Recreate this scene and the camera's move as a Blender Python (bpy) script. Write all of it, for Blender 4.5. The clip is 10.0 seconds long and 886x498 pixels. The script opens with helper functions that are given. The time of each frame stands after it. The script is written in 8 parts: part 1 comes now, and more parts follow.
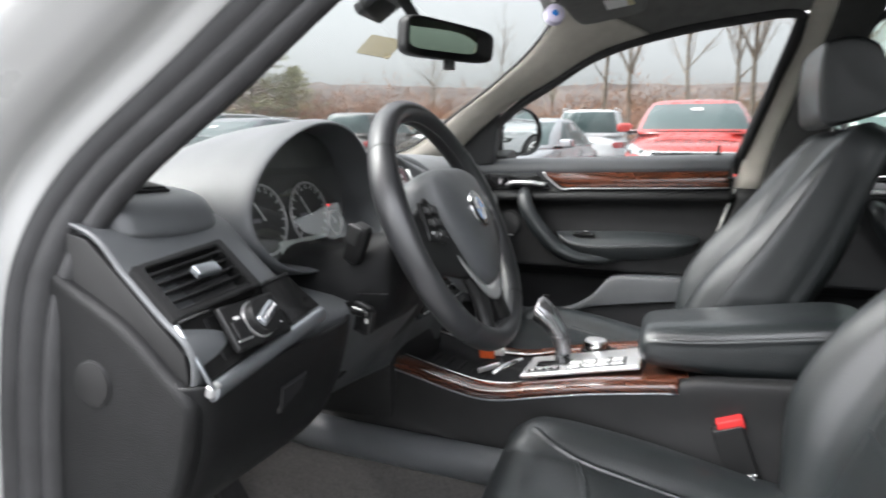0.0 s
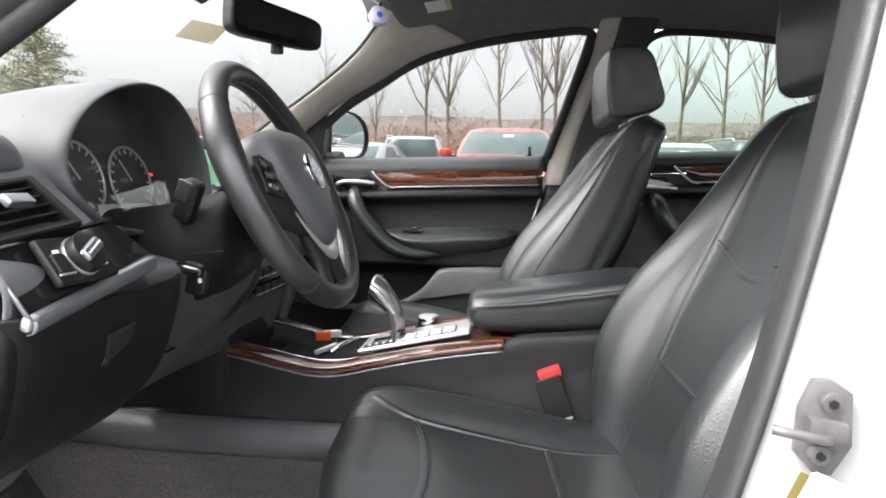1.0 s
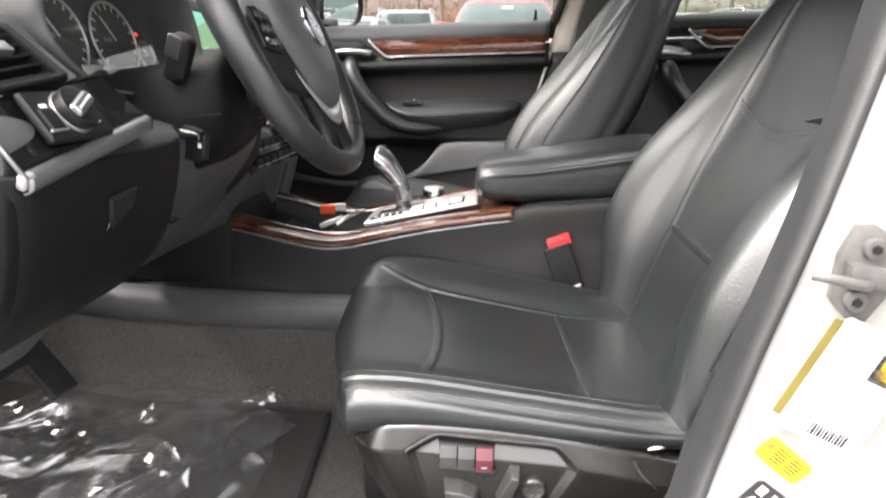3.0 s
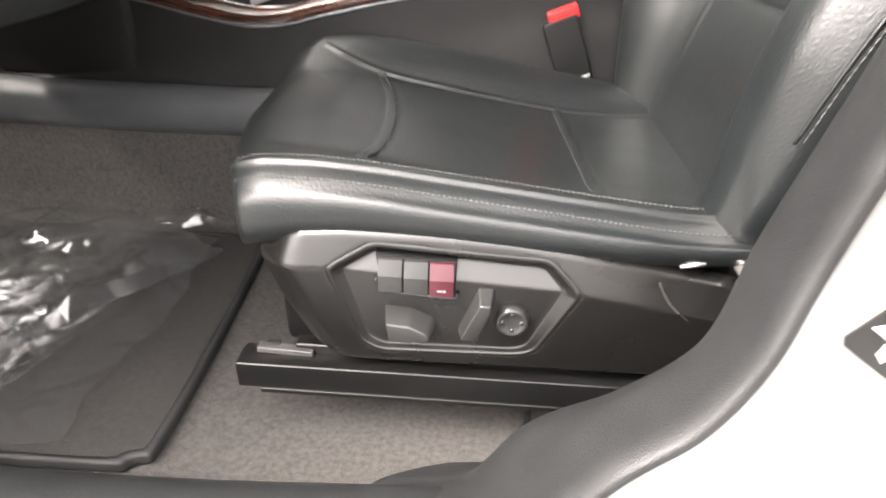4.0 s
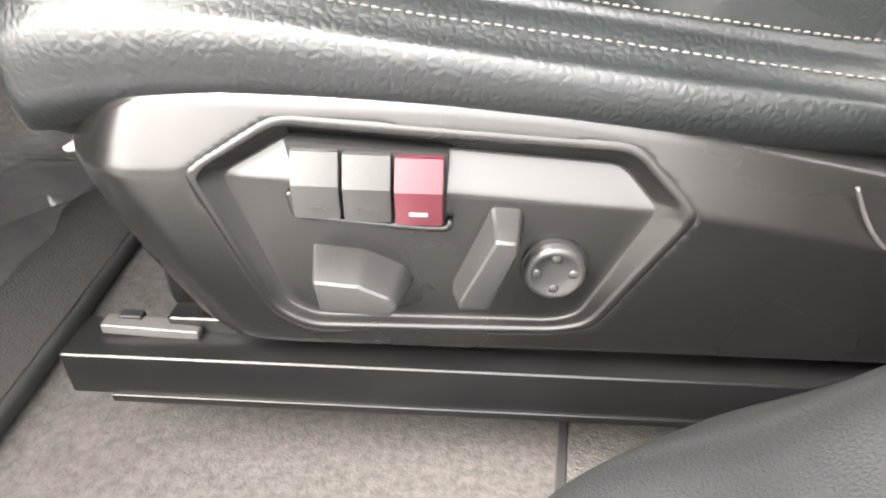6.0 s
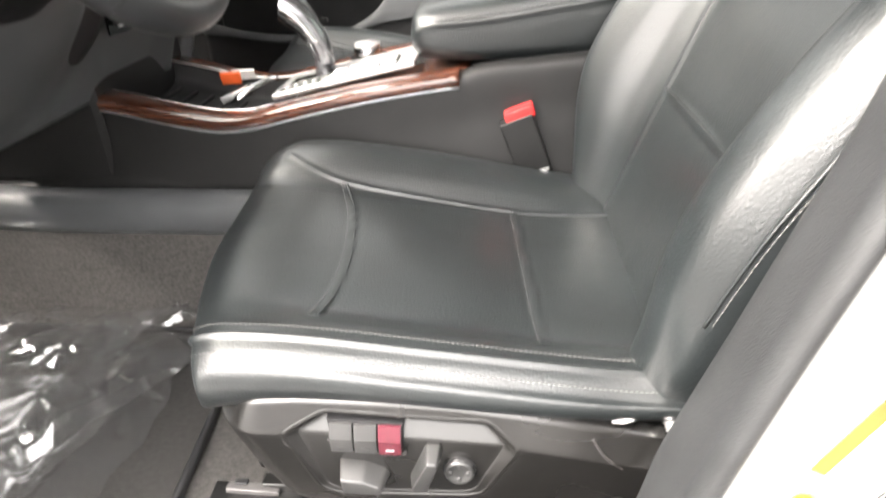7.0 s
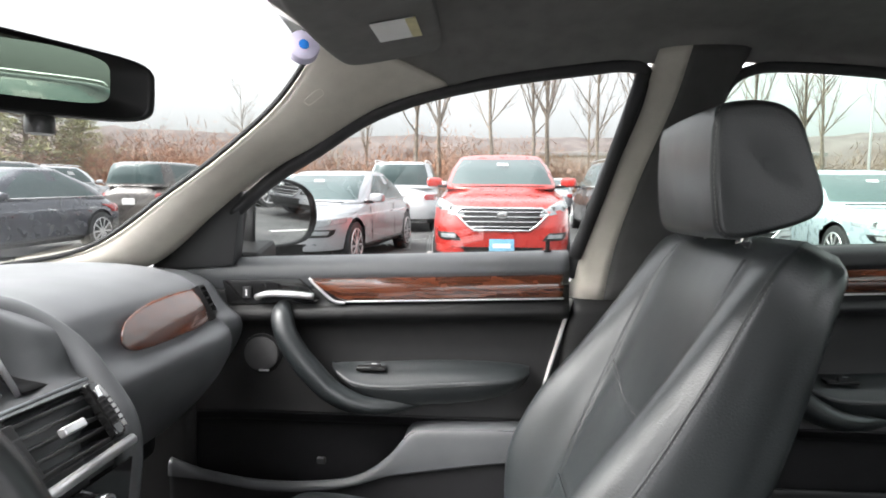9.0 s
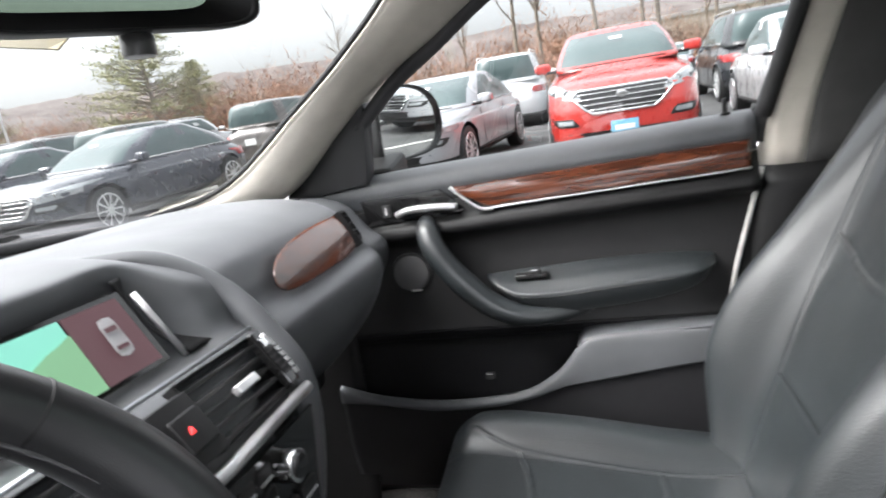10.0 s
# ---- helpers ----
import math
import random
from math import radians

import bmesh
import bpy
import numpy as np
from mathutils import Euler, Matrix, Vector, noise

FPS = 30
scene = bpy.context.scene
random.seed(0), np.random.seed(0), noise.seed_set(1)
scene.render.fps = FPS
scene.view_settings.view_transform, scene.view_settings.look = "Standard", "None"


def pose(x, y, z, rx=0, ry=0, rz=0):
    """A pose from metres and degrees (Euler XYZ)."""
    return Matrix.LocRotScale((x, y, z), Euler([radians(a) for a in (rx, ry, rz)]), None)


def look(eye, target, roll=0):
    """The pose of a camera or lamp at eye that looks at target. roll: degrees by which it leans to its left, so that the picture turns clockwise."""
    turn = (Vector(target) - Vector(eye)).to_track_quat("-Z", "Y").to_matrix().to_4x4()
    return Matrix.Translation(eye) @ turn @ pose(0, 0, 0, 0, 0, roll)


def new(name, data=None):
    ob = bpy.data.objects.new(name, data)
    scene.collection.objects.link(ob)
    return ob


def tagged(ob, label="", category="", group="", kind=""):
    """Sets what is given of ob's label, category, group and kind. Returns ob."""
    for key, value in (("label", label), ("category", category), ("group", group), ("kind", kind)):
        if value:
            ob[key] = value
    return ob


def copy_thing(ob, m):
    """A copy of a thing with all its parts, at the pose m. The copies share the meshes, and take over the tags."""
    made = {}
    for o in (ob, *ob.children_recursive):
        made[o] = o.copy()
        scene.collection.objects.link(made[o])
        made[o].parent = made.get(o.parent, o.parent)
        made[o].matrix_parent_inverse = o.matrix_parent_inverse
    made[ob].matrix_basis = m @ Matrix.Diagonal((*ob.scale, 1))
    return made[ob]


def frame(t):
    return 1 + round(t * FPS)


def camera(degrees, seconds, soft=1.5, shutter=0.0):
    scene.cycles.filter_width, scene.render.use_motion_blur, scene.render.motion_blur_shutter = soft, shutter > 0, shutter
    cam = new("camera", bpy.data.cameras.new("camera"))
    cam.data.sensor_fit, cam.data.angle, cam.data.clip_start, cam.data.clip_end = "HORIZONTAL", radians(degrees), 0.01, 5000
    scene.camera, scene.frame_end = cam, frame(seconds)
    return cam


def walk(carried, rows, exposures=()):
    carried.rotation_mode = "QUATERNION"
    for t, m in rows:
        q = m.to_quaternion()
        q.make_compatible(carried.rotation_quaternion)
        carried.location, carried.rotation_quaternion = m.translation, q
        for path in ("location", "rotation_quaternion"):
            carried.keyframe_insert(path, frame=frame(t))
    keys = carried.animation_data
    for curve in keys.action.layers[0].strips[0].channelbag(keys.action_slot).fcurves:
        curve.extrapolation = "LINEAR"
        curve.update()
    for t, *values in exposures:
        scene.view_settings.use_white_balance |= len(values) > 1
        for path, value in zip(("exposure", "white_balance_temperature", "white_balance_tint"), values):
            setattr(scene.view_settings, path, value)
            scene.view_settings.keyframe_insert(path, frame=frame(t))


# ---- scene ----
# The camera: seconds, eye, yaw, pitch, roll
cam = camera(70.6, 10.0, soft=1.8, shutter=0.3)
ROWS = [
    (0.0, 0.2544, -1.1825, 1.0921, 20.83, -8.27, 0.91),
    (0.5, 0.2607, -1.2096, 1.0384, 8.34, -6.86, 1.34),
    (1.0, 0.2532, -1.2245, 1.0015, 5.06, -5.44, 1.13),
    (1.5, 0.2321, -1.2200, 0.9886, 4.59, -4.58, 1.03),
    (2.0, 0.2180, -1.2216, 0.9855, 4.11, -5.17, 1.01),
    (2.2, 0.2185, -1.2196, 0.9866, 3.96, -5.94, 1.04),
    (3.3, 0.2340, -1.1754, 0.9487, 4.75, -20.59, 0.15),
    (3.5, 0.2298, -1.1407, 0.9174, 4.28, -23.21, 0.50),
    (4.0, 0.2605, -1.0058, 0.8106, 4.14, -29.03, 1.00),
    (4.5, 0.2597, -0.8956, 0.7267, 3.40, -32.60, 1.42),
    (5.0, 0.2544, -0.8221, 0.6715, 3.74, -33.94, 1.01),
    (5.2, 0.2488, -0.8104, 0.6568, 3.53, -34.18, 1.15),
    (6.3, 0.2516, -0.8195, 0.6977, 2.29, -32.57, 0.42),
    (6.5, 0.2658, -0.8485, 0.7551, 3.19, -31.98, -0.67),
    (7.0, 0.3087, -0.9623, 0.9409, 4.77, -29.48, -1.79),
    (7.5, 0.3301, -1.0103, 1.0268, 3.39, -19.29, -0.92),
    (8.0, 0.3530, -0.9488, 1.1084, 3.72, -9.20, 0.56),
    (8.5, 0.2818, -0.7054, 1.1535, 4.50, -3.98, 1.99),
    (9.0, 0.2264, -0.5298, 1.2021, 4.44, -3.73, 0.51),
    (9.5, 0.2153, -0.4670, 1.1886, 8.80, -9.17, -1.08),
    (10.0, 0.1447, -0.4054, 1.1869, 15.98, -11.88, -9.15),
]


def aim(x, y, z, yaw, pitch, roll):
    a, b = radians(yaw), radians(pitch)
    ahead = Vector((-math.sin(a) * math.cos(b), math.cos(a) * math.cos(b), math.sin(b)))
    return look((x, y, z), Vector((x, y, z)) + ahead, roll)


walk(cam, [(t, aim(*row)) for t, *row in ROWS], exposures=[(0.0, 2.0, 6400, 11), (0.5, 2.15, 6500, 12), (2.2, 2.2, 6600, 12), (3.5, 2.45, 7100, 15), (4.2, 2.45, 7150, 15), (5.0, 2.75, 7200, 15), (6.5, 3.1, 7100, 12), (7.5, 3.05, 7100, 13), (8.0, 2.75, 6900, 12), (8.7, 2.48, 6600, 12), (10.0, 2.45, 6400, 13)])


# ---- light ----
world = bpy.data.worlds.new("sky")
scene.world = world
world.use_nodes = True
wn, wl = world.node_tree.nodes, world.node_tree.links
SKY = wn.new("ShaderNodeTexSky")
SKY.sky_type, SKY.sun_disc, SKY.sun_elevation, SKY.sun_rotation = "NISHITA", False, radians(50), radians(248)
SKY.air_density, SKY.dust_density, SKY.ozone_density = 1.0, 4.0, 1.0
grey = wn.new("ShaderNodeHueSaturation")
grey.inputs["Saturation"].default_value = 0.12
cloud = wn.new("ShaderNodeTexNoise")
cloud.inputs["Scale"].default_value, cloud.inputs["Detail"].default_value = 2.2, 5.0
ramp = wn.new("ShaderNodeMapRange")
ramp.inputs["To Min"].default_value, ramp.inputs["To Max"].default_value = 0.82, 1.12
mul = wn.new("ShaderNodeMixRGB")
mul.blend_type, mul.inputs["Fac"].default_value = "MULTIPLY", 1.0
coord = wn.new("ShaderNodeTexCoord")
wl.new(coord.outputs["Generated"], cloud.inputs["Vector"])
wl.new(cloud.outputs["Fac"], ramp.inputs["Value"])
wl.new(SKY.outputs["Color"], grey.inputs["Color"])
wl.new(grey.outputs["Color"], mul.inputs["Color1"])
wl.new(ramp.outputs["Result"], mul.inputs["Color2"])
# an overcast sky is three times as bright overhead as at the horizon
sep, rise = wn.new("ShaderNodeSeparateXYZ"), wn.new("ShaderNodeMapRange")
rise.inputs["To Min"].default_value, rise.inputs["To Max"].default_value = 0.84, 3.6
over = wn.new("ShaderNodeMixRGB")
over.blend_type, over.inputs["Fac"].default_value = "MULTIPLY", 1.0
wl.new(coord.outputs["Generated"], sep.inputs["Vector"])
wl.new(sep.outputs["Z"], rise.inputs["Value"])
wl.new(mul.outputs["Color"], over.inputs["Color1"])
wl.new(rise.outputs["Result"], over.inputs["Color2"])
wl.new(over.outputs["Color"], wn["Background"].inputs["Color"])
wn["Background"].inputs["Strength"].default_value = 0.15
sun = new("sun", bpy.data.lights.new("sun", "SUN"))
sun.data.energy, sun.data.angle, sun.data.color = 0.65, radians(50), (1.0, 0.97, 0.93)
sun.matrix_world = look((0, 0, 30), (23.5, 9.5, 0))

# ---- materials ----


def mat(name, color, rough=0.5, metal=0.0, vary=0.15, scale=30.0, bump=0.0, bump_scale=400.0, coat=0.0, spec=0.5, color2=None, noise_kind="noise", stretch=(1, 1, 1), rough_vary=0.08, soft=0.0, coat_rough=0.06):
    m = bpy.data.materials.new(name)
    m.use_nodes = True
    n, l = m.node_tree.nodes, m.node_tree.links
    b = n["Principled BSDF"]
    b.inputs["Roughness"].default_value, b.inputs["Metallic"].default_value = rough, metal
    b.inputs["Specular IOR Level"].default_value = spec
    b.inputs["Coat Weight"].default_value, b.inputs["Coat Roughness"].default_value = coat, coat_rough
    tc = n.new("ShaderNodeTexCoord")
    mp = n.new("ShaderNodeMapping")
    mp.inputs["Scale"].default_value = stretch
    l.new(tc.outputs["Object"], mp.inputs["Vector"])
    big = n.new("ShaderNodeTexNoise")
    big.inputs["Scale"].default_value, big.inputs["Detail"].default_value = scale, 6.0
    l.new(mp.outputs["Vector"], big.inputs["Vector"])
    cr_ = n.new("ShaderNodeValToRGB")
    lo = [c * (1 - vary) for c in color]
    hi = list(color2) if color2 else [min(1, c * (1 + vary)) for c in color]
    cr_.color_ramp.elements[0].position, cr_.color_ramp.elements[1].position = 0.3, 0.7
    cr_.color_ramp.elements[0].color, cr_.color_ramp.elements[1].color = (*lo, 1), (*hi, 1)
    l.new(big.outputs["Fac"], cr_.inputs["Fac"])
    l.new(cr_.outputs["Color"], b.inputs["Base Color"])
    if rough_vary:
        rv = n.new("ShaderNodeMapRange")
        rv.inputs["To Min"].default_value, rv.inputs["To Max"].default_value = max(0.02, rough - rough_vary), min(1, rough + rough_vary)
        wear = n.new("ShaderNodeTexNoise")
        wear.inputs["Scale"].default_value, wear.inputs["Detail"].default_value = 9.0, 4.0
        l.new(tc.outputs["Object"], wear.inputs["Vector"])
        l.new(wear.outputs["Fac"], rv.inputs["Value"])
        l.new(rv.outputs["Result"], b.inputs["Roughness"])
    if bump:
        bp = n.new("ShaderNodeBump")
        bp.inputs["Strength"].default_value, bp.inputs["Distance"].default_value = bump, 0.001
        if noise_kind == "voronoi":
            t = n.new("ShaderNodeTexVoronoi")
            t.feature = "DISTANCE_TO_EDGE"
            t.inputs["Scale"].default_value = bump_scale
            l.new(tc.outputs["Object"], t.inputs["Vector"])
            l.new(t.outputs["Distance"], bp.inputs["Height"])
        else:
            t = n.new("ShaderNodeTexNoise")
            t.inputs["Scale"].default_value, t.inputs["Detail"].default_value = bump_scale, 3.0
            l.new(mp.outputs["Vector"], t.inputs["Vector"])
            l.new(t.outputs["Fac"], bp.inputs["Height"])
        if soft:
            # gentle undulation under the grain
            sb, sn = n.new("ShaderNodeBump"), n.new("ShaderNodeTexNoise")
            sb.inputs["Strength"].default_value, sb.inputs["Distance"].default_value = soft, 0.01
            sn.inputs["Scale"].default_value, sn.inputs["Detail"].default_value = 11.0, 1.5
            l.new(tc.outputs["Object"], sn.inputs["Vector"])
            l.new(sn.outputs["Fac"], sb.inputs["Height"])
            l.new(sb.outputs["Normal"], bp.inputs["Normal"])
        l.new(bp.outputs["Normal"], b.inputs["Normal"])
    return m


def wood(name):
    m = mat(name, (0.09, 0.026, 0.012), 0.18, vary=0.0, coat=1.0)
    n, l = m.node_tree.nodes, m.node_tree.links
    b = n["Principled BSDF"]
    tc, mp = n.new("ShaderNodeTexCoord"), n.new("ShaderNodeMapping")
    mp.inputs["Scale"].default_value = (3, 14, 30)
    l.new(tc.outputs["Object"], mp.inputs["Vector"])
    w = n.new("ShaderNodeTexNoise")
    w.inputs["Scale"].default_value, w.inputs["Detail"].default_value, w.inputs["Distortion"].default_value = 2.5, 8.0, 1.6
    l.new(mp.outputs["Vector"], w.inputs["Vector"])
    r = n.new("ShaderNodeValToRGB")
    r.color_ramp.elements[0].position, r.color_ramp.elements[1].position = 0.32, 0.72
    r.color_ramp.elements[0].color, r.color_ramp.elements[1].color = (0.020, 0.007, 0.004, 1), (0.105, 0.031, 0.014, 1)
    l.new(w.outputs["Fac"], r.inputs["Fac"])
    l.new(r.outputs["Color"], b.inputs["Base Color"])
    return m


def glass(name, tint=(1, 1, 1), ior=1.45, gloss_rough=0.02):
    m = bpy.data.materials.new(name)
    m.use_nodes = True
    n, l = m.node_tree.nodes, m.node_tree.links
    n.remove(n["Principled BSDF"])
    tr, gl, mx, fr = n.new("ShaderNodeBsdfTransparent"), n.new("ShaderNodeBsdfGlossy"), n.new("ShaderNodeMixShader"), n.new("ShaderNodeLayerWeight")
    po, mr = n.new("ShaderNodeMath"), n.new("ShaderNodeMapRange")
    po.operation, po.inputs[1].default_value = "POWER", 5.0
    mr.inputs["To Min"].default_value = ((ior - 1) / (ior + 1)) ** 2 * 2
    tr.inputs["Color"].default_value = (*tint, 1)
    gl.inputs["Roughness"].default_value = gloss_rough
    l.new(fr.outputs["Facing"], po.inputs[0])
    l.new(po.outputs["Value"], mr.inputs["Value"])
    l.new(mr.outputs["Result"], mx.inputs["Fac"])
    l.new(tr.outputs["BSDF"], mx.inputs[1])
    l.new(gl.outputs["BSDF"], mx.inputs[2])
    l.new(mx.outputs["Shader"], n["Material Output"].inputs["Surface"])
    return m


def glow(name, color, strength):
    m = bpy.data.materials.new(name)
    m.use_nodes = True
    b = m.node_tree.nodes["Principled BSDF"]
    b.inputs["Base Color"].default_value = (*color, 1)
    b.inputs["Emission Color"].default_value, b.inputs["Emission Strength"].default_value = (*color, 1), strength
    return m


LEATHER = mat("black_leather", (0.0095, 0.0122, 0.0130), 0.42, bump=0.55, bump_scale=260, noise_kind="voronoi", scale=14, vary=0.2, spec=0.6, soft=0.22, coat=0.7, coat_rough=0.24)
LEATHER_RIM = mat("rim_leather", (0.019, 0.0195, 0.021), 0.36, bump=0.12, bump_scale=600, noise_kind="voronoi", scale=18, vary=0.2, spec=0.9)
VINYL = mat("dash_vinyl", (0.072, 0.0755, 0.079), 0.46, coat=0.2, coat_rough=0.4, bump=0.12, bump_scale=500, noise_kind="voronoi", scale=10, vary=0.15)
PLASTIC = mat("dark_plastic", (0.0075, 0.0075, 0.0077), 0.46, spec=0.4, bump=0.08, bump_scale=900, scale=25, vary=0.2)
SKIRT = mat("seat_plastic", (0.009, 0.0086, 0.0083), 0.27, bump=0.05, bump_scale=1200, scale=22, vary=0.15, spec=1.0, rough_vary=0.03)
BUTTON = mat("button_plastic", (0.030, 0.030, 0.030), 0.30, coat=0.5, coat_rough=0.2, bump=0.1, bump_scale=1200)
REDBUTTON = mat("red_button", (0.075, 0.010, 0.018), 0.24, coat=0.6, coat_rough=0.15, bump=0.1, bump_scale=1200)
GLOSS = mat("piano_black", (0.008, 0.008, 0.008), 0.08, vary=0.1, coat=0.6, rough_vary=0.04)
ALU = mat("satin_aluminium", (0.74, 0.74, 0.74), 0.32, 0.85, vary=0.06, bump=0.05, bump_scale=900)
CHROME = mat("chrome", (0.75, 0.75, 0.75), 0.1, 1.0, vary=0.04, rough_vary=0.04)
STEEL = mat("black_steel", (0.007, 0.007, 0.007), 0.3, 0.0, vary=0.2)
WOOD = wood("walnut_veneer")
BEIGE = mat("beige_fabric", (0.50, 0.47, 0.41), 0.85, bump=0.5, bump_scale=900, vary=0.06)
HEADLINER = mat("headliner_fabric", (0.15, 0.148, 0.14), 0.95, bump=0.5, bump_scale=900, vary=0.1)
CARPET = mat("grey_carpet", (0.062, 0.059, 0.056), 0.97, bump=1.0, bump_scale=520, vary=0.25, scale=190, color2=(0.085, 0.080, 0.075), rough_vary=0)
MATCLOTH = mat("floor_mat", (0.030, 0.0285, 0.027), 0.97, bump=1.0, bump_scale=700, vary=0.2, scale=160, rough_vary=0)
# greyer than white paint is: the doorway's shade is put into this colour
SHADEDWHITE = mat("white_paint", (0.27, 0.27, 0.263), 0.3, vary=0.03, coat=0.8, scale=3)
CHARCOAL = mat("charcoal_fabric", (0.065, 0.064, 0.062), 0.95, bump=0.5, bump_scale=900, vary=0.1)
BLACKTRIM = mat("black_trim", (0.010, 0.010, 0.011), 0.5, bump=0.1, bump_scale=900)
RUBBER = mat("black_rubber", (0.022, 0.022, 0.023), 0.62, bump=0.2, bump_scale=500, vary=0.2)
GRAIN = mat("grained_plastic", (0.0055, 0.0057, 0.006), 0.55, spec=0.25, bump=0.5, bump_scale=420, noise_kind="voronoi", vary=0.2)
SILL = mat("sill_plastic", (0.017, 0.018, 0.019), 0.50, bump=0.45, bump_scale=520, noise_kind="voronoi", vary=0.2)
THREAD = mat("grey_thread", (0.12, 0.12, 0.117), 0.8)
ZINC = mat("dull_zinc", (0.11, 0.105, 0.105), 0.5, 0.5, vary=0.2, scale=60)
DARKTHREAD = mat("dark_thread", (0.1, 0.1, 0.1), 0.8)
RED = mat("red_plastic", (0.62, 0.03, 0.03), 0.4)
ORANGE = mat("orange_label", (0.75, 0.12, 0.03), 0.4)
PAPER = mat("white_paper", (0.78, 0.78, 0.76), 0.6, vary=0.03)
YELLOW = mat("yellow_label", (0.55, 0.37, 0.012), 0.5, vary=0.04)
BLACKLABEL = mat("black_label", (0.015, 0.015, 0.015), 0.4)
BARS = mat("print_grey", (0.28, 0.27, 0.3), 0.6)
def veiled(m, amount, shade):
    """Mixes an even pale veil into a glass: the wrap's haze and windscreen's painted glare."""
    n, l = m.node_tree.nodes, m.node_tree.links
    haze, film = n.new("ShaderNodeBsdfDiffuse"), n.new("ShaderNodeMixShader")
    haze.inputs["Color"].default_value, film.inputs["Fac"].default_value = (shade, shade, shade, 1), amount
    old = n["Material Output"].inputs["Surface"].links[0].from_socket
    l.new(old, film.inputs[1])
    l.new(haze.outputs["BSDF"], film.inputs[2])
    l.new(film.outputs["Shader"], n["Material Output"].inputs["Surface"])
    return m


CLEARWRAP = veiled(glass("clear_wrap", (0.97, 0.97, 0.97), 2.0, 0.12), 0.03, 0.8)
# reflected dash glare is painted into the windscreen as an even veil
SCREENGLASS = veiled(glass("windscreen_glass", (0.318, 0.33, 0.322), 1.45), 0.04, 0.7)
GUN = mat("gunmetal_satin", (0.30, 0.30, 0.31), 0.26, 0.9, vary=0.05, rough_vary=0.05)
SATIN = mat("dark_satin", (0.34, 0.36, 0.38), 0.33, 0.9, vary=0.08, bump=0.05, bump_scale=900)
# window tints, the windscreen's too, stand in for dimmer outdoor light
GLASS = glass("window_glass", (0.315, 0.326, 0.32), 1.45)
TINTGLASS = glass("tinted_glass", (0.29, 0.345, 0.312), 1.45)
DIMMIRROR = mat("dimmed_mirror_glass", (0.34, 0.38, 0.33), 0.01, 1.0, vary=0.0, rough_vary=0)
MIRROR = mat("mirror_glass", (0.85, 0.87, 0.86), 0.01, 1.0, vary=0.0, rough_vary=0)
LCD = glow("lcd_glow", (0.17, 0.46, 0.36), 0.22)
LCD2 = glow("lcd_glow_dark", (0.085, 0.045, 0.050), 0.2)
LCD3 = glow("lcd_glow_green", (0.15, 0.30, 0.17), 0.22)
REDGLOW = glow("red_mark", (0.9, 0.05, 0.05), 0.4)
DIAL = mat("dial_grey_black", (0.05, 0.053, 0.05), 0.4)
DIALPALE = mat("dial_pale", (0.55, 0.60, 0.56), 0.35)
DIALGREY = mat("dial_grey", (0.30, 0.33, 0.32), 0.4)
WHITEMARK = mat("white_mark", (0.75, 0.75, 0.75), 0.5)
BLUE = mat("blue_enamel", (0.03, 0.2, 0.62), 0.2, coat=1.0)

# ---- mesh helpers ----


def make(name, V, F, material, parent=None, label="", smooth=True, materials=None, face_mats=None):
    me = bpy.data.meshes.new(name)
    me.from_pydata([tuple(v) for v in V], [], [tuple(f) for f in F])
    for m in materials or [material]:
        me.materials.append(m)
    if face_mats is not None:
        me.polygons.foreach_set("material_index", list(face_mats))
    if smooth:
        me.polygons.foreach_set("use_smooth", [True] * len(me.polygons))
    me.update()
    ob = new(name, me)
    if parent:
        ob.parent = parent
    if label:
        ob["label"] = label
    return ob


def part(name, bm, material, parent=None, label="", smooth=True, sharp=35):
    me = bpy.data.meshes.new(name)
    bmesh.ops.recalc_face_normals(bm, faces=bm.faces)
    bm.to_mesh(me)
    bm.free()
    me.materials.append(material)
    if smooth:
        me.polygons.foreach_set("use_smooth", [True] * len(me.polygons))
        me.set_sharp_from_angle(angle=radians(sharp))
    ob = new(name, me)
    if parent:
        ob.parent = parent
    if label:
        ob["label"] = label
    return ob


def thing(name, label, category, group="", kind="", at=(0, 0, 0)):
    ob = new(name)
    ob.empty_display_size = 0.05
    ob.location = at
    return tagged(ob, label, category, group, kind)


def cr(P, n, closed=False):
    """A smooth curve through the points of P, along its first axis, with n points."""
    P = np.asarray(P, float)
    k = len(P)
    t = np.linspace(0, k if closed else k - 1, n, endpoint=not closed)
    i = np.minimum(np.floor(t).astype(int), k - 1 if closed else k - 2)
    f = (t - i).reshape((-1,) + (1,) * (P.ndim - 1))

    def at(j):
        if closed:
            return P[j % k]
        lo, hi = 2 * P[0] - P[1], 2 * P[-1] - P[-2]
        out = P[np.clip(j, 0, k - 1)]
        out = np.where((j < 0).reshape(f.shape), lo, out)
        return np.where((j > k - 1).reshape(f.shape), hi, out)

    a, b, c, d = at(i - 1), at(i), at(i + 1), at(i + 2)
    return 0.5 * (2 * b + (c - a) * f + (2 * a - 5 * b + 4 * c - d) * f**2 + (3 * b - a - 3 * c + d) * f**3)


def skin(rows, nu, nv, closed=True):
    """Rows of control points to a dense grid (nv, nu, 3)."""
    A = cr(np.asarray(rows, float), nv)
    return np.swapaxes(cr(np.swapaxes(A, 0, 1), nu, closed), 0, 1)


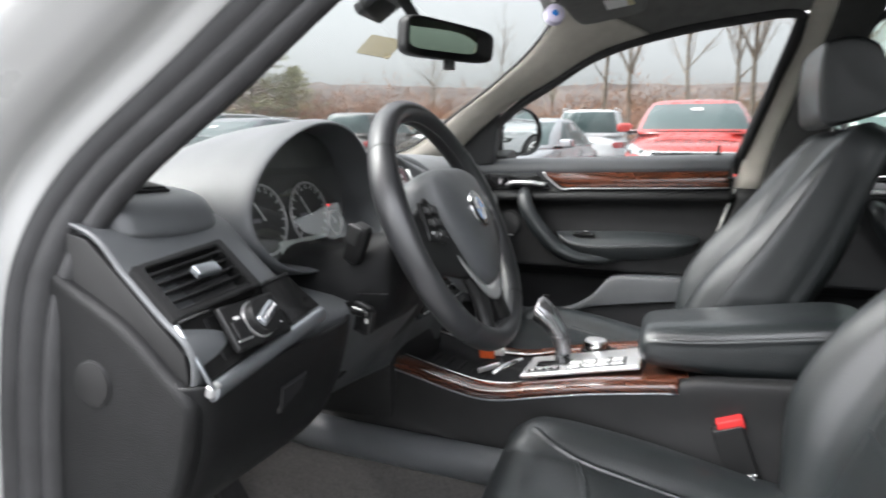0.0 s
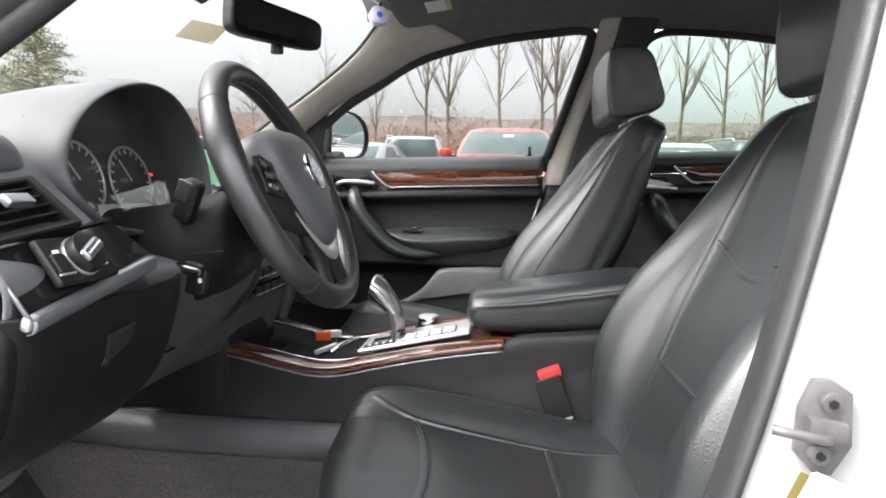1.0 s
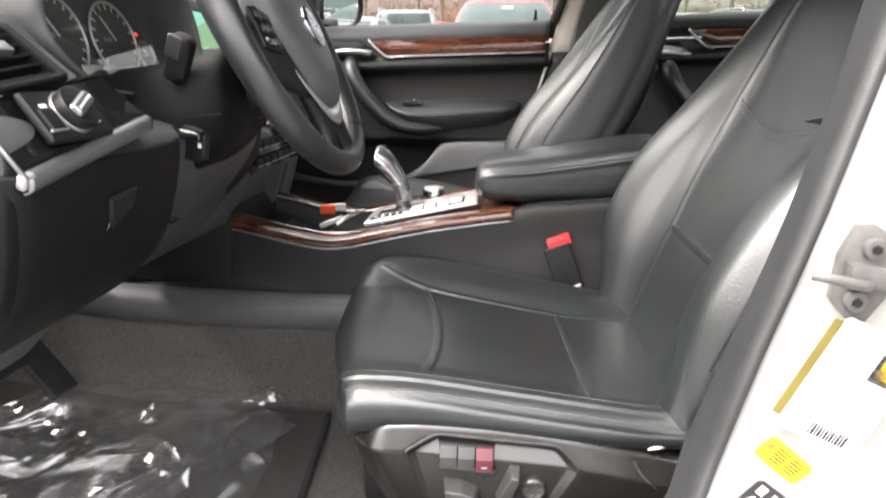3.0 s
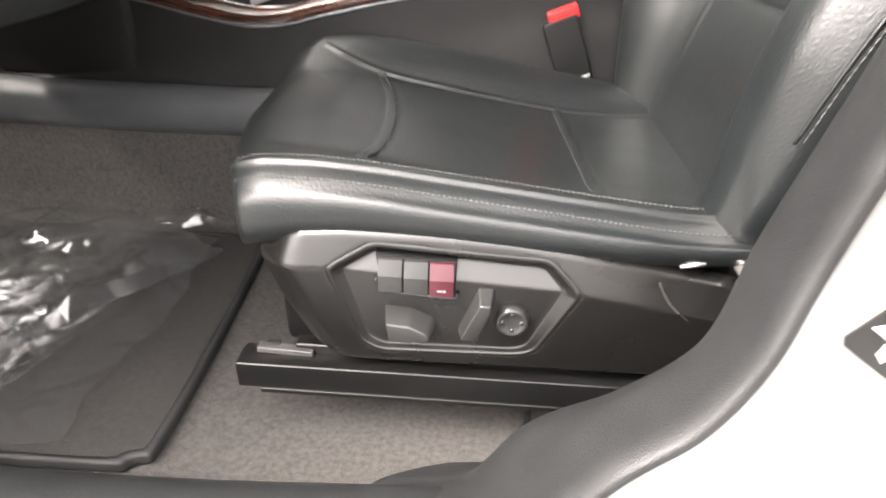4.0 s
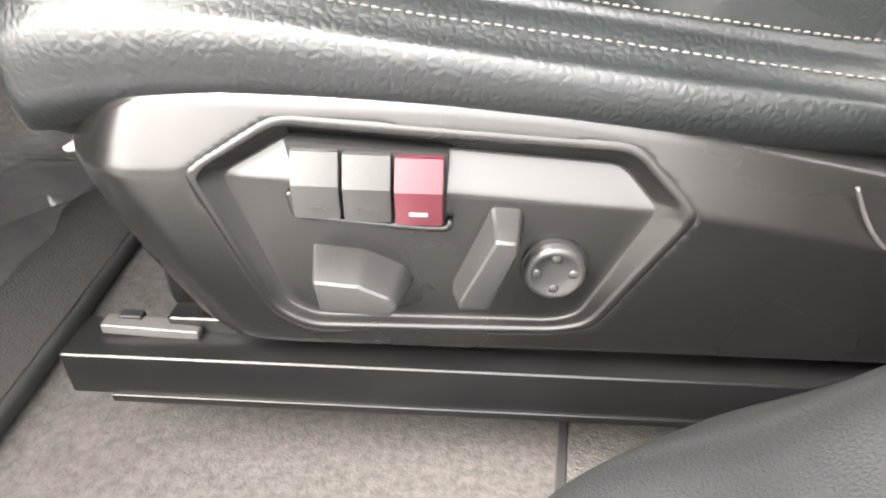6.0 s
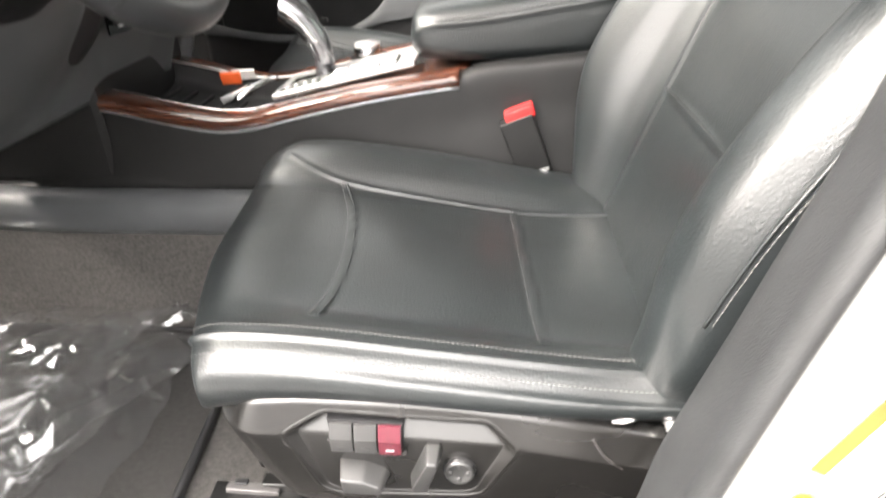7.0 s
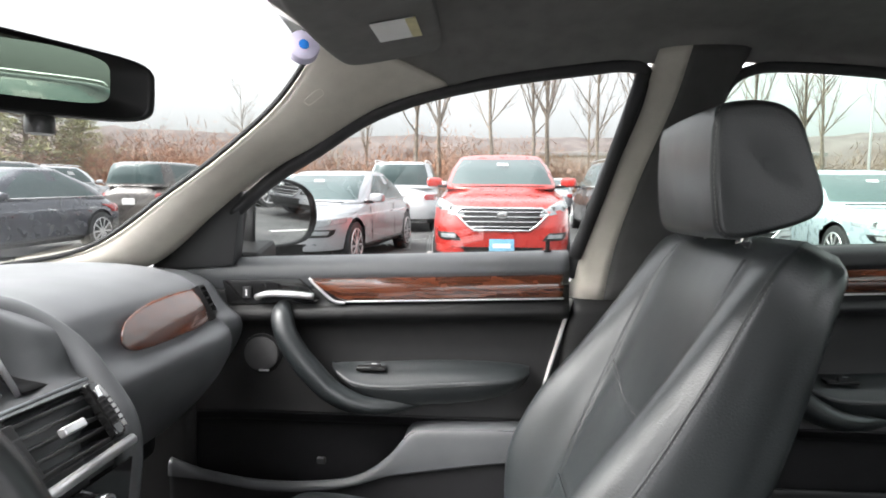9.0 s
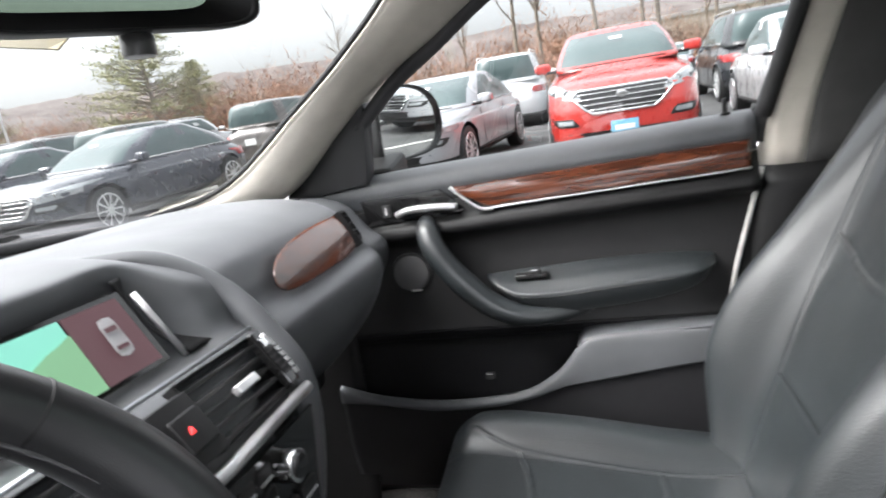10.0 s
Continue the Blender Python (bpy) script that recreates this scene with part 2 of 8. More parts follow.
def normals(A, closed=True):
    du = np.roll(A, -1, 1) - np.roll(A, 1, 1) if closed else np.gradient(A, axis=1)
    dv = np.gradient(A, axis=0)
    n = np.cross(du, dv)
    return n / (np.linalg.norm(n, axis=-1, keepdims=True) + 1e-9)


def groove(A, lines, depth, width, closed=True, flip=1.0):
    """Presses seams along polylines into the grid."""
    N = normals(A, closed) * flip
    best = np.full(A.shape[:2], 1.0)
    for line in lines:
        L = cr(line, 240)
        for j in range(len(A)):
            best[j] = np.minimum(best[j], np.min(np.linalg.norm(A[j][:, None, :] - L[None], axis=-1), axis=1))
    press = depth * np.exp(-((best / width) ** 2)) - 0.12 * depth * np.exp(-(((best - 3.0 * width) / (1.8 * width)) ** 2))
    return A - N * press[..., None]


def grid_faces(nv, nu, closed=True):
    F = []
    for j in range(nv - 1):
        for i in range(nu if closed else nu - 1):
            F.append((j * nu + i, j * nu + (i + 1) % nu, (j + 1) * nu + (i + 1) % nu, (j + 1) * nu + i))
    return F


def grid(name, A, material, parent=None, label="", closed=True, caps=True, thick=0.0):
    nv, nu = A.shape[:2]
    V, F = A.reshape(-1, 3).tolist(), grid_faces(nv, nu, closed)
    if closed and caps:
        for row, flip in ((0, False), (nv - 1, True)):
            c = len(V)
            V.append(A[row].mean(0).tolist())
            for i in range(nu):
                a, b = row * nu + i, row * nu + (i + 1) % nu
                F.append((a, c, b) if not flip else (b, c, a))
    ob = make(name, V, F, material, parent, label)
    bm = bmesh.new()
    bm.from_mesh(ob.data)
    bmesh.ops.recalc_face_normals(bm, faces=bm.faces)
    bm.to_mesh(ob.data)
    bm.free()
    if thick:
        s = ob.modifiers.new("thick", "SOLIDIFY")
        s.thickness, s.offset = thick, 0
    return ob


def tube_grid(path, radius, n=12, closed=False, flat=1.0):
    """Rings round a path; radius may be a list."""
    P = np.asarray(path, float)
    k = len(P)
    T = np.roll(P, -1, 0) - np.roll(P, 1, 0) if closed else np.gradient(P, axis=0)
    T /= np.linalg.norm(T, axis=1, keepdims=True) + 1e-9
    R = np.broadcast_to(np.asarray(radius, float), (k,))
    ref = np.array([0.0, 0.0, 1.0]) if abs(T[:, 2]).mean() < 0.8 else np.array([1.0, 0.0, 0.0])
    out = np.zeros((k, n, 3))
    for j in range(k):
        s = np.cross(T[j], ref)
        s /= np.linalg.norm(s) + 1e-9
        u = np.cross(s, T[j])
        for i in range(n):
            a = 2 * math.pi * i / n
            out[j, i] = P[j] + R[j] * (math.cos(a) * s + flat * math.sin(a) * u)
    return out


def tube(name, path, radius, material, parent=None, label="", n=12, smooth_path=0, flat=1.0):
    P = cr(path, smooth_path) if smooth_path else np.asarray(path, float)
    return grid(name, tube_grid(P, radius, n, flat=flat), material, parent, label)


def rbox(size, at=(0, 0, 0), bevel=0.004, turn=None, segments=3, bm=None):
    own = bm or bmesh.new()
    r = bmesh.ops.create_cube(own, size=1.0)
    m = Matrix.Translation(at) @ (turn or Matrix.Identity(4)) @ Matrix.Diagonal((*size, 1))
    bmesh.ops.transform(own, matrix=m, verts=r["verts"])
    if bevel:
        vs = set(r["verts"])
        edges = [e for e in own.edges if e.verts[0] in vs and e.verts[1] in vs]
        bmesh.ops.bevel(own, geom=edges, offset=bevel, segments=segments, profile=0.6, affect="EDGES")
    return own


def prism(poly, axis, a, b, bevel=0.003, segments=2, bm=None):
    """A polygon in the plane across an axis, drawn out from a to b."""
    own = bm or bmesh.new()

    def at(p, w):
        return {"x": (w, p[0], p[1]), "y": (p[0], w, p[1]), "z": (p[0], p[1], w)}[axis]

    va, vb = [own.verts.new(at(p, a)) for p in poly], [own.verts.new(at(p, b)) for p in poly]
    k = len(poly)
    faces = [own.faces.new(va), own.faces.new(vb[::-1])]
    faces += [own.faces.new((va[i], vb[i], vb[(i + 1) % k], va[(i + 1) % k])) for i in range(k)]
    bmesh.ops.recalc_face_normals(own, faces=faces)
    if bevel:
        edges = list({e for f in faces[:2] for e in f.edges})
        bmesh.ops.bevel(own, geom=edges, offset=bevel, segments=segments, profile=0.6, affect="EDGES")
    return own


def cyl(radius, depth, m=None, n=32, bevel=0.002, radius2=None, bm=None):
    own = bm or bmesh.new()
    r = bmesh.ops.create_cone(own, cap_ends=True, segments=n, radius1=radius, radius2=radius if radius2 is None else radius2, depth=depth)
    vs = set(r["verts"])
    if bevel:
        edges = [e for e in own.edges if e.verts[0] in vs and e.verts[1] in vs and any(len(f.verts) > 4 for f in e.link_faces)]
        out = bmesh.ops.bevel(own, geom=edges, offset=bevel, segments=2, profile=0.6, affect="EDGES")
        vs = {v for f in out["faces"] for v in f.verts} | {v for v in vs if v.is_valid}
    if m is not None:
        bmesh.ops.transform(own, matrix=m, verts=[v for v in vs if v.is_valid])
    return own


def stitches(name, line, parent, material, pitch=0.0045, length=0.0032, radius=0.0006, off=(0, 0, 0)):
    """A row of short threads along a line."""
    L = cr(line, 400) + np.asarray(off)
    s = np.r_[0, np.cumsum(np.linalg.norm(np.diff(L, axis=0), axis=1))]
    V, F = [], []
    for a in np.arange(0, s[-1] - length, pitch):
        p = np.array([[np.interp(x, s, L[:, k]) for k in range(3)] for x in (a, a + 0.3 * length, a + 0.7 * length, a + length)])
        g = tube_grid(p, [radius * 0.4, radius, radius, radius * 0.4], 5)
        base = len(V)
        V += g.reshape(-1, 3).tolist()
        F += [tuple(base + i for i in f) for f in grid_faces(4, 5)]
    ob = make(name, V, F, material, parent)
    return ob

# ---- cabin shell: x towards the car's rear, y towards the passenger's side ----
EDGE = [(-0.46, 0.735, 1.075), (-0.321, 0.76, 1.191), (-0.234, 0.75, 1.262), (-0.134, 0.735, 1.32), (-0.025, 0.722, 1.385), (0.10, 0.712, 1.428), (0.254, 0.705, 1.457), (0.40, 0.70, 1.474), (0.62, 0.70, 1.482), (0.85, 0.70, 1.470), (1.15, 0.695, 1.425), (1.45, 0.68, 1.35)]


def mirrored(points):
    return [(x, -y, z) for x, y, z in points]


def shell():
    # carpet over floor and tunnel
    rows = []
    for x, zf in ((-0.95, 0.62), (-0.80, 0.50), (-0.62, 0.41), (-0.40, 0.375), (-0.1, 0.37), (0.3, 0.375), (0.6, 0.37), (0.9, 0.36), (1.3, 0.38)):
        rows.append([(x, -0.74, zf + 0.015), (x, -0.66, zf), (x, -0.40, zf), (x, -0.235, zf + 0.005), (x, -0.19, zf + 0.04), (x, -0.152, 0.545), (x, 0, 0.57), (x, 0.15, 0.55), (x, 0.17, zf + 0.05), (x, 0.22, zf + 0.005), (x, 0.45, zf), (x, 0.68, zf), (x, 0.76, zf + 0.02)])
    tagged(grid("floor", skin(rows, 120, 60, False), CARPET, closed=False, thick=0.012), "dark grey carpet over car floor and tunnel", "floor", kind="structure")
    # carpet joint by the seat rail
    tagged(part("carpet_joint", rbox((0.006, 0.13, 0.004), (0.305, -0.60, 0.379), 0.0015, pose(0, 0, 0, 0, 0, -8)), RUBBER), "dark joint between two carpet sheets", "trim", kind="structure")
    # firewall
    tagged(part("wall_front", rbox((0.02, 1.5, 0.6), (-0.98, 0, 0.80), 0.004), PLASTIC), "dark firewall under the dashboard", "wall", kind="structure")
    # headliner
    rows = [[(0.14, 0.70, 1.442), (0.06, 0.64, 1.47), (-0.06, 0.54, 1.493), (-0.11, 0.40, 1.512), (-0.145, 0.20, 1.528), (-0.16, 0, 1.535)], [(0.20, 0.705, 1.452), (0.17, 0.675, 1.485), (0.13, 0.60, 1.512), (0.10, 0.45, 1.535), (0.08, 0.22, 1.55), (0.07, 0, 1.555)]]
    for x, y, z in EDGE[6:]:
        zc = 1.565 - 0.10 * max(0, x - 0.6) ** 2
        rows.append([(x, y, z), (x, y - 0.025, z + 0.028), (x, y - 0.09, min(z + 0.052, zc)), (x, 0.45, zc - 0.012), (x, 0.22, zc - 0.003), (x, 0, zc)])
    rows = [row + mirrored(row[-2::-1]) for row in rows]
    tagged(grid("ceiling", skin(rows, 90, 70, False), HEADLINER, closed=False, thick=0.01), "dark grey fabric headliner", "ceiling", kind="structure")
    tagged(part("ceiling_groove", rbox((0.75, 0.006, 0.004), (0.55, 0.40, 1.548), 0.001), RUBBER), "dark joint of the sunroof panel", "trim", kind="structure")
    # A pillars, beige on the passenger side
    top = [(-0.72, 0.60, 1.075), (-0.56, 0.655, 1.115), (-0.40, 0.665, 1.225), (-0.29, 0.655, 1.30), (-0.18, 0.635, 1.385), (-0.105, 0.60, 1.462), (-0.075, 0.55, 1.492)]
    low = [(-0.60, 0.70, 1.05), (-0.481, 0.72, 1.083), (-0.354, 0.745, 1.19), (-0.250, 0.752, 1.270), (-0.134, 0.735, 1.325), (0.0, 0.715, 1.40), (0.14, 0.70, 1.442)]
    rows = []
    for a, b in zip(top, low):
        a, b = np.array(a), np.array(b)
        c = (a + b) / 2 + np.array((0.012, -0.022, 0.004))
        rows.append([a + (-0.012, 0.02, 0.012), a, a * 0.7 + c * 0.3 + (0, -0.006, 0), c, b * 0.7 + c * 0.3 + (0.004, -0.004, 0), b, b + (0.004, 0.03, 0.004)])
    P = skin(rows, 40, 60, False)
    tagged(grid("pillar_trim", P, BEIGE, closed=False, thick=0.004), "beige fabric trim on windscreen pillar", "pillar trim", kind="structure")
    Q = P.copy()
    Q[..., 1] *= -1
    tagged(grid("pillar_trim", Q, BEIGE, closed=False, thick=0.004), "beige fabric trim on windscreen pillar", "pillar trim", kind="structure")
    # oval airbag mark pressed on the trim
    ring = [(0.019 * np.sign(math.cos(a)) * abs(math.cos(a)) ** 0.5, 0.0075 * np.sign(math.sin(a)) * abs(math.sin(a)) ** 0.6) for a in np.linspace(0, 2 * math.pi, 33)[:-1]]
    M = Matrix.Translation((-0.105, 0.634, 1.405)) @ Matrix.Rotation(radians(-38), 4, "Y")
    tagged(grid("airbag_mark", tube_grid([tuple(M @ Vector((x, -0.012 + 0.1 * x, z))) for x, z in ring + ring[:1]], 0.0006, 6), BEIGE), "oval mark pressed into beige pillar trim", "label")
    # windscreen with its black edge
    rows = []
    for x, y, z in top:
        rows.append([(x - 0.115 * (1 - v * v), v * (y + 0.012), z + 0.004 + 0.03 * (1 - v * v)) for v in (-1, -0.75, -0.4, 0, 0.4, 0.75, 1)])
    W = skin(rows, 60, 40, False)
    ws = tagged(grid("windscreen", W, SCREENGLASS, closed=False), "clear sloping laminated windscreen", "window", kind="structure")
    ws.visible_shadow = False
    edge = [tuple(np.array(p) + (-0.006, -0.006, 0.006)) for p in cr(top, 40)]
    tagged(tube("windscreen_edge", edge, 0.005, RUBBER), "black rubber edge of windscreen", "trim", kind="structure")
    tagged(tube("windscreen_edge", mirrored(edge), 0.005, RUBBER), "black rubber edge of windscreen", "trim", kind="structure")
    tagged(tube("windscreen_edge", W[0] + np.array((0.03, 0, -0.008)), 0.010, RUBBER), "black lower edge of windscreen", "trim", kind="structure")
    # B pillar, passenger side: dark trim above the belt, pale strip along the door's edge
    for s in (1, -1):
        rows = []
        for z, xa, xb, y in ((0.45, 0.40, 0.62, 0.745), (0.80, 0.38, 0.60, 0.755), (1.07, 0.415, 0.60, 0.752), (1.25, 0.470, 0.625, 0.735), (1.40, 0.512, 0.665, 0.708), (1.50, 0.53, 0.70, 0.67)):
            if s > 0 and z < 1.35:
                xa -= 0.018
            if s < 0:
                xa, y = xa + 0.095, y - 0.035
            m = (xa + xb) / 2
            rows.append([(xa, s * (y + 0.03), z), (xa + 0.006, s * (y + 0.006), z), (xa + 0.03, s * (y - 0.012), z), (m, s * (y - 0.02), z), (xb - 0.03, s * (y - 0.012), z), (xb - 0.006, s * (y + 0.006), z), (xb, s * (y + 0.03), z)])
        G = skin(rows, 30, 40, False)
        if s == 1:
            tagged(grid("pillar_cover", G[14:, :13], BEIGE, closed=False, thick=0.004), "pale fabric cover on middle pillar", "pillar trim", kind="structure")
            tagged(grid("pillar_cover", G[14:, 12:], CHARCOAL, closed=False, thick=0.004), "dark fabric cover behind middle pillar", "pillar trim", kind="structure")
            tagged(grid("pillar_cover", G[:15], PLASTIC, closed=False, thick=0.004), "dark plastic cover on lower middle pillar", "pillar trim", kind="structure")
        else:
            tagged(grid("pillar_cover", G, PLASTIC, closed=False, thick=0.004), "dark plastic cover on middle pillar", "pillar trim", kind="structure")
    # side walls of the footwells
    for s in (1, -1):
        rows = [[(x, s * y, z) for z, y in ((0.36, 0.70), (0.5, 0.725), (0.8, 0.745), (1.04, 0.75))] for x in (-0.97, -0.75, -0.55, -0.40)]
        tagged(grid("kick_panel", skin(rows, 14, 16, False), PLASTIC, closed=False, thick=0.006), "dark side wall of footwell", "panel", kind="structure")
    # window seals, passenger side
    seal = [(x, y + 0.004, z - 0.004) for x, y, z in EDGE[1:8]] + [(0.475, 0.705, 1.477), (0.508, 0.708, 1.468), (0.505, 0.714, 1.44), (0.455, 0.735, 1.28), (0.395, 0.757, 1.105)]
    tagged(tube("window_seal", seal, 0.017, RUBBER, smooth_path=90, flat=0.8), "black rubber seal round front side window", "seal", kind="structure")
    tagged(tube("window_frame", [(0.520, 0.730, 1.45), (0.468, 0.757, 1.28), (0.406, 0.782, 1.105), (0.396, 0.784, 1.06)], 0.020, RUBBER, smooth_path=40), "black door frame beside middle pillar", "frame", kind="structure")
    rear = [(0.60, 0.755, 1.115), (0.62, 0.74, 1.25), (0.655, 0.715, 1.41), (0.70, 0.70, 1.462), (0.80, 0.695, 1.467), (1.0, 0.69, 1.447), (1.2, 0.688, 1.405), (1.42, 0.675, 1.335), (1.50, 0.69, 1.25), (1.45, 0.74, 1.14)]
    tagged(tube("window_seal", rear, 0.013, RUBBER, smooth_path=90, flat=0.8), "black rubber seal round rear side window", "seal", kind="structure")
    # side glass
    def pane(name, poly, y0, y1, z0, z1, material, label):
        V = [(x, y0 + (y1 - y0) * (z - z0) / (z1 - z0), z) for x, z in poly]
        bm = bmesh.new()
        a = [bm.verts.new(v) for v in V]
        bm.faces.new(a)
        ob = tagged(part(name, bm, material, smooth=False), label, "window", kind="structure")
        ob.visible_shadow = False
        return ob
    pane("window_front", [(-0.33, 1.07), (-0.33, 1.19), (-0.234, 1.262), (-0.134, 1.32), (-0.025, 1.385), (0.10, 1.43), (0.254, 1.457), (0.40, 1.474), (0.50, 1.47), (0.39, 1.07)], 0.80, 0.712, 1.07, 1.474, GLASS, "clear closed side window pane")
    pane("window_rear", [(0.60, 1.08), (0.655, 1.41), (0.70, 1.462), (1.0, 1.447), (1.2, 1.405), (1.42, 1.335), (1.5, 1.25), (1.45, 1.08)], 0.80, 0.70, 1.08, 1.46, TINTGLASS, "green-tinted rear side window pane")
    tagged(part("window_divider", rbox((0.022, 0.02, 0.36), (1.16, 0.735, 1.25), 0.004, pose(0, 0, 0, -14, 22, 0)), RUBBER), "black bar between rear window panes", "trim", kind="structure")


def driver_opening():
    """White door frame, seals and sill of the open driver's door."""
    # windscreen pillar outside: seal, white flange, white outer skin
    line = [(-0.322, -0.792, 0.30), (-0.318, -0.792, 0.55), (-0.312, -0.792, 0.75), (-0.302, -0.790, 0.89), (-0.290, -0.778, 0.985), (-0.252, -0.748, 1.068), (-0.15, -0.712, 1.165), (-0.03, -0.695, 1.262), (0.10, -0.685, 1.345), (0.28, -0.68, 1.42), (0.45, -0.685, 1.455)]
    tagged(tube("door_seal", [(x + 0.016, y + 0.006, z - 0.010) for x, y, z in line], 0.012, RUBBER, smooth_path=110), "black inner rubber seal round doorway", "seal", kind="structure")
    tagged(tube("door_seal", line, 0.0155, RUBBER, smooth_path=110), "black rubber seal round open front doorway", "seal", kind="structure")
    rows = []
    for x, y, z in line:
        k = min(1.0, max(0.0, (z - 0.9) / 0.2))
        o = np.array((-0.035 - 0.01 * k, 0, 0.03 * k))
        p = np.array((x, y, z))
        rows.append([p + (0.004, 0.03, -0.004), p + (-0.006, -0.012, 0.004), p + o * 0.5 + (0, -0.022, 0), p + o + (0, -0.03, 0), p + o * 1.15 + (0, -0.055, 0.0), p + o * 1.5 + (0, -0.075, 0.0), p + o * 2.4 + (0, -0.095, 0.005), p + o * 3.6 + (-0.005, -0.075, 0.012), p + o * 4.4 + (-0.01, -0.03, 0.016)])
    P = skin(rows, 44, 90, False)
    tagged(grid("door_seal", P[:, :11], RUBBER, closed=False, thick=0.004), "flat black rubber lip of the door seal", "seal", kind="structure")
    tagged(grid("door_frame", P[:, 10:], SHADEDWHITE, closed=False, thick=0.003), "white painted body pillar beside the doorway", "pillar", kind="structure")
    # middle pillar with striker: white jamb and its seal
    pairs = [((0.18, -0.652, 0.384), (0.18, -0.765, 0.425)), ((0.255, -0.66, 0.41), (0.295, -0.765, 0.492)), ((0.30, -0.665, 0.474), (0.345, -0.763, 0.545)), ((0.355, -0.67, 0.513), (0.377, -0.76, 0.575)), ((0.405, -0.672, 0.565), (0.40, -0.76, 0.62)), ((0.42, -0.68, 0.65), (0.415, -0.76, 0.675)), ((0.445, -0.692, 0.765), (0.433, -0.765, 0.765)), ((0.475, -0.70, 0.90), (0.463, -0.765, 0.89)), ((0.513, -0.70, 1.133), (0.510, -0.758, 1.11)), ((0.535, -0.69, 1.30), (0.533, -0.735, 1.28)), ((0.54, -0.67, 1.45), (0.54, -0.705, 1.45))]
    pairs = [(a, tuple(np.array(b) * k + np.array(a) * (1 - k))) for (a, b), k in zip(pairs, (1, 1, 1, 1, 0.95, 0.85, 0.8, 0.8, 0.8, 0.9, 1))]
    bl = [(0.30, -0.74, 0.405), (0.365, -0.765, 0.47), (0.395, -0.778, 0.58), (0.412, -0.772, 0.70), (0.432, -0.765, 0.80), (0.462, -0.755, 0.93), (0.490, -0.735, 1.05), (0.515, -0.712, 1.20), (0.53, -0.69, 1.35), (0.52, -0.68, 1.45)]
    rows = []
    for a, b in pairs:
        a, b = np.array(a), np.array(b)
        m = (a + b) / 2
        rows.append([a + (0.05, 0.035, -0.01), a + (0.010, 0.008, 0), a + (-0.002, -0.004, 0.002), a * 0.75 + b * 0.25 + (-0.004, 0, 0.004), m + (-0.004, 0, 0.005), a * 0.25 + b * 0.75 + (-0.004, 0, 0.004), a * 0.08 + b * 0.92 + (-0.004, 0, 0.002), b + (0.0, -0.002, 0), b + (0.004, 0.006, 0)])
    tagged(grid("door_seal", skin(rows, 40, 90, False), SILL, closed=False, thick=0.006), "wide black rubber seal on middle pillar", "seal", kind="structure")
    rows = []
    for a, b in pairs[1:]:
        p = np.array(b)
        rows.append([p + (0.0, 0.006, 0), p + (0.018, -0.003, 0), p + (0.045, -0.008, 0), p + (0.085, -0.018, 0), p + (0.115, -0.028, 0), p + (0.128, -0.045, 0), p + (0.135, -0.07, 0), p + (0.15, -0.125, 0), p + (0.20, -0.162, 0), p + (0.30, -0.172, 0)])
    tagged(grid("door_frame", skin(rows, 44, 80, False), SHADEDWHITE, closed=False, thick=0.003), "white painted middle pillar of doorway", "pillar", kind="structure")
    # sill: black cover and white outer sill
    rows = []
    for x, zo, yo in ((-0.62, 0.02, 0.0), (-0.35, 0.0, 0.0), (0.0, 0.0, 0.0), (0.22, 0.006, 0.006), (0.33, 0.01, 0.006), (0.43, 0.01, 0.0), (0.52, 0.01, 0.0), (0.62, 0.01, 0.0)):
        rows.append([(x, -0.652 + yo, 0.372 + 0.3 * zo), (x, -0.668 + yo, 0.392 + zo), (x, -0.692 + yo, 0.418 + zo), (x, -0.722 + yo * 0.6, 0.428 + zo), (x, -0.752, 0.425 + zo * 0.9), (x, -0.775, 0.414 + zo * 0.6), (x, -0.785, 0.395)])
    tagged(grid("sill_cover", skin(rows, 40, 70, False), SILL, closed=False, thick=0.004), "black grained plastic cover on door sill", "sill", kind="structure")
    rows = [[(x, -0.775, 0.40 + z), (x, -0.80, 0.405 + z), (x, -0.83, 0.398 + z), (x, -0.85, 0.37), (x, -0.87, 0.34), (x, -0.88, 0.28), (x, -0.86, 0.22)] for x, z in ((-0.7, 0), (-0.2, 0), (0.2, 0), (0.4, 0.02), (0.55, 0.05), (0.9, 0.06))]
    tagged(grid("sill", skin(rows, 36, 30, False), SHADEDWHITE, closed=False, thick=0.004), "white painted outer door sill", "sill", kind="structure")


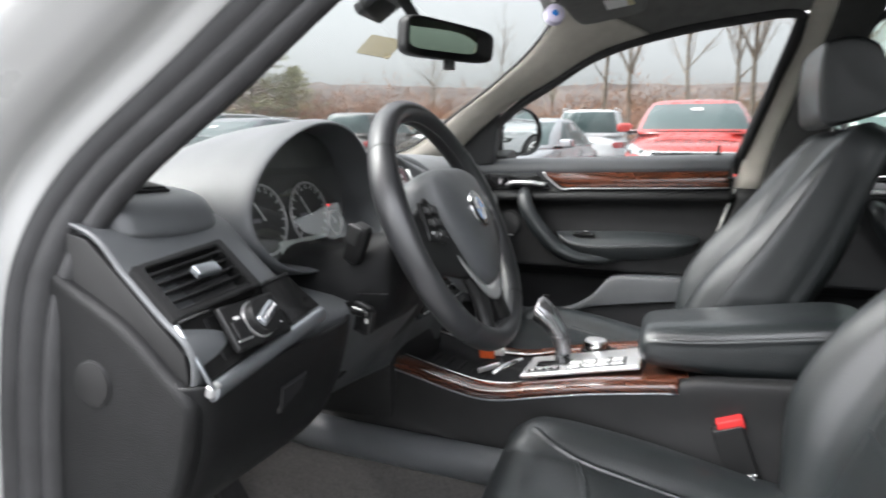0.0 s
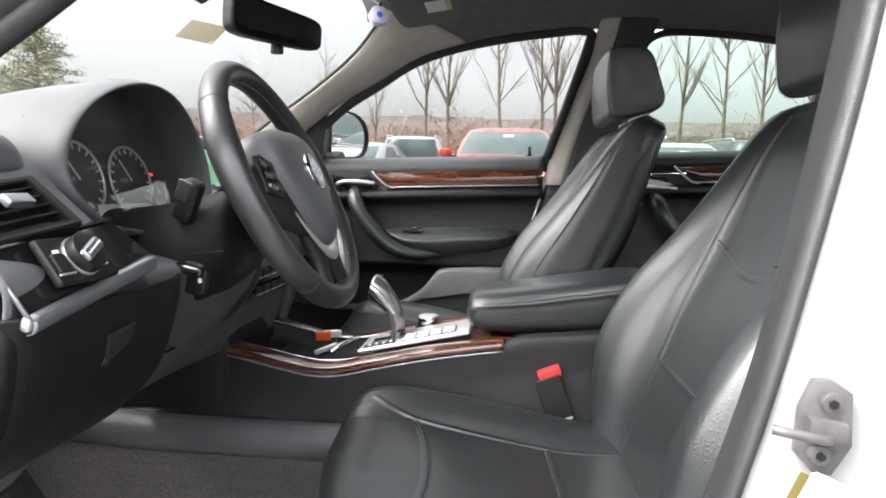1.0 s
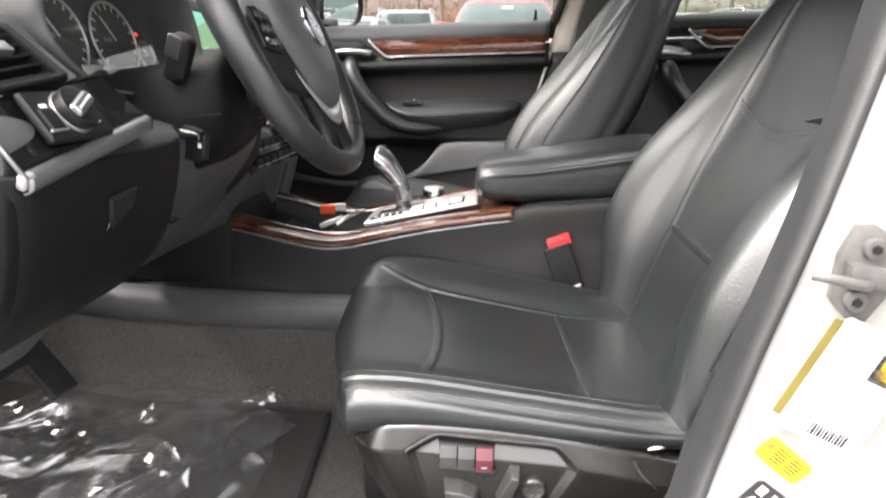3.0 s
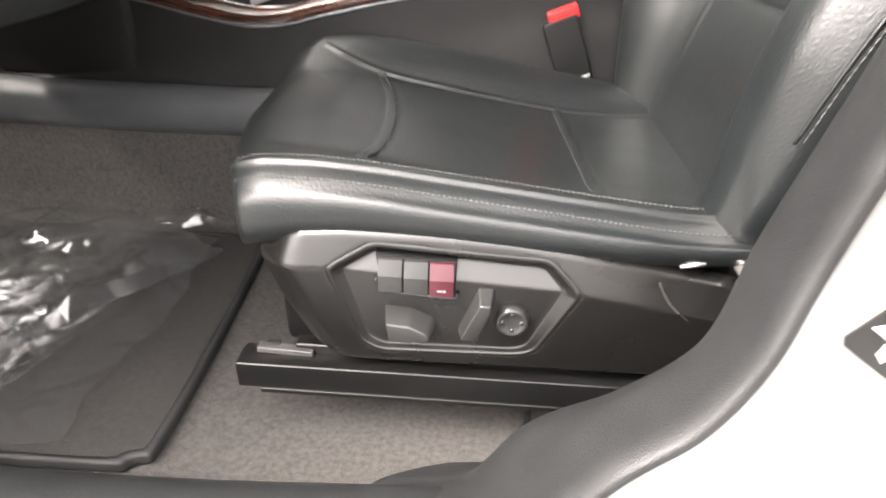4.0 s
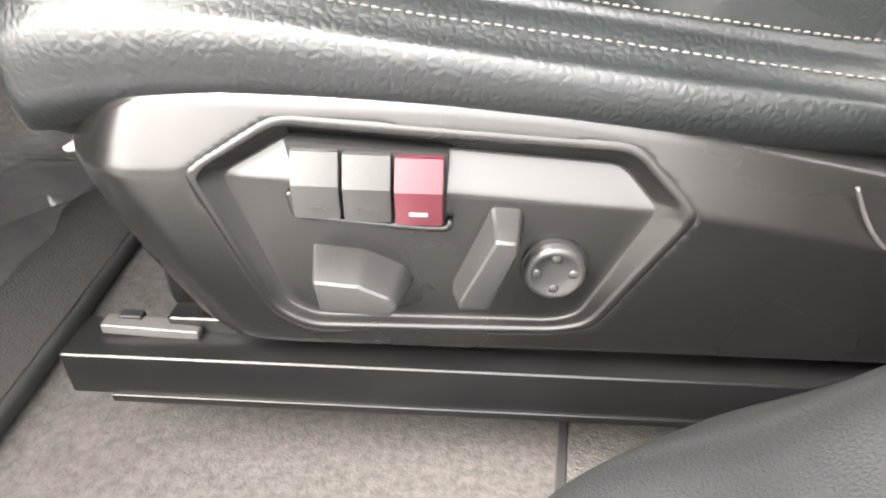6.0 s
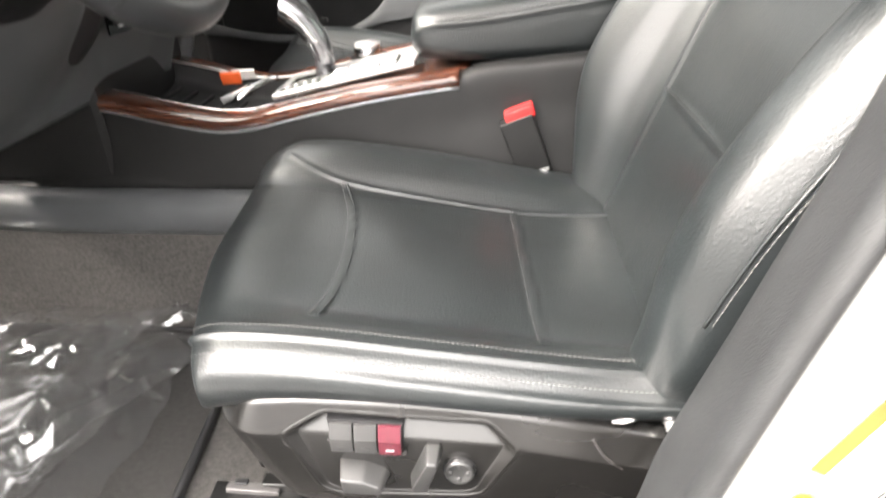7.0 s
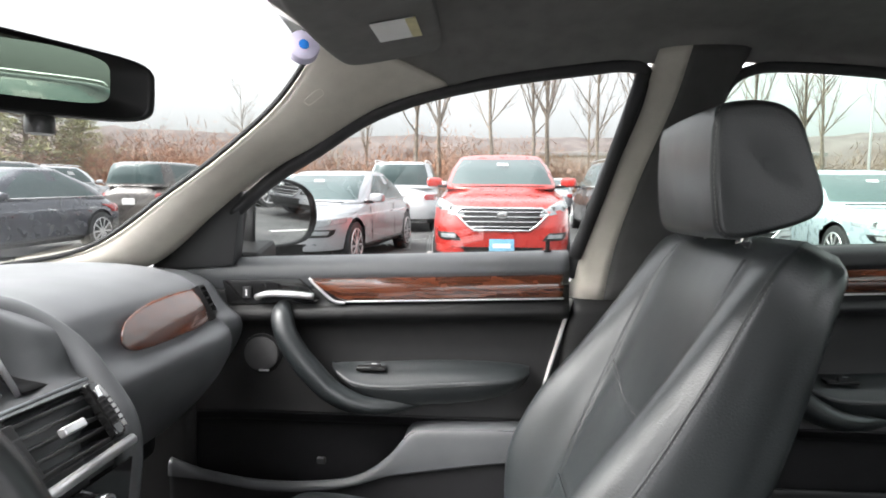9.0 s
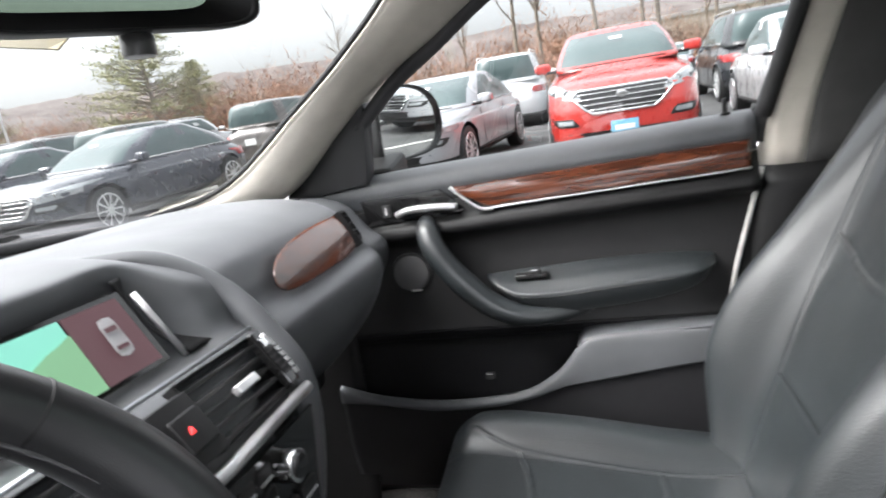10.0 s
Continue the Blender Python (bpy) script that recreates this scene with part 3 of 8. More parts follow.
def striker():
    th = thing("door_striker", "grey metal door striker bolted on white pillar", "striker", at=(0.487, -0.766, 0.838))
    M = pose(0, 0, 0, 0, 0, -9)
    bm = prism([(-0.008, 0.034), (0.004, 0.035), (0.018, 0.026), (0.020, -0.012), (0.008, -0.035), (-0.004, -0.034), (-0.017, -0.020), (-0.016, 0.012)], "y", -0.005, 0.003, 0.0015)
    bmesh.ops.transform(bm, matrix=M, verts=bm.verts)
    part("base_plate", bm, ZINC, th)
    bm = prism([(-0.014, 0.010), (0.012, 0.006), (0.014, -0.008), (-0.012, -0.008)], "y", -0.016, -0.004, 0.003)
    part("boss", bm, ZINC, th)
    for x, z in ((0.003, 0.019), (-0.003, -0.019)):
        part("bolt", cyl(0.0075, 0.006, Matrix.Translation((x, -0.007, z)) @ pose(0, 0, 0, 90, 0, 0), 12, 0.001), ZINC, th)
        part("bolt_socket", cyl(0.0035, 0.002, Matrix.Translation((x, -0.0105, z)) @ pose(0, 0, 0, 90, 0, 0), 6, 0), STEEL, th)
    tube("loop", [(0.004, -0.002, -0.004), (-0.003, -0.018, -0.004), (-0.016, -0.027, 0.0), (-0.034, -0.030, 0.004), (-0.044, -0.026, 0.005)], 0.0036, ZINC, th, smooth_path=24)


def jamb_label(name, label, x, z, w, h, face, bars=(), tilt=24, out=0.0):
    y = -0.7545 - 0.2 * (x - 0.435) - 0.06 * (z - 0.675) - out
    th = thing(name, label, "label", at=(x, y, z))
    M = pose(0, 0, 0, 0, 0, -11) @ pose(0, 0, 0, 0, tilt, 0)
    bm = prism([(sx * (w / 2 - dx), sz * (h / 2 - dz)) for sx, sz, dx, dz in ((-1, -1, 0, 0.003), (-1, -1, 0.003, 0), (1, -1, 0.003, 0), (1, -1, 0, 0.003), (1, 1, 0, 0.003), (1, 1, 0.003, 0), (-1, 1, 0.003, 0), (-1, 1, 0, 0.003))], "y", -0.0012, 0.0, 0)
    bmesh.ops.transform(bm, matrix=M, verts=bm.verts)
    part("sheet", bm, face, th, smooth=False)
    for bx, bz, bw, bh, m, *turn in bars:
        part("bar", rbox((bw, 0.0008, bh), M @ Vector((bx, -0.0014, bz)), 0, M @ pose(0, 0, 0, 0, turn[0] if turn else 0, 0)), m, th)
    return th, M


def labels():
    lines = [(0.003 + 0.002 * (k % 3), 0.040 - 0.0068 * k, 0.036 - 0.007 * (k % 3), 0.0026, BARS) for k in range(12)]
    lines += [(-0.006 + 0.0022 * k, -0.038, 0.0010 + 0.0006 * (k % 2), 0.010, BLACKLABEL) for k in range(12)]
    lines += [(-0.0315, 0.002, 0.006, 0.082, mat("olive_strip", (0.10, 0.08, 0.016), 0.5)), (0.014, 0.022, 0.018, 0.022, BLACKLABEL), (0.014, 0.022, 0.012, 0.014, YELLOW)]
    jamb_label("certification_label", "white printed certification label on door pillar", 0.486, 0.757, 0.056, 0.094, PAPER, lines, 21, 0.013)
    rows = [(-0.004 + 0.013 * j, 0.006 - 0.0028 * k, 0.010, 0.0013, BLACKLABEL, 0) for j in range(2) for k in range(5)] + [(-0.0145, 0.003, 0.005, 0.005, ORANGE)]
    jamb_label("tyre_label", "yellow tyre pressure label on door pillar", 0.4605, 0.684, 0.039, 0.021, YELLOW, rows, 37, 0.003)
    grey = mat("label_grey", (0.45, 0.43, 0.45), 0.6)
    th, M = jamb_label("airbag_label", "black airbag warning label with grey symbols", 0.452, 0.641, 0.039, 0.037, BLACKLABEL, [(-0.012, 0.011, 0.006, 0.008, grey), (-0.012, 0.010, 0.003, 0.002, BLACKLABEL), (0.012, 0.010, 0.007, 0.007, grey), (0.0, 0.013, 0.006, 0.003, grey)], 34, 0.009)
    for pts in ([(-0.0165, -0.004), (-0.008, -0.004), (-0.012, 0.004)], [(-0.004, -0.012), (0.001, -0.014), (0.0, -0.006), (0.005, 0.0), (0.003, 0.006), (-0.001, 0.003), (-0.003, -0.004), (-0.006, -0.006)], [(0.006, -0.014), (0.011, -0.014), (0.014, -0.007), (0.013, 0.002), (0.009, 0.001), (0.009, -0.006), (0.006, -0.009)]):
        bm = prism(pts, "y", -0.0022, -0.0010, 0)
        bmesh.ops.transform(bm, matrix=M, verts=bm.verts)
        part("symbol", bm, grey, th, smooth=False)
    p = thing("pillar_plug", "round grey plug in white pillar", "plug", at=(0.453, -0.7625, 0.716))
    part("ring", cyl(0.0065, 0.003, pose(0, 0, 0, 90, 0, -11), 24, 0.001), BARS, p)
    part("centre", cyl(0.0045, 0.004, pose(0, 0, 0, 90, 0, -11), 24, 0.001), ALU, p)


def outer_body():
    """White bonnet, roof and wings of the car that the camera looks into."""
    th = thing("white_car", "white painted sport utility car with open door", "car")
    rows = [[(x, -w, z - 0.10), (x, -w * 0.93, z - 0.03), (x, -w * 0.5, z), (x, 0, z + 0.012), (x, w * 0.5, z), (x, w * 0.93, z - 0.03), (x, w, z - 0.10)] for x, w, z in ((-1.98, 0.62, 0.70), (-1.90, 0.74, 0.80), (-1.6, 0.80, 0.90), (-1.2, 0.84, 0.96), (-0.85, 0.86, 1.0))]
    grid("bonnet", skin(rows, 40, 30, False), SHADEDWHITE, th, closed=False, thick=0.01)
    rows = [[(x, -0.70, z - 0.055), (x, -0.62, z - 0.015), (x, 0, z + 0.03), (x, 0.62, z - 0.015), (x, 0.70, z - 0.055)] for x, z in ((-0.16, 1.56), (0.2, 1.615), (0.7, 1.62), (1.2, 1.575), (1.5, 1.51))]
    grid("roof", skin(rows, 40, 30, False), SHADEDWHITE, th, closed=False, thick=0.01)
    rows = [[(x, -w, z - 0.045), (x, -w * 0.85, z - 0.005), (x, 0, z + 0.02), (x, w * 0.85, z - 0.005), (x, w, z - 0.045)] for x, z, w in ((1.5, 1.51, 0.69), (1.75, 1.43, 0.68), (2.05, 1.29, 0.67), (2.30, 1.14, 0.66))]
    grid("rear_window", skin(rows, 30, 20, False), TINTGLASS, th, "tinted sloping rear window", closed=False)
    rows = [[(x, -w, z - 0.04), (x, -w * 0.8, z), (x, 0, z + 0.01), (x, w * 0.8, z), (x, w, z - 0.04)] for x, z, w in ((2.29, 1.145, 0.72), (2.38, 1.13, 0.76), (2.46, 1.11, 0.80), (2.50, 1.07, 0.80))]
    grid("boot_lip", skin(rows, 30, 16, False), SHADEDWHITE, th, closed=False, thick=0.01)
    for s in (1, -1):
        part("tail_light", rbox((0.06, 0.34, 0.12), (2.56, s * 0.66, 0.93), 0.03), REDBUTTON, th)
        part("headlight", rbox((0.16, 0.30, 0.12), (-1.93, s * 0.62, 0.70), 0.04), CHROME, th)
        part("kidney_grille", rbox((0.05, 0.24, 0.16), (-2.03, s * 0.14, 0.68), 0.03), BLACKTRIM, th)
    for s, x0, x1 in ((1, -1.95, 2.5), (-1, -1.95, -0.5), (-1, 0.62, 2.5)):
        rows = [[(x, s * 0.80, 1.05), (x, s * 0.90, 0.95), (x, s * 0.93, 0.72), (x, s * 0.92, 0.45), (x, s * 0.87, 0.25)] for x in np.linspace(x0, x1, 6)]
        grid("body_side", skin(rows, 24, 24, False), SHADEDWHITE, th, closed=False, thick=0.006)
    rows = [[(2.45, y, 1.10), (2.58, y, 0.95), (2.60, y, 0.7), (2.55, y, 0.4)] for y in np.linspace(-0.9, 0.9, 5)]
    grid("tailgate", skin(rows, 20, 20, False), SHADEDWHITE, th, closed=False, thick=0.006)
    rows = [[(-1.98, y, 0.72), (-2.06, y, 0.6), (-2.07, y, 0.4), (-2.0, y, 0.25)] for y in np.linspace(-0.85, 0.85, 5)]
    grid("front_bumper", skin(rows, 20, 20, False), SHADEDWHITE, th, closed=False, thick=0.006)
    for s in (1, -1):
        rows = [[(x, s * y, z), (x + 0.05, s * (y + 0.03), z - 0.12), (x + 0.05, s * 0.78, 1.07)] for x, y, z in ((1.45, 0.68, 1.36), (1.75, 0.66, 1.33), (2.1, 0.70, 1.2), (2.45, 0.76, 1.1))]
        grid("rear_pillar", skin(rows, 20, 20, False), SHADEDWHITE, th, closed=False, thick=0.02)
    for x in (-1.15, 1.66):
        for s in (1, -1):
            w = new("wheel")
            w.parent, w.location = th, (x, s * 0.82, 0.36)
            part("tyre", cyl(0.36, 0.24, pose(0, 0, 0, 90, 0, 0), 40, 0.03), RUBBER, w)
            part("rim", cyl(0.24, 0.245, pose(0, 0, 0, 90, 0, 0), 32, 0.02), ALU, w)
    bm = rbox((2.5, 1.5, 0.10), (0.6, 0, 0.28), 0.03)
    part("underbody", bm, PLASTIC, th)
    # rear bench and load space
    tagged(part("wall_rear", rbox((0.03, 1.5, 0.7), (1.62, 0, 0.78), 0.01), HEADLINER), "dark rear wall behind the back bench", "wall", kind="structure")


shell()
driver_opening()
striker()
labels()
outer_body()

# ---- seats ----
HX, HZ = 0.43, 0.58
UPX, UPZ, FRX, FRZ = 0.432, 0.902, -0.902, 0.432


def back_pt(u, s, d):
    return (HX + s * UPX + d * FRX, u, HZ + s * UPZ + d * FRZ)


BACK = [(-0.03, 0.205, 0.024, 0.09, -0.026), (0.05, 0.237, 0.050, 0.095, -0.016), (0.12, 0.250, 0.074, 0.10, -0.008), (0.18, 0.256, 0.083, 0.10, -0.005), (0.27, 0.257, 0.078, 0.10, -0.005), (0.37, 0.251, 0.060, 0.10, -0.010), (0.47, 0.246, 0.036, 0.095, -0.006), (0.55, 0.242, 0.017, 0.088, 0.0), (0.602, 0.234, 0.007, 0.080, -0.002), (0.626, 0.222, 0.003, 0.068, -0.012), (0.642, 0.195, 0.0, 0.048, -0.026)]


def back_param(s):
    B = np.array(BACK)
    return [float(np.interp(s, B[:, 0], B[:, k])) for k in range(1, 5)]


def back_front(u, s, ob=1.0):
    """A point on the front of the backrest."""
    w, b, th, c = back_param(s)
    r = abs(u) / w
    b = b * ob if u < 0 else b
    return back_pt(u, s, c + b * float(np.interp(r, (0, 0.5, 0.60, 0.70, 0.80, 0.90, 0.965, 1.0), (0, 0.04, 0.25, 0.72, 1.0, 0.93, 0.65, 0.42))))


def rounded_ring(P, r, side=8, arc=7):
    """A closed outline with rounded corners, the same count of points for any size."""
    P = [np.array(p, float) for p in P]
    out = []
    for i, p in enumerate(P):
        q, n = P[i - 1], P[(i + 1) % len(P)]
        a = p + (q - p) / np.linalg.norm(q - p) * r
        b = p + (n - p) / np.linalg.norm(n - p) * r
        c = n + (p - n) / np.linalg.norm(p - n) * r
        for t in np.linspace(0, 1, arc):
            out.append(a * (1 - t) ** 2 + 2 * p * t * (1 - t) + b * t * t)
        for t in np.linspace(0, 1, side + 2)[1:-1]:
            out.append(b * (1 - t) + c * t)
    return np.array(out)


def wedge(base, top, y0, y1, bevel=0.0022):
    """A moulded switch: a base outline at y0 narrowing to a top outline at y1."""
    bm = bmesh.new()
    a, b = [bm.verts.new((x, y0, z)) for x, z in base], [bm.verts.new((x, y1[i] if isinstance(y1, (list, tuple)) else y1, z)) for i, (x, z) in enumerate(top)]
    k = len(base)
    bm.faces.new(a[::-1])
    bm.faces.new(b)
    for i in range(k):
        bm.faces.new((a[i], a[(i + 1) % k], b[(i + 1) % k], b[i]))
    bmesh.ops.recalc_face_normals(bm, faces=bm.faces)
    bmesh.ops.bevel(bm, geom=[e for e in bm.edges if not all(v in a for v in e.verts)], offset=bevel, segments=3, profile=0.6, affect="EDGES")
    return bm


PANEL_EDGE = [(0.1435, 0.565), (0.1775, 0.5845), (0.311, 0.577), (0.335, 0.554), (0.306, 0.4905), (0.291, 0.486), (0.179, 0.4825), (0.164, 0.492)]


def control_panel(th, skirt_y):
    """The recessed six-sided panel with the seat's switches."""
    inner = [(0.1535, 0.5625), (0.1795, 0.5755), (0.3085, 0.5675), (0.3235, 0.5525), (0.2995, 0.4985), (0.2885, 0.4945), (0.1835, 0.4925), (0.1715, 0.4985)]
    R0, R1 = rounded_ring(PANEL_EDGE, 0.007), rounded_ring(inner, 0.005)
    cen = np.array((0.241, 0.535))

    def field_y(x, z):
        zf = float(np.interp(x, (0.153, 0.323), (0.5615, 0.5520)))
        return 0.2385 - (0.0075 * (z - zf) / 0.013 if z > zf else 0.0020 * (zf - z) / 0.06)
    G = []
    for w, dy in ((-0.60, -0.0006), (-0.45, 0.0004), (-0.20, 0.0012), (0.0, 0.0012), (0.12, 0.0006), (0.24, -0.0008)):
        q = R0 + (R1 - R0) * w
        G.append([(x, -(skirt_y(x, z) + dy), z) for x, z in q])
    for w, dy in ((0.88, 0.0012), (0.97, 0.0003), (1.06, 0.0)):
        q = R0 + (R1 - R0) * w
        G.append([(x, -(field_y(x, z) + dy), z) for x, z in q])
    for sc in np.linspace(0.94, 0.0, 24):
        q = cen + (R1 - cen) * sc
        G.append([(x, -field_y(x, z), z) for x, z in q])
    panel = grid("control_panel", np.array(G), SKIRT, th, "recessed dark grey seat control panel", caps=False)
    # well and lip round the memory buttons
    part("button_frame", prism([(0.1800, 0.5775), (0.2420, 0.5740), (0.2410, 0.5445), (0.1985, 0.5455), (0.1835, 0.5480)], "y", -0.2300, -0.2405, 0.0012), BLACKTRIM, panel)
    tube("button_lip", [(0.1795, -0.2400, 0.556), (0.1815, -0.2412, 0.5485), (0.186, -0.2415, 0.5462), (0.215, -0.2415, 0.5437), (0.2395, -0.2415, 0.5428), (0.2432, -0.2408, 0.5455)], 0.0017, SKIRT, panel, n=8, smooth_path=40)
    for i, m in enumerate((BUTTON, BUTTON, REDBUTTON)):
        xa, dz = 0.1823 + 0.0197 * i, -0.0008 * i
        prof = [(-0.2375, 0.5755 + dz), (-0.2425, 0.5745 + dz), (-0.2475, 0.5625 + dz), (-0.2470, 0.5485 + dz), (-0.2375, 0.5475 + dz)]
        b = part("button", prism(prof, "x", xa, xa + 0.0186, 0.0010), m, panel, "dark red memory button" if i == 2 else "", sharp=20)
        part("button_mark", rbox((0.007, 0.0006, 0.0012), (xa + 0.0093, -0.2476, 0.5535 + dz), 0), BARS if i == 2 else BUTTON, b)
    # cushion switch and backrest switch
    lev = wedge([(0.1850, 0.5315), (0.2080, 0.5295), (0.2245, 0.5215), (0.2285, 0.5130), (0.2235, 0.5060), (0.1890, 0.5075)], [(0.1885, 0.5240), (0.2070, 0.5225), (0.2195, 0.5170), (0.2230, 0.5120), (0.2190, 0.5070), (0.1905, 0.5085)], -0.2345, -0.2560)
    part("cushion_switch", lev, BUTTON, panel, sharp=25)
    lev = wedge([(0.2590, 0.5525), (0.2715, 0.5520), (0.2735, 0.5440), (0.2625, 0.5065), (0.2440, 0.5050), (0.2440, 0.5130)], [(0.2610, 0.5460), (0.2695, 0.5455), (0.2695, 0.5400), (0.2600, 0.5100), (0.2475, 0.5095), (0.2475, 0.5140)], -0.2345, [-0.2560, -0.2560, -0.2560, -0.2520, -0.2520, -0.2530])
    part("backrest_switch", lev, BUTTON, panel, sharp=25)
    part("knob_well", cyl(0.0140, 0.006, Matrix.Translation((0.2865, -0.2365, 0.5235)) @ pose(0, 0, 0, 90, 0, 0), 40, 0.0006), BLACKTRIM, panel)
    # lumbar knob: dished disc with four raised points
    prof = [(0.0128, -0.2360), (0.0128, -0.2425), (0.0118, -0.2442), (0.0100, -0.2445), (0.0085, -0.2432), (0.0045, -0.2428), (0.0, -0.2428)]
    G = [[(0.2865 + r * math.cos(a), y, 0.5235 + r * math.sin(a)) for a in np.linspace(0, 2 * math.pi, 40, endpoint=False)] for r, y in prof]
    k = grid("lumbar_knob", np.array(G), BUTTON, panel, caps=False)
    for a in range(4):
        ang = math.pi / 2 * a
        bm = bmesh.new()
        bmesh.ops.create_uvsphere(bm, u_segments=12, v_segments=8, radius=0.0021)
        bmesh.ops.transform(bm, matrix=Matrix.Translation((0.2865 + 0.0075 * math.cos(ang), -0.2434, 0.5235 + 0.0075 * math.sin(ang))) @ Matrix.Diagonal((1, 0.35, 1, 1)), verts=bm.verts)
        part("raised_point", bm, BUTTON, k)


OUTER = 0.8


def seat(name, label, driver):
    th = thing(name, label, "car seat", "front seats")
    # backrest
    rows = []
    for s, w, b, t, c in BACK:
        def section(bb):
            return [(0, c), (0.30 * w, c), (0.50 * w, c + 0.04 * bb), (0.60 * w, c + 0.25 * bb), (0.70 * w, c + 0.72 * bb), (0.80 * w, c + bb), (0.90 * w, c + 0.93 * bb), (0.965 * w, c + 0.66 * bb), (1.0 * w, c + 0.36 * bb), (1.005 * w, c - 0.10 * t), (1.0 * w, c - 0.55 * t), (0.95 * w, c - 0.92 * t), (0.6 * w, c - t), (0.25 * w, c - t)]
        half = section(b)
        other = section(b * (OUTER if driver else 1.0))
        ring = half + [(0, c - t)] + [(-u, d) for u, d in other[:0:-1]]
        rows.append([back_pt(u, s, d) for u, d in ring])
    A = skin(rows, 330, 190)
    ob = OUTER if driver else 1.0
    side = [[back_front(k * u, s, ob) for u, s in ((0.118, 0.0), (0.118, 0.10), (0.125, 0.18), (0.138, 0.27), (0.148, 0.38), (0.150, 0.46), (0.148, 0.54), (0.14, 0.60))] for k in (1, -1)]
    low = [back_front(u, 0.178) for u in np.linspace(-0.118, 0.118, 7)]
    up = [back_front(u, 0.352 + 0.034 * (abs(u) / 0.146) ** 2.2) for u in np.linspace(-0.146, 0.146, 9)]
    A = groove(A, side + [low, up], 0.0032, 0.0024, flip=1.0)
    grid("backrest", A, LEATHER, th)
    for line in side:
        tube("seam", np.array(line) + (0.003, 0, 0), 0.0011, DARKTHREAD, th, n=5, smooth_path=80)
    stitches("stitching", np.array(up) + (-0.001, 0, -0.006), th, THREAD, 0.006, 0.0045)
    tube("seam", np.array(low) + (-0.0015, 0, 0.004), 0.0014, LEATHER, th, n=5, smooth_path=60)
    tube("seam", np.array(up) + (0.002, 0, 0.002), 0.0011, DARKTHREAD, th, n=6, smooth_path=60)
    # shoulder seam along the outer edges
    for k in (1, -1):
        edge = []
        for s in np.linspace(0.10, 0.625, 14):
            w, b, t, c = back_param(s)
            edge.append(back_pt(k * (w * 0.985 + 0.001), s, c + 0.52 * b * (ob if k < 0 else 1.0)))
        tube("piping", edge, 0.0018, LEATHER, th, n=6, smooth_path=80)
        stitches("stitching", np.array(edge) + (0.004, k * 0.0030, 0.002), th, DARKTHREAD, 0.006, 0.0045)
    # rear shell
    rows = []
    for s, w, b, t, c in BACK[1:7]:
        rows.append([back_pt(u * w, s, c - t - e) for u, e in ((-0.9, -0.01), (-0.7, 0.008), (0, 0.012), (0.7, 0.008), (0.9, -0.01))])
    grid("back_shell", skin(rows, 30, 30, False), PLASTIC, th, closed=False, thick=0.006)
    # headrest: a padded block with flat cheeks
    hx, hz = 0.668, 1.142
    prof = np.array([(0.6555, 1.298), (0.664, 1.3085), (0.698, 1.313), (0.730, 1.3075), (0.753, 1.288), (0.771, 1.238), (0.783, 1.200), (0.780, 1.180), (0.764, 1.167), (0.722, 1.153), (0.686, 1.1455), (0.669, 1.1485), (0.6585, 1.165), (0.6525, 1.22), (0.6525, 1.265)])
    pc = prof.mean(0)
    rows = []
    for u, sc in ((-0.1305, 0.05), (-0.1325, 0.60), (-0.1325, 0.84), (-0.1315, 0.925), (-0.1285, 0.97), (-0.122, 0.992), (-0.10, 1.0), (-0.05, 1.012), (0, 1.015), (0.05, 1.012), (0.10, 1.0), (0.122, 0.992), (0.1285, 0.97), (0.1315, 0.925), (0.1325, 0.84), (0.1325, 0.60), (0.1305, 0.05)):
        rows.append([(pc[0] + (x - pc[0]) * sc + 0.10 * u * u * (x < 0.70), u, pc[1] + (z - pc[1]) * sc) for x, z in prof])
    A = skin(rows, 150, 140)
    seams = [[tuple(p) for p in A[r, ::6]] for r in (42, 97)]
    A = groove(A, seams, 0.0028, 0.0026)
    hr = grid("headrest", A, LEATHER, th)
    for line in seams:
        stitches("stitching", [(x, u * 1.035, z) for x, u, z in line[:3] + line[-9:]], hr, DARKTHREAD, 0.006, 0.0045)
    for k in (1, -1):
        p = part("headrest_post", cyl(0.0065, 0.07, Matrix.Translation((hx + 0.045, k * 0.062, hz - 0.012)) @ pose(0, 0, 0, 0, 10, 0), 16, 0), CHROME, th, "chrome headrest post")
        part("post_collar", cyl(0.013, 0.012, Matrix.Translation((hx + 0.040, k * 0.062, hz - 0.036)) @ pose(0, 0, 0, 0, 10, 0), 20, 0.002), PLASTIC, th)
    # cushion: flat panel, raised inner bolster, stitched outer edge
    ctl = np.array([(0.058, 0.622, 0.020, 0.629, 0.572), (0.085, 0.629, 0.026, 0.633, 0.580), (0.12, 0.628, 0.030, 0.634, 0.586), (0.16, 0.620, 0.034, 0.632, 0.588), (0.22, 0.608, 0.036, 0.625, 0.586), (0.29, 0.597, 0.034, 0.617, 0.580), (0.35, 0.589, 0.030, 0.610, 0.577), (0.41, 0.586, 0.022, 0.604, 0.576), (0.46, 0.586, 0.014, 0.603, 0.578), (0.55, 0.583, 0.010, 0.600, 0.570)])
    rows = []
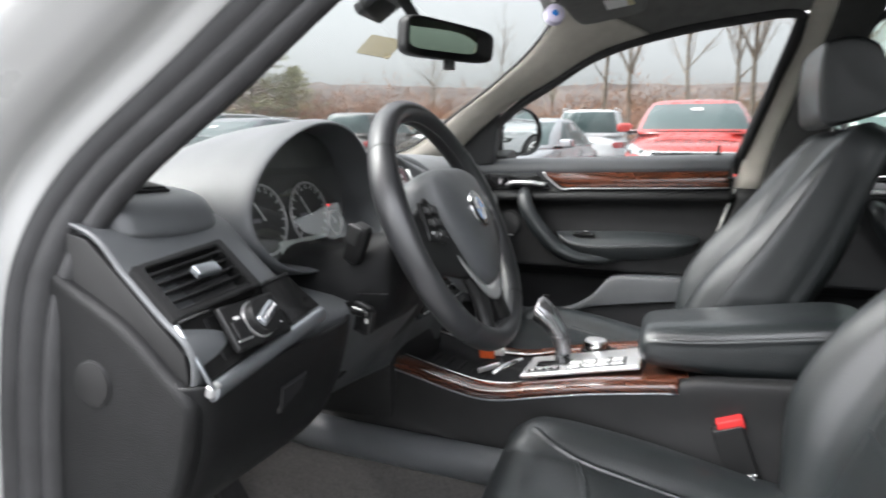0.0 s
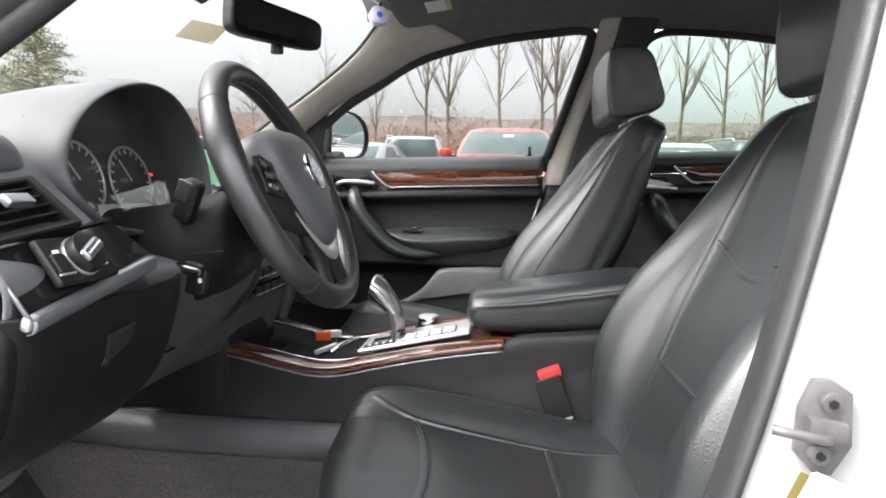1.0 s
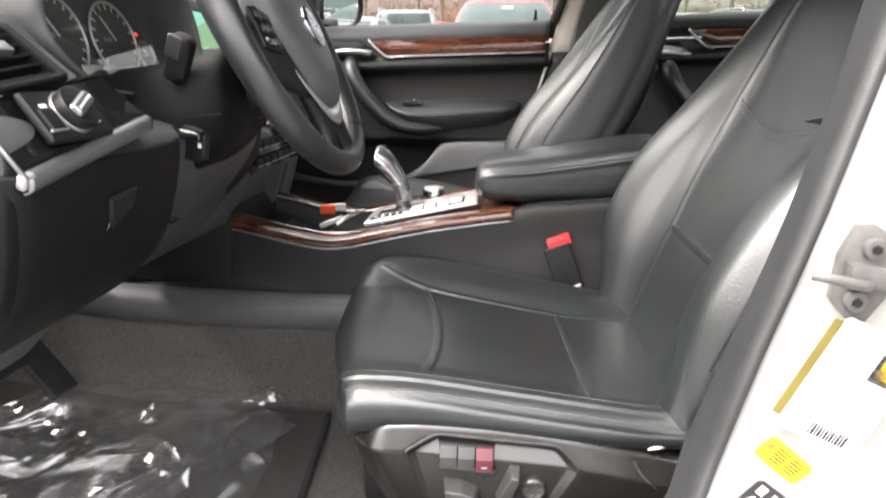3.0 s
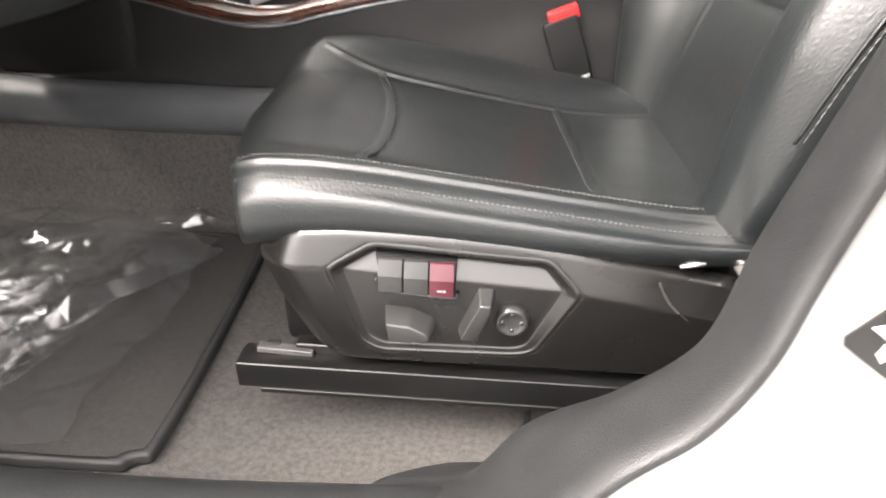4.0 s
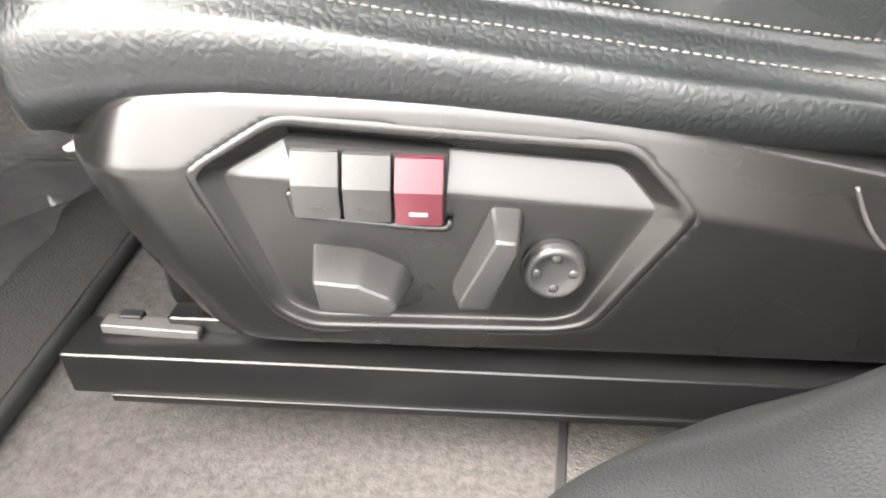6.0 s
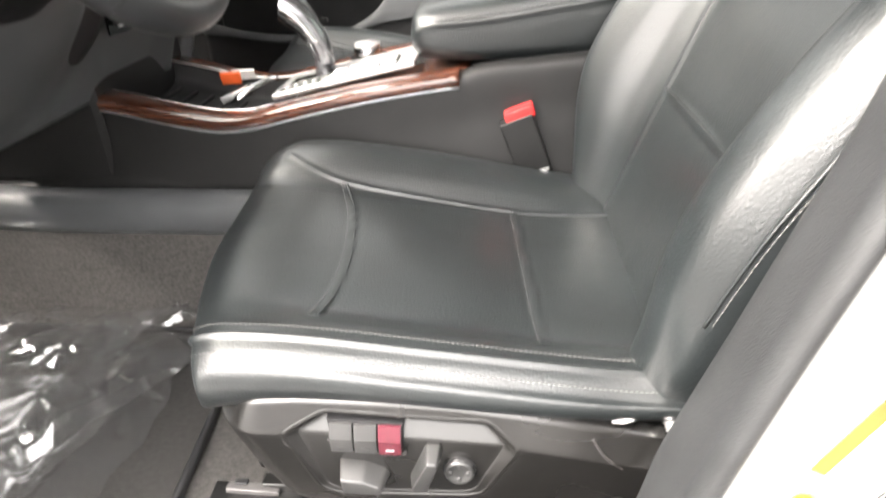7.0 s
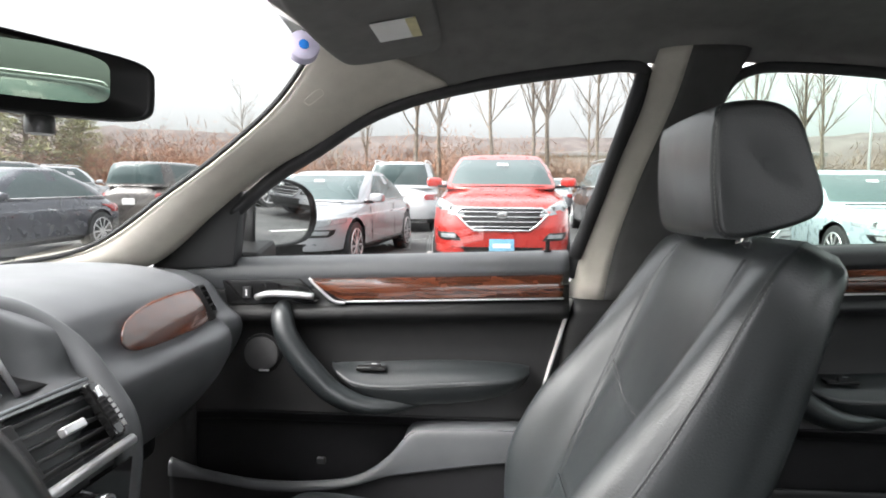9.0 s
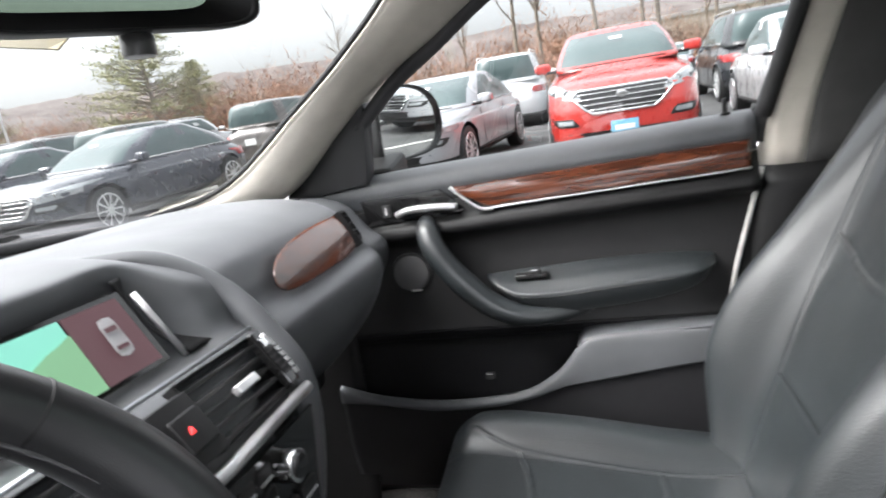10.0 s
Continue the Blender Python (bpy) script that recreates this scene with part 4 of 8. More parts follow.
    for x, shrink, wf in ((0.082, 0.05, 0.80), (0.066, 0.34, 0.90), (0.061, 0.64, 0.955), (0.062, 0.84, 0.98), (0.068, 0.95, 0.995), (0.085, 1, 1), (0.11, 1, 1), (0.14, 1, 1), (0.18, 1, 1), (0.23, 1, 1), (0.29, 1, 1), (0.35, 1, 1), (0.41, 1, 1), (0.46, 1, 1), (0.52, 1, 0.99), (0.55, 1, 0.97)):
        z0, bi, ze, zo = [float(np.interp(x, ctl[:, 0], ctl[:, k])) for k in range(1, 5)]
        zb = 0.535 if driver else 0.52
        bo = ze - z0
        ring = [(0, z0), (0.055, z0), (0.092, z0 + 0.001), (0.112, z0 + 0.003), (0.136, z0 + 0.62 * bi), (0.162, z0 + 0.97 * bi), (0.188, z0 + bi), (0.212, z0 + 0.74 * bi), (0.229, z0 + 0.25 * bi - 0.006), (0.235, z0 - 0.035), (0.225, zb + 0.012), (0.14, zb), (0, zb), (-0.14, zb), (-0.212, zo - 0.010), (-0.231, zo), (-0.2375, zo * 0.66 + ze * 0.34), (-0.2365, zo * 0.34 + ze * 0.66), (-0.2285, ze - 0.0075), (-0.2155, ze + 0.001), (-0.200, ze + 0.0035), (-0.182, ze), (-0.163, z0 + 0.45 * bo), (-0.142, z0 + 0.08 * bo), (-0.10, z0), (-0.05, z0)]
        bow = max(0.0, 1 - (x - 0.06) / 0.17)
        rows.append([(x - bow * float(np.interp(u, (-0.24, -0.2, -0.13, -0.05, 0.03, 0.11, 0.17, 0.21, 0.235), (-0.012, 0.0, 0.025, 0.042, 0.050, 0.054, 0.050, 0.036, 0.016))), u * wf, 0.590 + (z - 0.590) * shrink) for u, z in ring])
    K, NU = len(rows[0]), 364
    A = skin(rows, NU, 200)
    cols = [int(round(k / K * NU)) for k in range(K)]

    def top_pt(u, x):
        """A point on the upper side of the cushion."""
        pts = []
        for i in list(range(cols[18], NU)) + list(range(0, cols[9])):
            col = A[26:, i]
            pts.append((np.interp(x, col[:, 0], col[:, 1]), np.interp(x, col[:, 0], col[:, 2])))
        pts = np.array(pts)
        return (x, u, float(np.interp(u, pts[:, 0], pts[:, 1])))

    def along(k, r0, r1, step=6):
        """A line on the cushion at one place of its section."""
        return A[r0:r1:step, int(round(k / K * NU)) % NU].copy()

    inner = [top_pt(u, x) for u, x in ((0.150, 0.052), (0.130, 0.085), (0.118, 0.13), (0.113, 0.20), (0.110, 0.28), (0.108, 0.36), (0.108, 0.44), (0.11, 0.50))]
    welt, upper_line, lower_line = along(19.4, 26, 178), along(20.25, 28, 180), along(18.45, 24, 176)
    front = [top_pt(u, x) for u, x in ((0.116, 0.128), (0.06, 0.147), (0.0, 0.158), (-0.06, 0.164), (-0.12, 0.163), (-0.165, 0.158))]
    rear = [top_pt(u, 0.349 - 0.07 * u) for u in np.linspace(-0.160, 0.109, 8)]
    A = groove(A, [inner, front, rear], 0.0026, 0.0021)
    A = groove(A, [welt], 0.0030, 0.0026)
    grid("cushion", A, LEATHER, th)
    tube("piping", np.array(front) + (0.0025, 0, -0.0006), 0.0013, LEATHER, th, n=6, smooth_path=60)
    stitches("stitching", np.array(front) + (-0.006, 0, 0.0008), th, DARKTHREAD)
    stitches("stitching", np.array(rear) + (-0.006, 0, 0.0007), th, DARKTHREAD, 0.005, 0.0035, 0.0005)
    tube("seam", np.array(inner) + (0, -0.001, -0.0028), 0.0010, DARKTHREAD, th, n=5, smooth_path=80)
    if driver:
        part("pale_tag", rbox((0.024, 0.046, 0.0010), np.array(back_front(-0.128, 0.378)) + (-0.010, 0, 0.004), 0.0004, pose(0, 0, 0, -14, 12, 10)), THREAD, th, "small pale translucent tag in the seam")
        stitches("stitching", upper_line + (0, 0, 0.0004), th, THREAD, 0.0040, 0.0029, 0.00055)
        stitches("stitching", lower_line + (0, -0.0004, 0.0002), th, THREAD, 0.0040, 0.0029, 0.00055)
        tube("welt_cord", welt + (0, -0.0002, -0.0030), 0.0011, RUBBER, th, n=6)
    # base under the cushion
    part("base", rbox((0.44, 0.36, 0.09), (0.30, 0, 0.488), 0.01), PLASTIC, th)
    # side skirt: two faces that meet in a ridge
    TOPZ = np.array([(0.08, 0.583), (0.094, 0.588), (0.123, 0.595), (0.157, 0.598), (0.20, 0.598), (0.242, 0.597), (0.284, 0.594), (0.326, 0.588), (0.369, 0.580), (0.42, 0.571), (0.56, 0.548)])
    LOWZ = np.array([(0.08, 0.468), (0.125, 0.4635), (0.17, 0.461), (0.245, 0.462), (0.32, 0.464), (0.56, 0.468)])
    RIDGE = np.array([(0.08, 0.563), (0.144, 0.565), (0.24, 0.561), (0.334, 0.554), (0.375, 0.548), (0.41, 0.542), (0.56, 0.520)])
    FRONT = np.array([(0.0, 0.088), (0.12, 0.083), (0.22, 0.081), (0.34, 0.084), (0.62, 0.094), (0.86, 0.108), (1.0, 0.126)])

    def skirt_y(x, z):
        zt, zb, zr = [float(np.interp(x, T[:, 0], T[:, 1])) for T in (TOPZ, LOWZ, RIDGE)]
        if z > zr:
            t = (z - zr) / max(0.001, zt - zr)
            y = 0.2440 - 0.0105 * t - 0.010 * max(0.0, t - 0.82) / 0.18
        else:
            t = (zr - z) / max(0.001, zr - zb)
            y = 0.2440 - 0.0135 * t - 0.014 * max(0.0, t - 0.90) / 0.10
        return y

    def in_panel(x, z):
        """Whether a point of the skirt lies behind the control panel."""
        P = [(0.241 + 0.995 * (px - 0.241), 0.535 + 0.995 * (pz - 0.535)) for px, pz in PANEL_EDGE]
        inside = False
        for (xa, za), (xb, zb) in zip(P, P[1:] + P[:1]):
            if (za > z) != (zb > z) and x < (xb - xa) * (z - za) / (zb - za) + xa:
                inside = not inside
        return inside

    for k in ((-1, 1) if not driver else (-1,)):
        G = []
        for v in np.r_[0:0.36:26j, 0.375:1:40j]:
            xl = float(np.interp(v, FRONT[:, 0], FRONT[:, 1]))
            row = []
            for t in np.linspace(0, 1, 150):
                x = xl + (0.56 - xl) * t
                z = float(np.interp(x, TOPZ[:, 0], TOPZ[:, 1])) * (1 - v) + float(np.interp(x, LOWZ[:, 0], LOWZ[:, 1])) * v
                y = skirt_y(x, z) - 0.030 * max(0.0, 1 - (x - xl) / 0.040) ** 2.2
                if driver and in_panel(x, z):
                    y -= 0.020
                row.append((x, k * y, z))
            x, y, z = row[0]
            row = [(x + 0.012, y - k * 0.16, z), (x + 0.002, y - k * 0.10, z), (x - 0.004, y - k * 0.045, z), (x - 0.004, y - k * 0.016, z)] + row
            G.append(row)
        grid("side_skirt", np.array(G), SKIRT, th, closed=False, thick=0.002)
    if driver:
        control_panel(th, skirt_y)
        part("belt_stop", cyl(0.0075, 0.012, Matrix.Translation(back_pt(-0.258, 0.25, 0.02)) @ pose(0, 0, 0, 90, 0, 0), 16, 0.002), THREAD, th, "small pale plastic stop")
        # hinge hardware at the rear corner
        tube("wire_clip", [(0.392, -0.2425, 0.567), (0.398, -0.2440, 0.556), (0.406, -0.2445, 0.546), (0.418, -0.2435, 0.536)], 0.0008, ZINC, th, smooth_path=20)
        part("hinge_bolt", cyl(0.005, 0.02, Matrix.Translation((0.452, -0.232, 0.578)) @ pose(0, 0, 0, 90, 0, 0), 12, 0.001), ALU, th)
        part("hinge_arm", rbox((0.10, 0.02, 0.05), (0.50, -0.215, 0.575), 0.006, pose(0, 0, 0, 0, -20, 0)), STEEL, th)
        tube("strap_clip", [(0.408, -0.232, 0.576), (0.416, -0.236, 0.580), (0.424, -0.235, 0.582)], 0.0018, ALU, th, n=8, smooth_path=12)
        tube("wiring", [(0.44, -0.222, 0.590), (0.455, -0.235, 0.580), (0.475, -0.230, 0.565), (0.50, -0.225, 0.562)], 0.0035, RUBBER, th, n=8, smooth_path=20)
    for k in (-1, 1):
        bm = rbox((0.60, 0.030, 0.026), (0.352, 0.222 * k, 0.447), 0.002)
        rbox((0.575, 0.033, 0.005), (0.36, 0.222 * k, 0.4325), 0.001, bm=bm)
        part("rail", bm, STEEL, th, "black steel seat rail")
        part("slide", rbox((0.53, 0.014, 0.010), (0.365, 0.210 * k, 0.464), 0.002), STEEL, th)
        part("rail_tongue", rbox((0.050, 0.010, 0.006), (0.092, 0.217 * k, 0.4625), 0.0015, pose(0, 0, 0, 0, 3, 0)), ZINC, th, "bare metal tongue at the rail front")
        part("rail_stop", rbox((0.012, 0.006, 0.004), (0.080, 0.213 * k, 0.4660), 0.001), BLACKTRIM, th)
        part("rail_foot", rbox((0.05, 0.02, 0.06), (0.24, 0.16 * k, 0.405), 0.004), STEEL, th)
        part("rail_foot", rbox((0.05, 0.04, 0.05), (0.58, 0.222 * k, 0.405), 0.004), STEEL, th)
    return th


driver_seat = seat("driver_seat", "black leather driver seat with power controls", True)
driver_seat.location = (0, -0.36, 0)
passenger_seat = seat("passenger_seat", "black leather front passenger seat", False)
passenger_seat.location = (-0.165, 0.372, 0.022)


def buckle():
    th = thing("seat_belt_buckle", "black seat belt buckle with red release button", "buckle", at=(0.356, -0.145, 0.655))
    M = pose(0, 0, 0, 0, -21, 0)
    part("housing", rbox((0.046, 0.028, 0.095), (0.004, 0, -0.018), 0.004, M), PLASTIC, th)
    part("button", rbox((0.040, 0.024, 0.016), M @ Vector((0.004, 0, 0.032)), 0.003, M), RED, th, "red release button")
    part("stalk", rbox((0.028, 0.010, 0.10), M @ Vector((0.006, 0.004, -0.09)), 0.002, M), STEEL, th)
    part("clip", rbox((0.022, 0.003, 0.004), M @ Vector((0.006, -0.015, -0.050)), 0.001, M), ALU, th)


buckle()


def rear_bench():
    th = thing("rear_bench", "black leather rear bench seat", "bench seat")
    rows = [[(x, y, z) for y in np.linspace(-0.62, 0.62, 7)] for x, z in ((1.0, 0.50), (1.0, 0.60), (1.05, 0.65), (1.25, 0.64), (1.42, 0.62))]
    grid("cushion", skin(rows, 30, 30, False), LEATHER, th, closed=False, thick=0.03)
    rows = [[(x, y, z) for y in np.linspace(-0.62, 0.62, 7)] for x, z in ((1.38, 0.60), (1.42, 0.75), (1.48, 0.95), (1.53, 1.06), (1.58, 1.08), (1.60, 1.0))]
    grid("backrest", skin(rows, 30, 30, False), LEATHER, th, closed=False, thick=0.03)


rear_bench()

# ---- dashboard ----


def slats(parent, corner, across, down, n, material, depth, thick=0.0022):
    """Vent slats between two edges."""
    c, a, d = Vector(corner), Vector(across), Vector(down)
    nrm = a.cross(d).normalized()
    if nrm.x < 0:
        nrm = -nrm
    for i in range(n):
        p = c + d * ((i + 0.5) / n) + a * 0.5
        x, z = a.normalized(), nrm
        y = z.cross(x)
        M = Matrix((x, y, z)).transposed().to_4x4()
        bm = rbox((a.length, thick, depth), (0, 0, 0), 0.0008, None)
        bmesh.ops.transform(bm, matrix=Matrix.Translation(p - nrm * depth * 0.62) @ M @ Matrix.Rotation(radians(16), 4, "X"), verts=bm.verts)
        part("slat", bm, material, parent)


def quad_frame(name, tl, tr, br, bl, width, depth, material, parent, label=""):
    """A bevelled frame between four corners."""
    C = [Vector(v) for v in (tl, tr, br, bl)]
    cen = sum(C, Vector()) / 4
    n = (C[1] - C[0]).cross(C[3] - C[0]).normalized()
    if n.x < 0:
        n = -n
    inner = [v + (cen - v).normalized() * width * 1.4 for v in C]
    bm = bmesh.new()
    rings = [[bm.verts.new(p - n * depth) for p in C], [bm.verts.new(p) for p in C], [bm.verts.new(p) for p in inner], [bm.verts.new(p - n * depth) for p in inner]]
    for a, b in zip(rings, rings[1:]):
        for i in range(4):
            bm.faces.new((a[i], a[(i + 1) % 4], b[(i + 1) % 4], b[i]))
    bmesh.ops.bevel(bm, geom=list(bm.edges), offset=0.0012, segments=2, affect="EDGES")
    return part(name, bm, material, parent, label)


def sheet(name, tl, tr, br, bl, material, parent, lift=0.0, label=""):
    C = [Vector(v) for v in (tl, tr, br, bl)]
    n = (C[1] - C[0]).cross(C[3] - C[0]).normalized()
    if n.x < 0:
        n = -n
    bm = bmesh.new()
    a = [bm.verts.new(p + n * lift) for p in C]
    b = [bm.verts.new(p + n * (lift - 0.003)) for p in C]
    bm.faces.new(a)
    bm.faces.new(b[::-1])
    for i in range(4):
        bm.faces.new((a[i], b[i], b[(i + 1) % 4], a[(i + 1) % 4]))
    return part(name, bm, material, parent, label, smooth=False)


def dashboard():
    th = thing("dashboard", "dark grey soft dashboard with vents and screen", "dashboard")
    left = [(-0.82, 1.03), (-0.62, 1.045), (-0.45, 1.045), (-0.32, 1.035), (-0.245, 1.02), (-0.205, 0.985), (-0.165, 0.95), (-0.135, 0.925), (-0.13, 0.895), (-0.15, 0.84), (-0.21, 0.75), (-0.29, 0.66)]
    flank = [(-0.82, 1.035), (-0.62, 1.05), (-0.45, 1.048), (-0.36, 1.025), (-0.30, 0.985), (-0.265, 0.952), (-0.215, 0.930), (-0.162, 0.914), (-0.137, 0.892), (-0.152, 0.84), (-0.215, 0.755), (-0.295, 0.67)]
    clus = [(-0.82, 1.06), (-0.62, 1.08), (-0.45, 1.075), (-0.36, 1.03), (-0.33, 0.965), (-0.30, 0.930), (-0.22, 0.918), (-0.16, 0.908), (-0.137, 0.890), (-0.155, 0.84), (-0.22, 0.76), (-0.30, 0.68)]
    mid = [(-0.82, 1.075), (-0.62, 1.10), (-0.46, 1.105), (-0.365, 1.098), (-0.345, 1.082), (-0.35, 1.03), (-0.325, 0.992), (-0.255, 0.985), (-0.225, 0.945), (-0.205, 0.88), (-0.215, 0.79), (-0.25, 0.70)]
    pas = [(-0.82, 1.07), (-0.62, 1.093), (-0.46, 1.097), (-0.36, 1.085), (-0.305, 1.06), (-0.287, 1.03), (-0.275, 1.0), (-0.240, 0.975), (-0.245, 0.93), (-0.285, 0.87), (-0.36, 0.80), (-0.46, 0.74)]
    end = [(-0.82, 1.05), (-0.62, 1.07), (-0.48, 1.072), (-0.40, 1.065), (-0.355, 1.045), (-0.335, 1.02), (-0.315, 0.995), (-0.290, 0.972), (-0.290, 0.94), (-0.325, 0.88), (-0.39, 0.81), (-0.48, 0.74)]
    rows = [[(x, y, z) for x, z in p] for y, p in ((-0.775, left), (-0.70, left), (-0.60, left), (-0.56, flank), (-0.50, clus), (-0.40, clus), (-0.24, clus), (-0.15, mid), (-0.09, mid), (0.02, mid), (0.10, mid), (0.155, pas), (0.24, pas), (0.40, pas), (0.54, pas), (0.64, end), (0.715, end))]
    A = skin(rows, 110, 190, False)
    grid("body", A, VINYL, th, closed=False, thick=0.004)
    # end cap by the driver's door
    cap = [(-0.45, 1.04), (-0.32, 1.03), (-0.245, 1.015), (-0.205, 0.98), (-0.165, 0.945), (-0.137, 0.92), (-0.133, 0.895), (-0.152, 0.84), (-0.21, 0.75), (-0.29, 0.66), (-0.45, 0.55)]
    part("end_cap", prism(cap, "y", -0.7765, -0.766, 0.003), PLASTIC, th)
    part("cap_plug", cyl(0.021, 0.006, Matrix.Translation((-0.234, -0.7865, 0.884)) @ pose(0, 0, 0, 90, 0, 0), 40, 0.0018), PLASTIC, th)
    part("plug_gap", cyl(0.0225, 0.004, Matrix.Translation((-0.234, -0.7855, 0.884)) @ pose(0, 0, 0, 90, 0, 0), 40, 0.0005), BLACKTRIM, th)
    cov = [tuple(p) for p in cr(np.array([(-0.46, 0.99), (-0.30, 0.988), (-0.256, 0.972), (-0.197, 0.942), (-0.150, 0.904), (-0.128, 0.885), (-0.124, 0.862), (-0.140, 0.80), (-0.165, 0.757), (-0.215, 0.715), (-0.30, 0.66), (-0.46, 0.56)]), 60)]
    part("cap_cover", prism(cov, "y", -0.7865, -0.760, 0.011, 5), GRAIN, th, sharp=50)
    # demister pod
    rows = []
    for y, s in ((-0.752, 0.55), (-0.738, 0.9), (-0.68, 1.0), (-0.63, 0.95), (-0.605, 0.55)):
        rows.append([(-0.30 + 0.075 * s * a, y, 1.032 + 0.026 * s * b) for a, b in ((-1, -1), (-0.85, 0.2), (-0.4, 0.85), (0.2, 0.95), (0.75, 0.6), (1.0, -0.2), (0.95, -1), (0, -1.2))])
    pod = grid("demister_pod", skin(rows, 50, 30), VINYL, th)
    part("outlet", rbox((0.038, 0.058, 0.004), (-0.275, -0.690, 1.0565), 0.001, pose(0, 0, 0, 0, 10, 0)), PLASTIC, pod)
    for i in range(8):
        part("slat", rbox((0.036, 0.0025, 0.005), (-0.275, -0.714 + 0.0068 * i, 1.059), 0.0006, pose(0, 0, 0, 30, 10, 0)), PLASTIC, pod)
    # outer vent
    tl, tr, br, bl = (-0.208, -0.772, 0.985), (-0.195, -0.672, 1.0), (-0.145, -0.672, 0.957), (-0.160, -0.772, 0.942)
    tl, tr, br, bl = [tuple(np.array(p) + (0.012, 0, 0.008)) for p in (tl, tr, br, bl)]
    v = quad_frame("side_vent", tl, tr, br, bl, 0.008, 0.03, PLASTIC, th)
    sheet("vent_back", tl, tr, br, bl, RUBBER, v, -0.018)
    slats(v, np.array(tl) * 0.93 + np.array(br) * 0.07, (np.array(tr) - tl) * 0.86, (np.array(bl) - tl) * 0.86, 5, PLASTIC, 0.018)
    part("vent_tab", rbox((0.012, 0.03, 0.008), (-0.158, -0.722, 0.985), 0.002, pose(0, 0, 0, 0, 40, 0)), SATIN, v)
    # light switch panel with bright edge
    tl, tr, br, bl = (-0.158, -0.768, 0.944), (-0.154, -0.612, 0.962), (-0.122, -0.592, 0.924), (-0.124, -0.768, 0.893)
    p = sheet("switch_panel", tl, tr, br, bl, GLOSS, th, 0.006, "glossy black switch panel")
    rows = [[tuple(np.array(q) * (1 - w) + np.array(e) * w + o) for o in ((0.006, 0, 0.001), (0.011, 0, -0.001), (0.0125, 0, -0.006), (0.011, 0, -0.012), (0.006, 0, -0.014))] for q, e, w in ((bl, br, 0.0), (bl, br, 0.5), (bl, br, 1.0))]
    grid("bright_strip", skin(rows, 16, 30, False), SATIN, th, "satin aluminium strip", closed=False, thick=0.002)
    part("strip_corner", rbox((0.008, 0.013, 0.013), tuple(np.array(bl) + (0.008, 0.002, -0.004)), 0.0035, pose(0, 0, 0, 8, 24, 0)), ALU, th)
    tube("bright_strip", [tuple(np.array(tl) + (0.008, -0.002, 0)), tuple(np.array(bl) + (0.012, -0.002, -0.002))], 0.0022, SATIN, th, n=10)
    tube("bright_strip", [tuple(np.array(tl) + (0.008, 0, 0.002)), tuple(np.array(tr) + (0.008, 0, 0.002))], 0.002, GLOSS, th, n=10)
    M = Matrix.Translation((-0.127, -0.693, 0.932)) @ pose(0, 0, 0, 0, 56, 0)
    part("switch_bezel", rbox((0.046, 0.082, 0.008), (0, 0, 0), 0.004, M), PLASTIC, p)
    bm = cyl(0.0185, 0.014, M @ Matrix.Translation((0, 0, 0.010)), 32, 0.002)
    k = part("light_knob", bm, PLASTIC, p)
    part("knob_ring", cyl(0.0195, 0.004, M @ Matrix.Translation((0, 0, 0.005)), 32, 0.001), ALU, k)
    part("knob_grip", rbox((0.012, 0.033, 0.010), (0, 0, 0), 0.004, M @ Matrix.Translation((0, 0, 0.0165)) @ pose(0, 0, 0, 0, 0, 25)), SATIN, k)
    part("grip_line", rbox((0.0015, 0.026, 0.001), (0, 0, 0), 0, M @ Matrix.Translation((0, 0, 0.0218)) @ pose(0, 0, 0, 0, 0, 25)), WHITEMARK, k)
    part("rear_fog_key", rbox((0.018, 0.016, 0.004), (0, 0, 0), 0.0015, M @ Matrix.Translation((0.004, -0.0285, 0.005))), PLASTIC, p)
    part("key_edge", rbox((0.0018, 0.020, 0.002), (0, 0, 0), 0.0005, M @ Matrix.Translation((0.0145, -0.0285, 0.0052))), ALU, p)
    part("dimmer_wheel", rbox((0.020, 0.004, 0.005), (0, 0, 0), 0.0018, M @ Matrix.Translation((-0.002, 0.030, 0.005)) @ pose(0, 0, 0, 0, 0, -12)), GLOSS, p)
    for y, z in ((-0.026, -0.008), (0.026, 0.01), (0.028, -0.006)):
        part("switch_mark", rbox((0.003, 0.007, 0.001), (0, 0, 0), 0, M @ Matrix.Translation((z, y, 0.0046))), WHITEMARK, p)
    # knee panel with hatch
    prof = ((-0.118, 0.893), (-0.122, 0.86), (-0.14, 0.80), (-0.165, 0.76), (-0.215, 0.72), (-0.30, 0.69))
    rows = [[(x - dx, y, z) for x, z in prof] for y, dx in ((-0.783, 0.030), (-0.778, 0.012), (-0.765, 0.003), (-0.74, 0.0), (-0.66, 0.0), (-0.58, 0.0), (-0.53, 0.004), (-0.49, 0.022), (-0.46, 0.06))]
    kp = grid("knee_panel", skin(rows, 60, 60, False), GRAIN, th, closed=False, thick=0.005)
    gap = [(-0.1215, -0.560, 0.874), (-0.1205, -0.62, 0.8735), (-0.1205, -0.685, 0.871), (-0.122, -0.706, 0.862), (-0.1265, -0.718, 0.848), (-0.136, -0.735, 0.814), (-0.150, -0.748, 0.784), (-0.175, -0.760, 0.748)]
    tube("hatch_gap", gap, 0.0016, BLACKTRIM, kp, n=6, smooth_path=50)
    tube("hatch_edge", [(x + 0.0008, y - 0.0022, z + 0.0020) for x, y, z in gap], 0.0011, GRAIN, kp, n=6, smooth_path=50)
